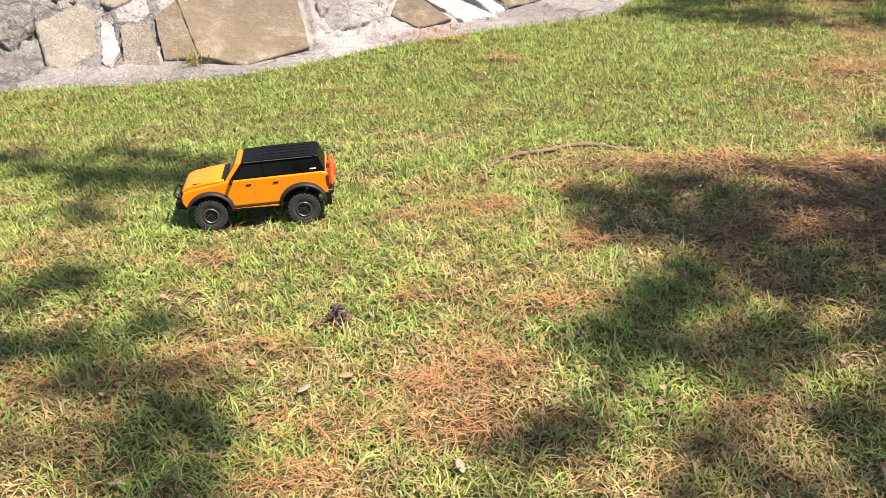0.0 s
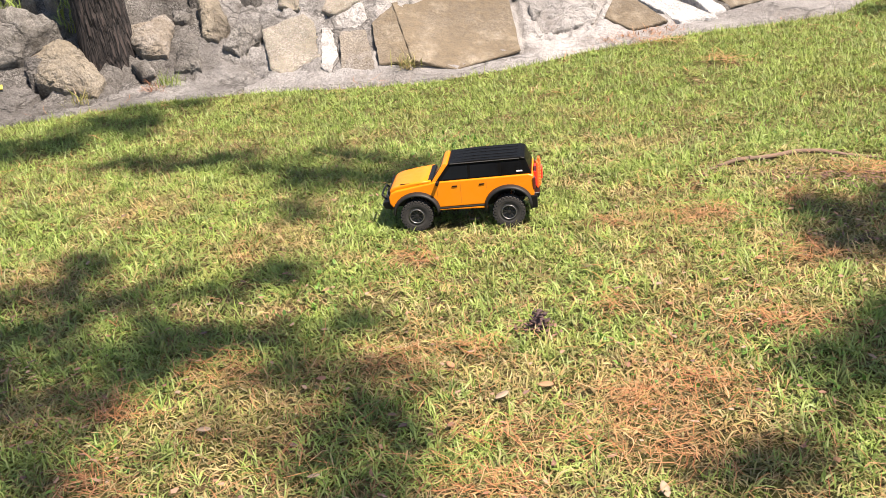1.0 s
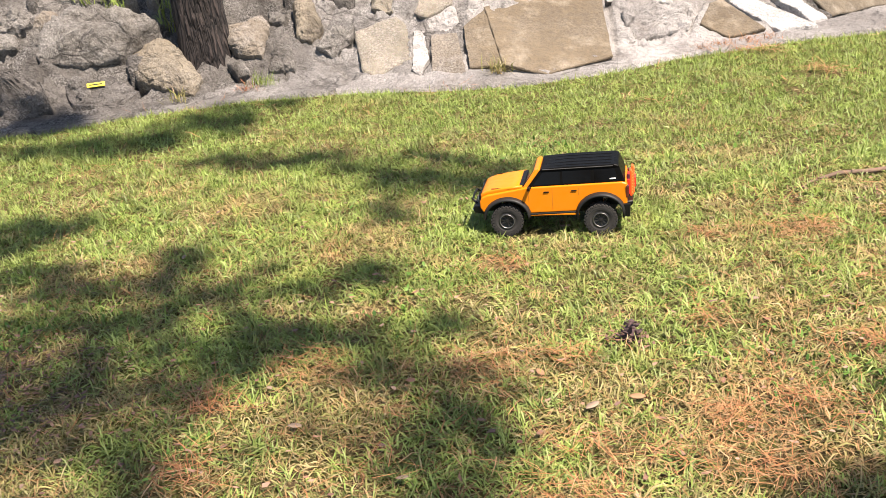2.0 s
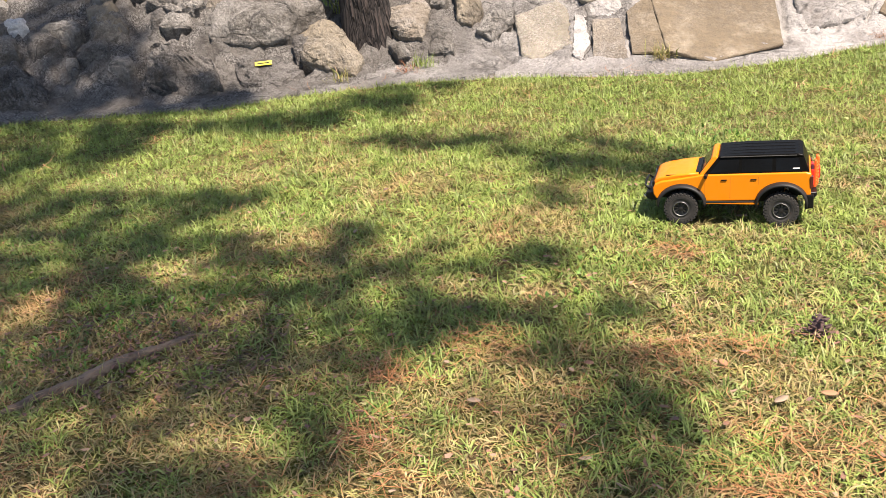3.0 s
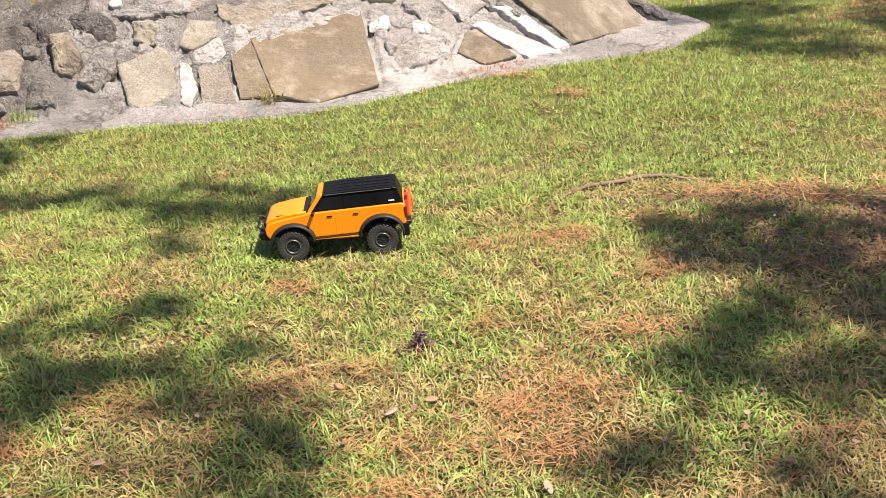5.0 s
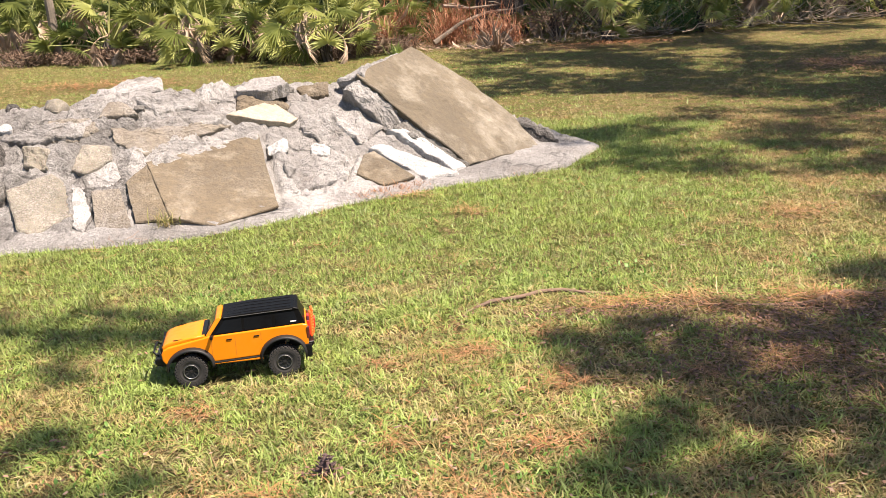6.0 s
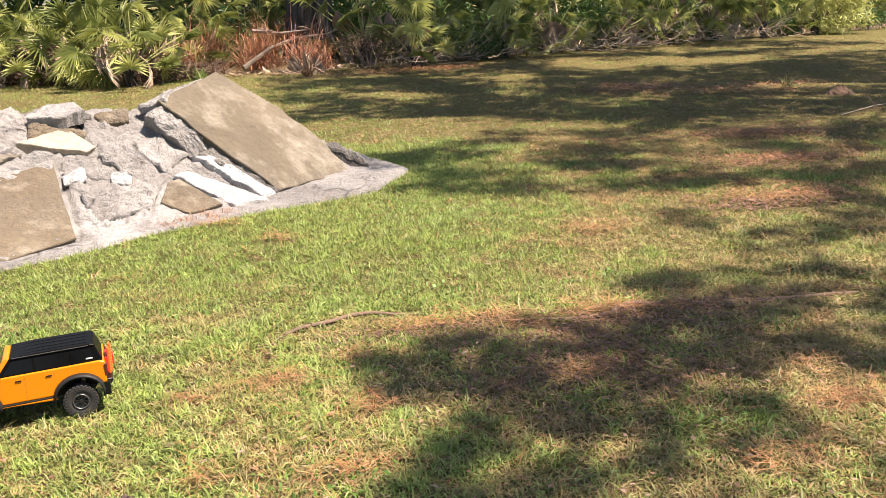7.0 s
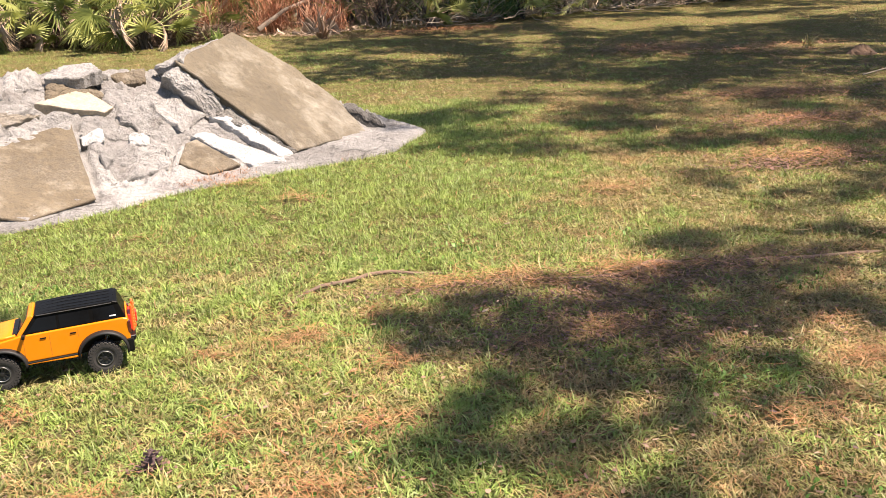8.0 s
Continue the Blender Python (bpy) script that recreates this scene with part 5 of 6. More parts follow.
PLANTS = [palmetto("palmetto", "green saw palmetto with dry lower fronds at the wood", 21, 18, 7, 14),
          palmetto("palmetto", "saw palmetto at the edge of the wood, sunlight put into yellow-green fronds", 22, 9, 13, 11, 0.7),
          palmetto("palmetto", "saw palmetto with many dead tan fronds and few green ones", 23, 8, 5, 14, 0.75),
          palmetto("palmetto", "dark green saw palmetto at the wood with shade put into its colour", 24, 20, 2, 6, 0.9),
          palmetto("palmetto", "palmetto with sunlight put into its pale fans and few dead ones", 25, 8, 14, 2, 0.7)]


def grove():
    rng = random.Random(31)
    first = [True] * len(PLANTS)
    spots = [(-6.0, 19.6, 3), (-5.2, 20.0, 0), (-4.9, 19.2, 2), (-4.2, 18.9, 0), (-3.75, 18.2, 1), (-3.0, 19.0, 2), (-2.6, 18.6, 0), (-1.9, 17.9, 0), (-1.5, 17.2, 1), (-1.1, 17.8, 2), (-0.6, 19.4, 3), (-2.2, 20.2, 1), (-3.8, 20.6, 3), (-6.9, 20.8, 3), (-8.0, 20.4, 0)]
    spots += [(3.4, 17.5, 4), (5.4, 18.9, 4), (6.7, 20.0, 1), (8.3, 20.3, 4), (9.7, 20.6, 4), (11.2, 21.2, 1), (12.6, 21.4, 4), (14.2, 21.8, 4), (2.8, 19.6, 3), (4.2, 20.6, 3), (5.6, 19.9, 4), (7.0, 21.7, 3), (9.3, 22.4, 2), (11.6, 23.1, 3), (13.4, 23.6, 2), (15.4, 24.0, 1), (16.8, 24.4, 1), (18.2, 24.6, 3), (19.6, 25.0, 0)]
    for k in range(26):
        x = rng.uniform(-10, 22)
        spots.append((x, 21.5 + 0.22 * max(0, x) + rng.uniform(0.3, 2.5), rng.choice((3, 3, 0))))
    for x, y, kind in spots:
        s = rng.uniform(1.15, 1.5)
        y -= 1.0 if x < 1 else 0.4
        m = pose(x, y, 0, 0, 0, rng.uniform(0, 360))
        if first[kind]:
            PLANTS[kind].matrix_basis = m
            PLANTS[kind].scale = (s, s, s)
            first[kind] = False
        else:
            c = copy_thing(PLANTS[kind], m)
            c.scale = (s, s, s)


grove()


def frond_heap(x, y, n, label, seed):
    """Dead palmetto fronds slumped together on the ground."""
    rng = random.Random(seed)
    heap = thing("dead_frond_heap", pose(x, y, 0), label, "dead fronds")
    for k in range(n):
        leaf = new("frond", rng.choice(DRY))
        leaf.parent = heap
        turn = rng.uniform(-130, -50)
        leaf.matrix_basis = pose(rng.uniform(-0.25, 0.25), rng.uniform(-0.1, 0.2), rng.uniform(0.16, 0.34), rng.uniform(-72, -35), 0, turn + 90) @ Matrix.Scale(rng.uniform(0.7, 1.05), 4)
    return heap


frond_heap(-1.75, 16.55, 9, "heap of dead tan palmetto fronds slumped on the lawn's edge", 41)
frond_heap(-4.4, 17.5, 8, "heap of dead tan palmetto fronds under the palmettos", 42)
frond_heap(-5.6, 17.6, 8, "heap of dead tan palmetto fronds under the palmettos", 43)
frond_heap(1.3, 17.0, 8, "heap of dead tan palmetto fronds beside the brush", 44)


def shrub(x, y, rx, ry, rz, seed, n=1400, leaf=0.07, material=None, slim=0.8, name="shrub", label="dense dark green shrub with small leaves under the trees", category="shrub"):
    rng = np.random.default_rng(seed)
    rnd = random.Random(seed)
    bush = thing(name, pose(x, y, 0), label, category, "undergrowth at the wood's edge")
    centres = [(rnd.uniform(-1, 1) * rx * 0.7, rnd.uniform(-1, 1) * ry * 0.7, rz * rnd.uniform(0.15, 0.85)) for _ in range(14)]
    v, f = sprays(centres, [(rx * 0.42, ry * 0.42, rz * 0.22)] * 14, rng, [n // 14] * 14, leaf * 1.7, leaf * slim)
    leaves = raw_mesh("leaves", v, f, material or SHRUB)
    leaves.parent = bush
    for k, c in enumerate(centres[:7]):
        bm = bmesh.new()
        tube(bm, [(0, 0, -0.04), (c[0] * 0.5, c[1] * 0.5, c[2] * 0.5), c], [0.02, 0.014, 0.005], 5)
        part("stem", bm, TWIG, bush)
    return bush


for k, (x, y, rx, ry, rz) in enumerate([(2.7, 20.6, 0.9, 0.7, 1.5), (3.9, 20.9, 1.0, 0.7, 1.4), (5.3, 21.3, 1.0, 0.8, 1.3), (6.8, 21.8, 1.0, 0.8, 1.4), (8.2, 22.5, 1.1, 0.8, 1.3), (10.0, 23.0, 1.2, 0.8, 1.4), (12.2, 23.8, 1.3, 0.8, 1.5), (-6.6, 19.4, 0.6, 0.5, 0.9), (14.8, 24.8, 1.3, 0.9, 1.2), (0.1, 19.6, 0.6, 0.5, 1.2)]):
    shrub(x, y, rx, ry, rz, 200 + k, 1800, 0.10, slim=0.3)
for k in range(15):
    x = 2.6 + 1.05 * k
    shrub(x, (17.9, 18.4, 18.9, 19.3, 19.8, 20.2, 20.5, 20.9, 21.2, 21.5, 21.8, 22.1, 22.4, 22.7, 23.1)[k] + 0.5 * math.sin(k * 2.3), 0.75, 0.5, 0.75 + 0.3 * math.sin(k * 1.7), 260 + k, 900, 0.085, SHRUB if k % 3 else SHADED_LITTER, 0.22 if k % 3 else 0.16, "shrub" if k % 3 else "dead_brush", "low tangled green shrub along the edge of the lawn" if k % 3 else "heap of dry tan twigs and fronds at the lawn's edge", "shrub" if k % 3 else "brush")
shrub(14.4, 21.3, 1.1, 0.8, 1.1, 230, 2600, 0.10, PALM_SUN, 0.3, label="bush at the far edge of the lawn, sunlight put into bright yellow-green leaves")

for k, (x, y) in enumerate([(-6.4, 18.1), (-5.6, 17.9), (-4.8, 18.0), (-4.0, 17.6), (-3.2, 17.5), (-2.5, 17.3), (-1.8, 16.8), (-1.1, 16.6), (-0.4, 17.0), (-7.4, 18.4)]):
    shrub(x, y, 0.6, 0.4, 0.32, 300 + k, 900, 0.10, SHADED_LITTER, 0.16, "dead_brush", "brown heap of dead fronds and twigs, darkened for the shade under the palmettos", "brush")

# the oak trunk and the timber lying at its foot
oak = thing("oak_tree", pose(1.75, 20.3, 0), "thick grey oak trunk standing in the undergrowth", "tree")
bm = bmesh.new()
pine_trunk(bm, 9, 0.48, (0, 0), 36, 1.3, 60, 0.03, 5)
part("trunk", bm, OAK_BARK, oak, smooth=True)
v, f = sprays([(-1.5, -0.5, 8), (1.5, 0, 8.5), (0, 1, 9.5), (0, -1.5, 8)], [(2.4, 2.2, 1.1)] * 4, np.random.default_rng(19), [1500] * 4, 0.3, 0.14)
crown = raw_mesh("crown", v, f, SHRUB)
crown.parent = oak
thin = thing("sapling", pose(-6.95, 18.8, 0), "thin pale lichen-grey tree stem at the wood's edge", "tree")
bm = bmesh.new()
tube(bm, [(0, 0, -0.1), (-0.02, 0, 1.0), (-0.10, 0, 2.4), (-0.1, 0.1, 5)], [0.10, 0.085, 0.07, 0.03], 12, 0.08, 3)
part("trunk", bm, TWIG, thin)
v, f = sprays([(0, 0, 5)], [(1.0, 1.0, 0.8)], np.random.default_rng(29), [900], 0.16, 0.08)
crown = raw_mesh("crown", v, f, SHRUB)
crown.parent = thin


def branch(points, radius, label, seed, forks=3):
    """A fallen branch with a few side twigs, lying on the ground."""
    rng = random.Random(seed)
    base = Vector(points[0])
    ob = thing("fallen_branch", Matrix.Translation(base), label, "branch")
    rel = [Vector(p) - base for p in points]
    bm = bmesh.new()
    tube(bm, rel, [radius * (1 - 0.7 * k / (len(rel) - 1)) for k in range(len(rel))], 8, 0.12, seed)
    part("stem", bm, TWIG, ob)
    for k in range(forks):
        p = rel[rng.randrange(1, len(rel))] if len(rel) > 2 else rel[0].lerp(rel[1], rng.random())
        d = Vector((rng.uniform(-1, 1), rng.uniform(-0.6, 0.3), rng.uniform(0.1, 0.8))) * rng.uniform(0.25, 0.6)
        bm = bmesh.new()
        tube(bm, [p, p + d * 0.6 + Vector((0, 0, 0.02)), p + d], [radius * 0.45, radius * 0.3, radius * 0.12], 6, 0.1, k)
        part("twig", bm, TWIG, ob)
    return ob


branch([(0.3, 17.6, 0.12), (0.8, 17.9, 0.42), (1.3, 18.3, 0.58), (1.95, 18.6, 0.62)], 0.045, "grey fallen branch leaning on the brush heap", 1, 4)
branch([(0.5, 18.0, 0.75), (1.0, 18.1, 0.68), (1.6, 18.3, 0.72)], 0.035, "grey dead branch on the brush heap", 2, 4)
branch([(0.9, 17.3, 0.05), (1.2, 17.0, 0.05), (1.7, 16.9, 0.06)], 0.03, "thin dead branch on the ground by the brush heap", 3, 5)
branch([(-5.6, 18.2, 0.04), (-4.9, 18.0, 0.12), (-4.2, 18.4, 0.30), (-3.7, 18.6, 0.55)], 0.035, "pale bare branch lying under the palmettos", 4, 6)
branch([(-5.0, 17.9, 0.04), (-4.3, 17.8, 0.05), (-3.6, 17.7, 0.05)], 0.03, "pale bare branch lying under the palmettos", 5, 6)
branch([(-5.6, 18.6, 0.05), (-4.9, 18.5, 0.25), (-4.1, 18.1, 0.12)], 0.025, "pale bare branch lying under the palmettos", 6, 6)
branch([(6.3, 19.6, 0.08), (6.9, 19.3, 0.10), (7.5, 18.6, 0.05), (7.9, 18.2, 0.03)], 0.022, "thin dark bent stick on the grass", 7, 0)
branch([(9.0, 21.6, 0.05), (9.4, 21.3, 0.4), (9.9, 21.2, 0.75)], 0.03, "bare grey branch in the undergrowth", 8, 5)
branch([(8.0, 21.2, 0.06), (8.6, 21.0, 0.25), (9.3, 20.8, 0.12)], 0.025, "bare grey branch in the undergrowth", 9, 6)
branch([(11.0, 21.8, 0.05), (11.6, 21.7, 0.3), (12.3, 21.9, 0.6)], 0.03, "bare grey branch in the undergrowth", 10, 5)
branch([(6.0, 8.3, 0.03), (6.6, 8.6, 0.06), (7.3, 9.0, 0.03)], 0.008, "thin dead twig on the grass", 11, 4)


def twig_tangle(x, y, n, label, seed):
    """Dry sticks and stalks fallen criss-cross at the lawn's edge."""
    rng = random.Random(seed)
    heap = thing("twig_tangle", pose(x, y, 0), label, "brush", "dry twigs along the wood's edge")
    for k in range(n):
        stick = new("twig", rng.choice(STICKS))
        stick.parent = heap
        lift = rng.uniform(-5, 28) if k % 4 else rng.uniform(30, 70)
        stick.matrix_basis = pose(rng.gauss(0, 0.35), rng.gauss(0, 0.22), 0.03 + abs(rng.gauss(0, 0.13)), 0, -lift, rng.uniform(0, 360)) @ Matrix.Scale(rng.uniform(0.6, 1.3), 4)


def stick_mesh(seed):
    rng = random.Random(seed)
    bm = bmesh.new()
    tube(bm, [(0.16 * k, rng.uniform(-0.03, 0.03), rng.uniform(-0.02, 0.03)) for k in range(5)], [0.007, 0.0065, 0.0055, 0.004, 0.002], 4, 0.1, seed)
    tube(bm, [(0.3, 0, 0), (0.42, 0.07, 0.05), (0.5, 0.16, 0.08)], [0.004, 0.003, 0.0015], 4)
    me = bpy.data.meshes.new("twig")
    bm.to_mesh(me)
    bm.free()
    return me


STICKS = [with_material(stick_mesh(k), m) for k in range(3) for m in (PALE_TWIG, PALM_DEAD)]
for k, (x, y) in enumerate([(4.4, 17.9), (5.6, 18.3), (6.5, 18.5), (7.4, 18.7), (8.2, 19.2), (9.1, 19.3), (10.2, 19.6), (11.2, 19.9), (12.3, 20.2), (3.4, 17.1)]):
    twig_tangle(x, y, 26, "tangle of pale dry twigs and stalks under the palmettos", 500 + k)


def far_woods():
    rng = np.random.default_rng(77)
    n = 60000
    x = rng.uniform(-34, 40, n)
    y = 22.5 + 0.16 * np.maximum(0, x) - 0.1 * np.minimum(0, x + 6) + rng.gamma(2.0, 1.2, n)
    z = rng.uniform(0, 1, n) ** 0.8 * 4.5
    p = np.stack([x, y, z], 1)
    # unseen leaf clusters added overhead to cast shade on the wood's edge
    m = 4200
    k = np.where(rng.random(m) < 0.55, rng.integers(0, 22, m), rng.integers(22, 60, m))
    hub = np.stack([np.where(np.arange(60) < 22, rng.uniform(5.5, 8.4, 60), rng.uniform(8.4, 17, 60)), np.where(np.arange(60) < 22, rng.uniform(15.2, 18.2, 60), rng.uniform(15.0, 21.5, 60)), rng.uniform(6.0, 9.5, 60)], 1)
    hub[:, 1] += 0.16 * np.maximum(0, hub[:, 0])
    p[:m] = hub[k] + rng.normal(0, 0.7, (m, 3)) * (1, 1, 0.5)
    way = rng.normal(0, 1, (n, 3))
    way /= np.linalg.norm(way, axis=1, keepdims=True)
    side = np.cross(way, rng.normal(0, 1, (n, 3)))
    side /= np.linalg.norm(side, axis=1, keepdims=True)
    s = rng.uniform(0.10, 0.26, (n, 1))
    q = np.stack([p - way * s, p + side * s * 0.45, p + way * s, p - side * s * 0.45], 1).reshape(-1, 3)
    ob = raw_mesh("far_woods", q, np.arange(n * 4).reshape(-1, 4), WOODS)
    return tagged(ob, "dense woodland with shade put into its leaf colour, plus unseen shading boughs", "woods", kind="stuff")


far_woods()


# ---- roots, dirt, litter ----
def root(points, radii, label, seed, material=None):
    base = Vector(points[0])
    ob = thing("tree_root", Matrix.Translation(base), label, "root")
    bm = bmesh.new()
    fine_p, fine_r = [], []
    for k in range(len(points) - 1):
        for j in range(5):
            f = j / 5
            p = Vector(points[k]).lerp(Vector(points[k + 1]), f) - base
            fine_p.append(p + Vector((0.012 * noise.noise((p.x * 6, seed, 0)), 0.02 * noise.noise((p.x * 5, seed, 4)), 0.010 * noise.noise((p.x * 7, seed, 9)))))
            fine_r.append(radii[k] + (radii[k + 1] - radii[k]) * f)
    tube(bm, fine_p, fine_r, 9, 0.14, seed)
    part("root_body", bm, material or ROOT, ob, smooth=True)
    return ob


root([(0.12, 3.42, -0.012), (0.20, 3.58, 0.001), (0.32, 3.66, 0.008), (0.53, 3.765, 0.010), (0.78, 3.75, -0.002), (1.0, 3.65, -0.016), (1.21, 3.54, -0.016), (1.38, 3.47, -0.004), (1.55, 3.42, 0.012), (1.73, 3.53, 0.012), (2.0, 3.52, -0.008), (2.3, 3.44, 0.002), (2.9, 3.4, 0.0)],
     [0.003, 0.006, 0.009, 0.010, 0.008, 0.007, 0.007, 0.009, 0.012, 0.013, 0.010, 0.009, 0.008], "long weathered root running across the lawn surface", 1)
root([(-2.28, 1.22, -0.016), (-2.20, 1.37, 0.002), (-2.12, 1.47, 0.014), (-2.10, 1.56, 0.018), (-2.05, 1.65, 0.018), (-1.99, 1.77, 0.010), (-1.94, 1.84, -0.01)],
     [0.012, 0.018, 0.020, 0.018, 0.016, 0.012, 0.007], "pale mossy tree root lying bare in shaded grass", 2, BARE_ROOT)

anthill = thing("dirt_mound", pose(7.22, 10.11, 0), "small heap of brown loose dirt on the lawn", "dirt mound")
bm = bmesh.new()
rows = []
for k in range(9):
    r = 0.19 * k / 8
    rows.append([bm.verts.new((r * math.cos(a * 0.3142) * (1 + 0.2 * noise.noise((a, k, 1))), r * math.sin(a * 0.3142), max(-0.02, 0.11 * math.cos(k / 8 * 1.57) ** 1.4 + 0.02 * noise.noise((a * 0.9, k * 1.1, 5)) - 0.01 * (k == 8)))) for a in range(20)])
for a, b in zip(rows[1:], rows[2:]):
    for j in range(20):
        bm.faces.new((a[j], b[j], b[(j + 1) % 20], a[(j + 1) % 20]))
bm.faces.new(rows[1])
bmesh.ops.recalc_face_normals(bm, faces=bm.faces)
part("dirt", bm, DIRT, anthill)

cone = thing("pine_cone", pose(-0.265, 2.285, 0.012, 80, 10, 35) @ Matrix.Scale(0.95, 4), "dark rotten pine cone half sunk in the grass", "pine cone")
bm = bmesh.new()
lathe(bm, [(0.004, -0.05), (0.018, -0.03), (0.022, 0), (0.016, 0.03), (0.003, 0.05)], 10)
part("core", bm, CONE, cone)
for k in range(34):
    a, f = k * 2.4, k / 33
    r = 0.034 * math.sin(0.35 + 2.5 * f) * (0.7 + 0.5 * ((k * 7) % 5) / 4) + 0.005
    bm = bmesh.new()
    y = -0.05 + 0.1 * f
    d, s = Vector((math.cos(a), 0.25, math.sin(a))), Vector((-math.sin(a), 0, math.cos(a)))
    vs = [bm.verts.new(p) for p in (Vector((0, y, 0)) + d * 0.01, Vector((0, y, 0)) + d * r * 0.8 + s * 0.010, Vector((0, y + 0.004, 0)) + d * r * 1.1, Vector((0, y, 0)) + d * r * 0.8 - s * 0.010)]
    low = [bm.verts.new(v.co - Vector((0, 0.003, 0))) for v in vs]
    bm.faces.new(vs)
    bm.faces.new(low[::-1])
    for j in range(4):
        bm.faces.new((vs[j], low[j], low[(j + 1) % 4], vs[(j + 1) % 4]))
    part("scale", bm, CONE, cone)

def rock_top(x, y, reach):
    """Height of the highest stone near a point of the mound."""
    best = max(0.0, mound_height(x, y))
    for ob in mound.children:
        if ob.name.startswith("stone"):
            at = ob.matrix_basis.translation + Vector((-1.5, 6.0, 0))
            if math.hypot(at.x - x, at.y - y) < 0.6:
                best = max([best] + [v.co.z + at.z for v in ob.data.vertices if math.hypot(v.co.x + at.x - x, v.co.y + at.y - y) < reach])
    return best


marker = thing("yellow_marker", pose(-3.75, 4.565, rock_top(-3.75, 4.565, 0.02) + 0.004, 52, 0, 30) @ Matrix.Scale(0.85, 4), "small yellow plastic tag stuck on the grey rock", "tag")
bm = bmesh.new()
box(bm, -0.062, 0.062, -0.016, 0.016, -0.003, 0.004, 0.0025)
part("tag", bm, YELLOW, marker)
bm = bmesh.new()
box(bm, -0.045, 0.045, -0.004, 0.004, 0.0042, 0.0052)
part("print_bar", bm, BLACK, marker, "dark line of unreadable print")


def fallen_leaf(x, y, size, material, turn, label, long=2.0, z=0.022, seed=0):
    rng = random.Random(seed + int(turn))
    ob = thing("fallen_leaf", pose(x, y, z, rng.uniform(-18, 18), rng.uniform(-18, 18), turn), label, "leaf", "dead leaves on the lawn")
    bm = bmesh.new()
    rows = []
    for k in range(7):
        f = k / 6
        w = size / long * math.sin(math.pi * (0.06 + 0.9 * f)) ** 0.8
        y0, lift = size * (f - 0.5) * 2, 0.35 * size * (f - 0.5) ** 2 * rng.uniform(0.5, 1.5)
        rows.append([bm.verts.new((-w, y0, lift + 0.35 * w)), bm.verts.new((0, y0, lift)), bm.verts.new((w, y0, lift + 0.25 * w))])
    for a, b in zip(rows, rows[1:]):
        for j in (0, 1):
            bm.faces.new((a[j], a[j + 1], b[j + 1], b[j]))
    for v in bmesh.ops.extrude_face_region(bm, geom=list(bm.faces))["geom"]:
        if isinstance(v, bmesh.types.BMVert):
            v.co.z += 0.0012
    bmesh.ops.recalc_face_normals(bm, faces=bm.faces)
    part("blade", bm, material, ob, smooth=True)
    return ob


for k, (x, y, s, pale, turn) in enumerate([(0.10, 1.61, 0.042, 1, 20), (-1.73, 1.93, 0.028, 0, 70), (-1.30, 2.33, 0.03, 1, 120), (-0.46, 2.05, 0.035, 0, 45), (-0.20, 1.98, 0.04, 0, 95), (-0.30, 1.92, 0.045, 1, 150), (-0.60, 3.02, 0.05, 1, 60)] + [
        (-0.66, 1.56, 0.03, 1, 100), (-1.0, 1.7, 0.035, 1, 110), (-0.42, 2.12, 0.03, 1, 80), (0.10, 2.25, 0.035, 1, 30), (0.62, 2.05, 0.03, 1, 140), (0.05, 2.55, 0.03, 1, 75), (1.96, 3.5, 0.035, 1, 20), (1.15, 2.2, 0.03, 0, 160), (-1.9, 2.6, 0.03, 1, 15),
        (-1.15, 1.85, 0.03, 1, 50), (0.35, 2.75, 0.03, 0, 100), (0.9, 3.15, 0.04, 1, 130), (-0.2, 1.5, 0.028, 0, 35), (1.6, 2.7, 0.035, 0, 85), (-2.3, 2.7, 0.03, 1, 125), (0.45, 1.75, 0.03, 0, 10), (-0.9, 2.65, 0.025, 1, 90), (1.3, 4.3, 0.035, 1, 55), (2.4, 4.5, 0.04, 0, 105)]):
    fallen_leaf(x, y, s * 0.5, PALE_LEAF if pale else DEAD_LEAF, turn, "pale curled dead leaf lying in the grass" if pale else "brown curled dead leaf lying in the grass", seed=k)


# ---- grass, clover and pine straw ----
def field(x, y, scale, seed):
    return np.array([noise.noise((a * scale, b * scale, seed)) for a, b in zip(x, y)])


BARE = [(0.8, 3.5, 0.5, 0.10, 0.5), (1.7, 3.4, 0.6, 0.14, 0.65), (0.1, 3.4, 0.16, 0.10, 0.6), (3.45, 5.1, 0.5, 0.25, 0.7), (4.1, 6.4, 0.6, 0.28, 0.7), (5.6, 12.1, 0.7, 0.8, 0.7), (3.5, 16.6, 1.3, 0.9, 0.8), (4.8, 7.7, 0.8, 0.4, 0.5),
        (1.4, 2.92, 0.5, 0.28, 0.55), (-1.0, 1.35, 0.2, 0.15, 0.4), (-4.6, 13.9, 1.2, 0.8, 0.95), (0.27, 5.22, 0.14, 0.08, 0.6), (-0.68, 2.98, 0.1, 0.05, 0.7), (6.5, 9.5, 1.2, 0.8, 0.4), (8.0, 13.0, 1.6, 1.0, 0.4), (-2.05, 1.65, 0.2, 0.2, 0.4)]


def bare_at(x, y):
    out = np.zeros(len(x))
    for cx, cy, rx, ry, s in BARE:
        out = np.maximum(out, s * np.exp(-(((x - cx) / rx) ** 2 + ((y - cy) / ry) ** 2) ** 1.5))
    return out


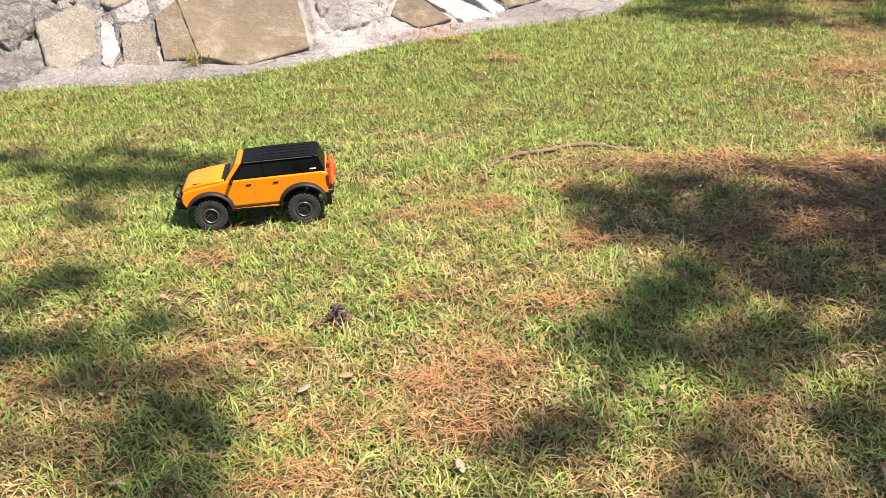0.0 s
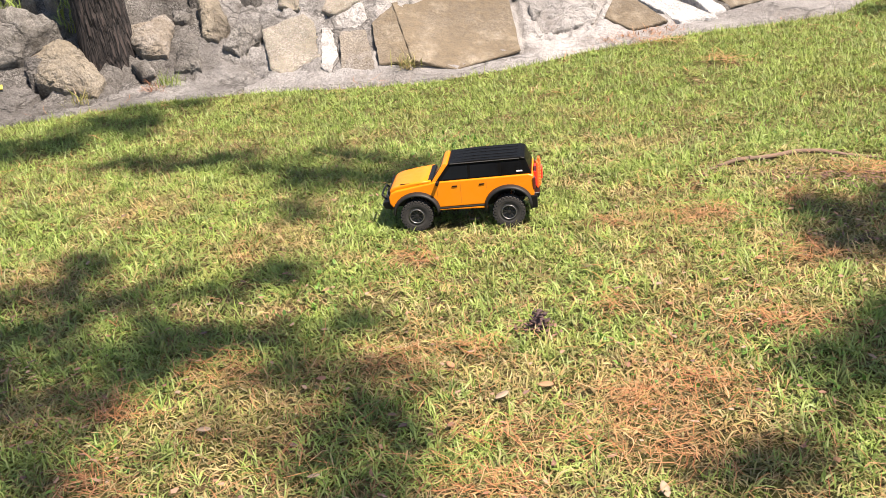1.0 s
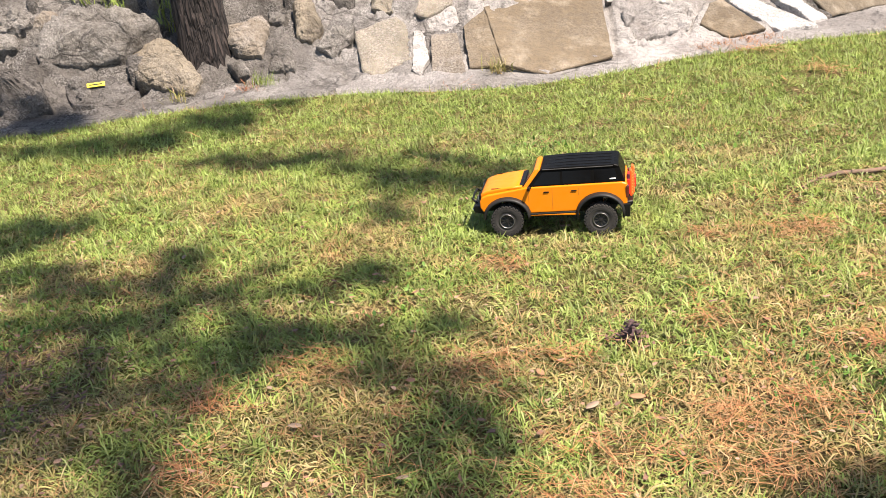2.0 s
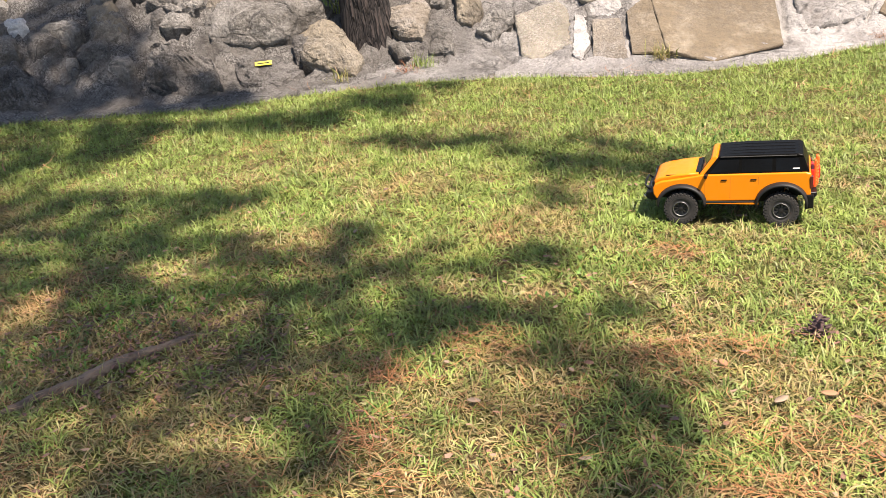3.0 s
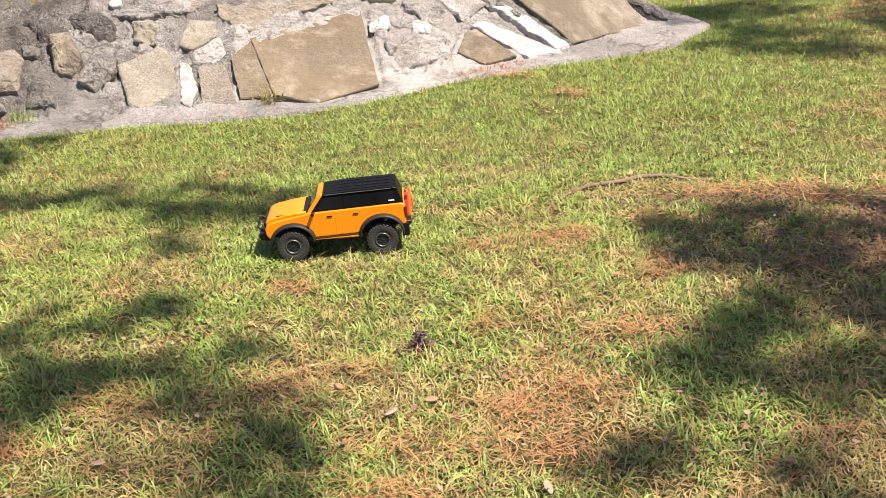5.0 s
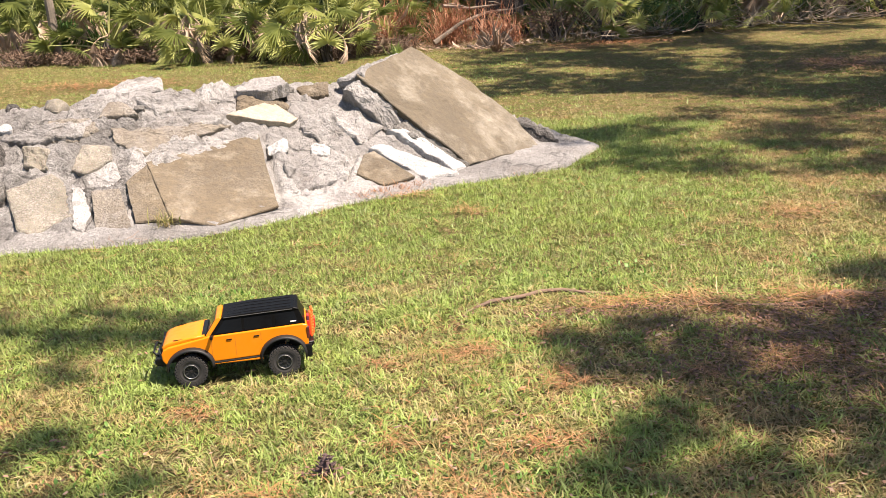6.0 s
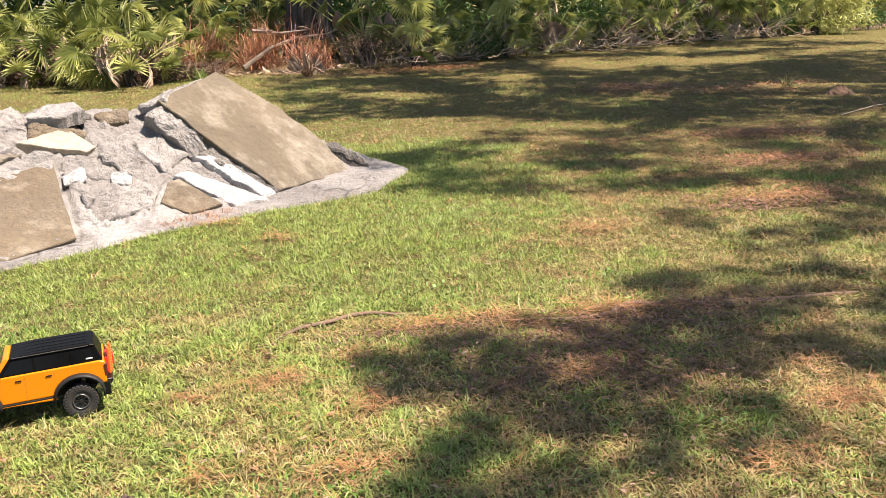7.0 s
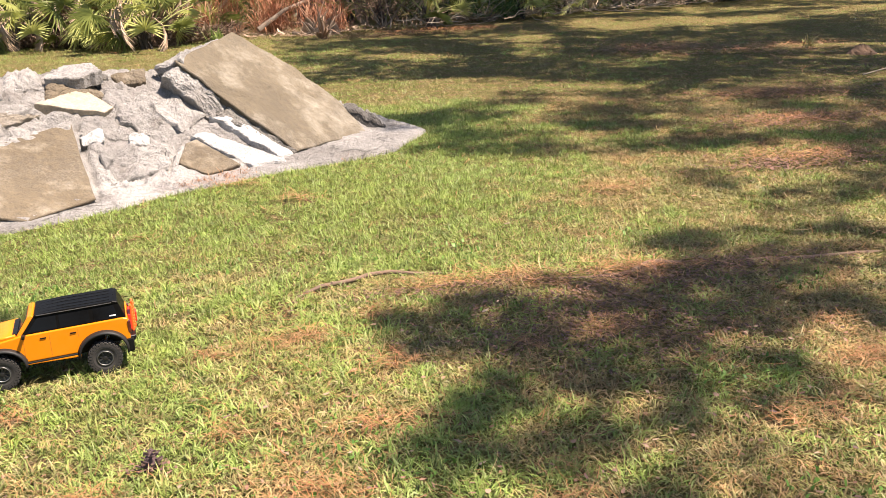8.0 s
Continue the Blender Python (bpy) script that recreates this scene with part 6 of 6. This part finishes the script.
# places where needles have gathered: centre and half widths
STRAW = [(0.19, 3.10, 0.13, 0.07), (0.51, 2.80, 0.08, 0.06), (0.38, 2.35, 0.17, 0.06), (0.16, 2.02, 0.12, 0.06), (0.03, 1.92, 0.14, 0.05), (0.07, 1.76, 0.12, 0.07), (-0.21, 1.76, 0.09, 0.05), (-0.74, 2.68, 0.09, 0.05), (-0.43, 2.15, 0.08, 0.05), (-0.24, 1.57, 0.12, 0.05), (0.79, 1.81, 0.07, 0.05), (-1.1, 1.96, 0.12, 0.05),
         (-0.64, 2.05, 0.09, 0.06), (-1.26, 1.75, 0.1, 0.05), (-0.07, 2.42, 0.06, 0.05), (-1.18, 1.47, 0.08, 0.07), (0.46, 2.72, 0.06, 0.05), (0.98, 2.8, 0.07, 0.05), (1.3, 2.84, 0.1, 0.05), (2.04, 2.39, 0.14, 0.07), (0.52, 3.27, 0.09, 0.05), (1.61, 2.08, 0.12, 0.07), (-0.12, 3.01, 0.07, 0.04)]
FAR_STRAW = [(3.5, 5.25, 0.42, 0.18), (4.1, 6.45, 0.5, 0.2), (4.75, 7.75, 0.6, 0.25), (2.05, 4.82, 0.16, 0.08), (0.27, 5.22, 0.13, 0.07), (0.9, 3.53, 0.28, 0.05), (1.5, 3.46, 0.38, 0.07), (-0.1, 5.7, 0.25, 0.06), (5.38, 11.9, 0.7, 0.5), (-4.6, 13.9, 0.9, 0.5), (3.3, 16.6, 1.2, 0.6), (6.5, 11.0, 0.9, 0.5), (4.6, 18.5, 1.0, 0.4)]


def straw_at(x, y):
    out = np.zeros(len(x))
    for cx, cy, rx, ry in STRAW + FAR_STRAW:
        out = np.maximum(out, np.exp(-(((x - cx) / rx) ** 2 + ((y - cy) / ry) ** 2) ** 1.5))
    return out


def strewn(rng, n, r0, r1, a0, a1):
    """Points over the part of the lawn between two distances from its near edge, outside the mound."""
    r = np.sqrt(rng.uniform(r0 * r0, r1 * r1, n))
    a = np.radians(rng.uniform(a0, a1, n))
    x, y = r * np.sin(a), r * np.cos(a) - 0.15
    ring = np.array(TOE + REAR)
    hit = np.zeros(n, bool)
    for (ax, ay), (bx, by) in zip(ring, np.roll(ring, -1, 0)):
        if ay != by:
            hit ^= ((ay > y) != (by > y)) & (x < (bx - ax) * (y - ay) / (by - ay) + ax)
    return x[~hit], y[~hit]


def blades(name, x, y, rng, length, width, lean, material, label, category, flat=False, lift=0.0):
    """Bent tapering blades; flat ones lie on the ground."""
    n = len(x)
    a = rng.uniform(0, 2 * np.pi, n)
    h = length * rng.uniform(0.45, 1.25, n)
    w = width * rng.uniform(0.5, 1.1, n) * np.where(rng.random(n) < 0.18, 1.7, 1.0)
    t = np.abs(rng.normal(lean, 0.48, n)) if not flat else rng.normal(1.5, 0.10, n)
    d = np.stack([np.cos(a), np.sin(a)], 1)
    s = np.stack([-np.sin(a), np.cos(a), np.zeros(n)], 1)
    base = np.stack([x, y, lift + rng.uniform(-0.004, 0.012 if not flat else 0.03, n)], 1)
    t1, t2 = np.minimum(t * 0.75, 1.55), np.minimum(t * 1.45, 1.9) if not flat else t + rng.normal(0, 0.25, n)
    if flat:
        t1 = t
    mid = base + np.stack([d[:, 0] * np.sin(t1), d[:, 1] * np.sin(t1), np.cos(t1)], 1) * (h * 0.55)[:, None]
    bend = rng.normal(0, 0.45, n)[:, None] * s
    tip = mid + (np.stack([d[:, 0] * np.sin(t2), d[:, 1] * np.sin(t2), np.cos(t2)], 1) + bend) * (h * 0.45)[:, None]
    mid[:, 2], tip[:, 2] = np.maximum(mid[:, 2], 0.004), np.maximum(tip[:, 2], 0.003)
    sw = s * w[:, None] / 2
    v = np.stack([base - sw * 0.8, base + sw * 0.8, mid + sw, mid - sw, tip], 1).reshape(-1, 3)
    k = np.arange(n)[:, None] * 5
    tris = np.concatenate([k + [0, 1, 2], k + [0, 2, 3], k + [3, 2, 4]], 1).reshape(-1, 3)
    ob = raw_mesh(name, v, tris, material)
    return tagged(ob, label, category, kind="stuff")


RUN = [(0.12, 3.42), (0.20, 3.58), (0.32, 3.66), (0.53, 3.765), (0.78, 3.75), (1.0, 3.65), (1.21, 3.54), (1.38, 3.47), (1.55, 3.42), (1.73, 3.53), (2.0, 3.52), (2.3, 3.44), (2.9, 3.4)]


def by_root(x, y):
    """Distance from the surface roots."""
    out = np.full(len(x), 9.0)
    bare = [(-2.28, 1.22), (-2.13, 1.47), (-2.06, 1.65), (-1.98, 1.77)]
    for (ax, ay), (bx, by) in list(zip(RUN, RUN[1:])) + list(zip(bare, bare[1:])):
        dx, dy = bx - ax, by - ay
        k = np.clip(((x - ax) * dx + (y - ay) * dy) / (dx * dx + dy * dy), 0, 1)
        out = np.minimum(out, np.hypot(x - ax - k * dx, y - ay - k * dy))
    return out


def worn(x, y):
    """The dry, trodden parts of the lawn under the pines and near the path."""
    far = np.clip((x - 0.8) / 2.6, 0, 1) * np.clip((y - 3.5) / 2.2, 0, 1)
    near = 0.36 * np.clip((2.8 - y) / 0.9, 0, 1)
    return np.maximum.reduce([far, near, 0.55 * np.clip((x - 0.2) / 0.7, 0, 1) * np.clip((3.9 - y) / 0.4, 0, 1)])


def sward(name, x, y, rng, per, length, width, lean, material, label, simple=False):
    """Tufts of turf: at each point a few blades spring from one crown, lean outwards and bend over."""
    n = len(x) * per
    low = np.repeat([bumps(p, q) for p, q in zip(x, y)], per)
    size = np.repeat(rng.uniform(0.65, 1.3, len(x)), per)
    a = rng.uniform(0, 2 * np.pi, n)
    off = rng.gamma(2.0, 0.25 * length * (0.8 if simple else 0.5), n)
    h = length * size * rng.uniform(0.5, 1.25, n)
    w = width * rng.uniform(0.55, 1.15, n)
    t = np.clip(rng.normal(lean, 0.38, n), 0.1, 1.5)
    swing = a + rng.normal(0, 0.7, n)
    d = np.stack([np.cos(swing), np.sin(swing)], 1)
    s = np.stack([-np.sin(swing), np.cos(swing), rng.normal(0, 0.35, n)], 1)
    base = np.stack([np.repeat(x, per) + np.cos(a) * off, np.repeat(y, per) + np.sin(a) * off, low + rng.uniform(-0.005, 0.006, n)], 1)
    t2 = np.minimum(t * 1.5 + 0.1, 1.95)
    mid = base + np.stack([d[:, 0] * np.sin(t), d[:, 1] * np.sin(t), np.cos(t)], 1) * (h * 0.55)[:, None]
    tip = mid + (np.stack([d[:, 0] * np.sin(t2), d[:, 1] * np.sin(t2), np.cos(t2)], 1) + rng.normal(0, 0.3, n)[:, None] * s) * (h * 0.45)[:, None]
    floor = low + rng.uniform(0.004, 0.016, n)
    mid[:, 2], tip[:, 2] = np.maximum(mid[:, 2], floor), np.maximum(tip[:, 2], floor)
    sw = s * w[:, None] / 2
    if simple:
        v = np.stack([base - sw, base + sw, tip], 1).reshape(-1, 3)
        tris = np.arange(n * 3).reshape(-1, 3)
    else:
        v = np.stack([base - sw * 0.7, base + sw * 0.7, mid + sw, mid - sw, tip], 1).reshape(-1, 3)
        k = np.arange(n)[:, None] * 5
        tris = np.concatenate([k + [0, 1, 2], k + [0, 2, 3], k + [3, 2, 4]], 1).reshape(-1, 3)
    return tagged(raw_mesh(name, v, tris, material), label, "grass", kind="stuff")


def all_grass():
    """Near turf, middle and far lawn, and the lawn behind and beside the path."""
    rng = np.random.default_rng(12)
    zones = [(60000, 5, 0.75, 4.2, -66, 48, 0.042, 0.0038, 1.02, False), (2600, 4, 0.02, 0.8, -70, 50, 0.045, 0.006, 1.0, True), (185000, 4, 4.2, 9.0, -54, 46, 0.036, 0.0050, 0.85, True),
             (165000, 3, 9.0, 24.5, -40, 48, 0.045, 0.0075, 0.95, True), (45000, 3, 0.05, 10.0, 46, 296, 0.07, 0.016, 0.9, True)]
    for n, per, r0, r1, a0, a1, ln, wd, lean, simple in zones:
        x, y = strewn(rng, n, r0, r1, a0, a1)
        keep = (0.86 + 0.5 * field(x, y, 2.3, 1.0) + 0.5 * field(x, y, 9.0, 2.0) - 1.0 * bare_at(x, y) - 0.55 * straw_at(x, y) - 0.12 * worn(x, y) > rng.random(len(x))) & (by_root(x, y) > 0.03 * rng.random(len(x)) + 0.006)
        x, y = x[keep], y[keep]
        wall = np.array([to_line(a, b, TOE[4:]) for a, b in zip(x, y)]) if r1 < 10 else np.full(len(x), 9.0)
        fresh = 1.45 * np.exp(-(wall / 1.5) ** 2) + 0.9 * field(x, y, 0.6, 5.0) + 1.2 * field(x, y, 2.7, 8.0) + 0.9 * field(x, y, 8.0, 11.0) + 0.30 - 0.42 * worn(x, y) - 0.8 * straw_at(x, y)
        green = fresh + rng.normal(0, 0.28, len(x)) > 0.41
        dry = ~green & (1.0 * worn(x, y) + 0.8 * straw_at(x, y) + 0.8 * bare_at(x, y) + 0.5 * field(x, y, 1.7, 31.0) > rng.random(len(x)))
        plainer = ~green & ~dry
        sward("lawn_grass", x[dry], y[dry], rng, per, ln, wd * 0.85, lean + 0.3, DRY_GRASS, "dry trodden brown lawn grass", simple)
        sward("lawn_grass", x[plainer], y[plainer], rng, per, ln, wd, lean + 0.1, GRASS, "short mixed green, yellow and straw-coloured lawn grass", simple)
        sward("lawn_grass", x[green], y[green], rng, per, ln * 1.1, wd * 1.1, lean, LUSH, "fresh green lawn grass", simple)


all_grass()


def thatch():
    """Cut and dead blades lying flat under the standing grass."""
    rng = np.random.default_rng(14)
    for n, r0, r1, ln, wd in ((100000, 0.75, 4.6, 0.036, 0.0030), (30000, 4.6, 9.5, 0.04, 0.0050)):
        x, y = strewn(rng, n, r0, r1, -66, 48)
        clear = (by_root(x, y) > 0.018 * rng.random(len(x)) + 0.004) & (bare_at(x, y) < 0.3 + 0.6 * rng.random(len(x)))
        x, y = x[clear], y[clear]
        tagged(sward("thatch", x, y, rng, 1, ln, wd * 1.3, 1.45, THATCH, "matted straw-coloured dead grass under the lawn", True), category="thatch")


thatch()


def straw_and_clover():
    rng = np.random.default_rng(15)
    for n, r0, r1, ln, wd in ((48000, 0.75, 4.6, 0.09, 0.0015), (34000, 4.6, 10.0, 0.11, 0.003), (24000, 10, 22, 0.14, 0.007)):
        x, y = strewn(rng, n, r0, r1, -66, 48)
        keep = 0.05 + 0.45 * np.clip(field(x, y, 1.3, 21.0) - 0.08, 0, 1) + 1.5 * np.clip(field(x, y, 4.2, 25.0) - 0.22, 0, 1) + 0.5 * bare_at(x, y) + 0.6 * straw_at(x, y) + 0.12 * worn(x, y) > rng.random(len(x))
        if r1 < 5:
            keep &= ~((y > 3.6) & (rng.random(len(x)) < 0.6))
        keep &= (np.abs(x + 0.646) > 0.36) | (np.abs(y - 3.085) > 0.2)
        blades("pine_straw", x[keep], y[keep], rng, ln, wd, 1.5, NEEDLE, "fallen orange-brown pine needles strewn over the lawn", "pine straw", True, 0.02)
    x, y = strewn(rng, 34000, 0.75, 4.6, -66, 48)
    keep = np.clip(field(x, y, 1.6, 41.0) - 0.22, 0, 1) * 2.0 > rng.random(len(x))
    blades("clover", x[keep], y[keep], rng, 0.024, 0.009, 1.0, CLOVER, "small round-leaved green weeds in the grass", "weeds", False, 0.012)


straw_and_clover()


def drifts():
    """Thick drifts of fallen needles in the hollows of the lawn."""
    rng = np.random.default_rng(16)
    for places, density, ln, wd in ((STRAW, 4200, 0.08, 0.0017), (FAR_STRAW[:8], 2000, 0.10, 0.003), (FAR_STRAW[8:], 500, 0.15, 0.008)):
        xs, ys = [], []
        for cx, cy, rx, ry in places:
            n = int(density * 5 * rx * ry)
            xs.append(cx + rng.normal(0, 0.7 * rx, n))
            ys.append(cy + rng.normal(0, 0.7 * ry, n))
        x, y = np.concatenate(xs), np.concatenate(ys)
        keep = field(x, y, 9.0, 61.0) > -0.12
        blades("pine_straw", x[keep], y[keep], rng, ln, wd, 1.5, NEEDLE, "thick drift of reddish-brown pine needles on the lawn", "pine straw", True, 0.02)


drifts()


def bark_litter():
    """Dark flakes of bark and rotten leaves on the bare earth by the root and under the far pines."""
    rng = np.random.default_rng(18)
    xs, ys = [], []
    for cx, cy, rx, ry, n in ((1.5, 3.25, 0.45, 0.16, 1500), (2.1, 3.4, 0.4, 0.12, 800), (0.8, 3.45, 0.35, 0.07, 350), (1.35, 2.9, 0.5, 0.25, 2000), (-2.0, 1.7, 0.4, 0.25, 900), (-0.26, 2.26, 0.05, 0.035, 60)):
        xs.append(cx + rng.normal(0, rx * 0.7, n))
        ys.append(cy + rng.normal(0, ry * 0.7, n))
    blades("bark_litter", np.concatenate(xs), np.concatenate(ys), rng, 0.022, 0.008, 1.5, BARK_FLAKE, "dark brown bark flakes and rotten leaves on bare earth", "litter", True, 0.006)
    xs, ys = [], []
    for cx, cy, rx, ry, n in ((3.4, 5.1, 0.5, 0.2, 700), (4.15, 6.4, 0.6, 0.25, 800), (4.8, 7.7, 0.8, 0.3, 900), (5.4, 11.9, 0.8, 0.6, 1600), (6.6, 9.0, 1.2, 0.8, 1200), (3.0, 16.3, 1.2, 0.5, 1500), (1.5, 16.3, 0.8, 0.4, 900)):
        xs.append(cx + rng.normal(0, rx * 0.7, n))
        ys.append(cy + rng.normal(0, ry * 0.7, n))
    blades("bark_litter", np.concatenate(xs), np.concatenate(ys), rng, 0.035, 0.012, 1.5, BARK_FLAKE, "dark reddish-brown bark and leaf litter under the pines", "litter", True, 0.01)


bark_litter()


def leaf_scraps():
    """Broken brown leaves caught in the grass."""
    rng = np.random.default_rng(19)
    x, y = strewn(rng, 1700, 0.9, 4.0, -62, 46)
    keep = 0.25 + 0.9 * worn(x, y) + 0.5 * field(x, y, 2.0, 71.0) > rng.random(len(x))
    blades("leaf_scraps", x[keep], y[keep], rng, 0.022, 0.011, 1.5, SCRAP, "small broken brown leaves lying in the grass", "litter", True, 0.018)


leaf_scraps()


def tuft(x, y, z, n, length, width, material, label, seed, lean=0.7, name="weed_tuft"):
    rng = np.random.default_rng(seed)
    ob = blades(name, rng.normal(0, 0.035, n), rng.normal(0, 0.025, n), rng, length, width, lean, material, label, "weed")
    ob.location = (x, y, z)
    ob["kind"] = ""
    del ob["kind"]
    return ob


tuft(-1.43, 5.12, 0.05, 90, 0.11, 0.004, GRASS, "tuft of green grass growing at the foot of the tan slab", 1)
tuft(-3.23, 4.60, 0.03, 40, 0.10, 0.004, GRASS, "yellowish tuft of grass at the foot of the boulder", 2)
tuft(-2.90, 4.86, 0.03, 90, 0.085, 0.0022, RUST, "reddish dry weed at the foot of the stones", 3, 1.1)
tuft(-2.82, 4.90, 0.05, 90, 0.09, 0.003, LUSH, "thin green weed at the foot of the stones", 4)
tuft(1.35, 16.3, 0.0, 70, 0.60, 0.03, PALM_DEAD, "pale dry tuft of grass at the wood's edge", 5)
tuft(7.0, 10.9, 0.0, 40, 0.20, 0.012, GRASS, "taller green grass beside the dirt heap", 6)
tuft(-0.12, 7.62, 0.74, 60, 0.10, 0.01, LUSH, "green weed behind the peak of the tilted slab", 7)
for k, (x, y) in enumerate([(0.0, 5.98), (-0.1, 5.9), (-0.25, 5.82), (-0.35, 5.75)]):
    tuft(x, y, 0.02, 110, 0.07, 0.003, NEEDLE, "reddish pine needles gathered at the foot of the stones", 20 + k, 1.5, "straw_tuft")


def brush(x, y, spread, n, length, label, seed):
    """Springy dead brush: sprays of fine stems fanning up from the ground."""
    rng = np.random.default_rng(seed)
    k = rng.integers(0, 9, n)
    cx, cy = rng.normal(0, spread, 9), rng.normal(0, spread * 0.6, 9)
    ob = blades("dead_brush", cx[k] + rng.normal(0, 0.07, n), cy[k] + rng.normal(0, 0.07, n), rng, length, 0.008, 1.05, RUST, label, "brush", lift=0.0)
    co = np.empty(len(ob.data.vertices) * 3, np.float32)
    ob.data.vertices.foreach_get("co", co)
    co = co.reshape(-1, 3)
    co[:, 2] += np.repeat(np.where(rng.random(n) < 0.6, rng.uniform(0, 0.55, n), 0) * (length / 0.7), 5)
    ob.data.vertices.foreach_set("co", co.ravel())
    ob.data.update()
    ob.location = (x, y, 0)
    del ob["kind"]


brush(0.85, 18.1, 0.42, 950, 0.65, "rust-red dead brush heaped at the wood's edge", 61)
brush(0.1, 18.4, 0.45, 950, 0.75, "rust-red dead brush heaped at the wood's edge", 62)
brush(-0.75, 17.5, 0.2, 600, 0.5, "rust-red dead brush beside the palmettos", 63)
brush(1.5, 17.7, 0.3, 700, 0.45, "rust-red dead brush heaped at the wood's edge", 64)


def wood_edge():
    """Dry tangle and litter along the foot of the undergrowth."""
    rng = np.random.default_rng(51)
    n = 3600
    x = rng.uniform(-9, 19, n)
    edge = np.interp(x, [-9, -5, -2.5, -0.5, 1.2, 2.5, 6, 10, 14, 19], [18.6, 18.0, 17.2, 17.0, 16.6, 17.4, 19.2, 20.6, 21.6, 23.0])
    y = edge + np.abs(rng.normal(0.5, 0.7, n))
    tall = x > 2.6
    blades("dry_undergrowth", x[tall], y[tall], rng, 0.30, 0.018, 1.3, PALM_DEAD, "tangle of dry tan stems along the wood's edge", "undergrowth")
    few = ~tall
    blades("leaf_litter", x[few], y[few] + 0.2, rng, 0.35, 0.03, 1.5, PALM_DEAD, "dry fallen fronds and twigs under the palmettos", "litter", True, 0.02)
    n = 2600
    x, y = rng.uniform(-5.2, -3.3, n), rng.uniform(5.1, 6.1, n)
    z = np.array([mound_height(a, b) for a, b in zip(x, y)])
    keep = (z > 0.05) & (field(x, y, 2.5, 3.0) > -0.15)
    ob = blades("mound_grass", x[keep], y[keep], rng, 0.2, 0.009, 0.6, LUSH, "long green grass growing behind the grey boulder", "grass")
    co = np.empty(len(ob.data.vertices) * 3, np.float32)
    ob.data.vertices.foreach_get("co", co)
    co = co.reshape(-1, 3)
    co[:, 2] += np.repeat(z[keep], 5)
    ob.data.vertices.foreach_set("co", co.ravel())
    ob.data.update()


wood_edge()
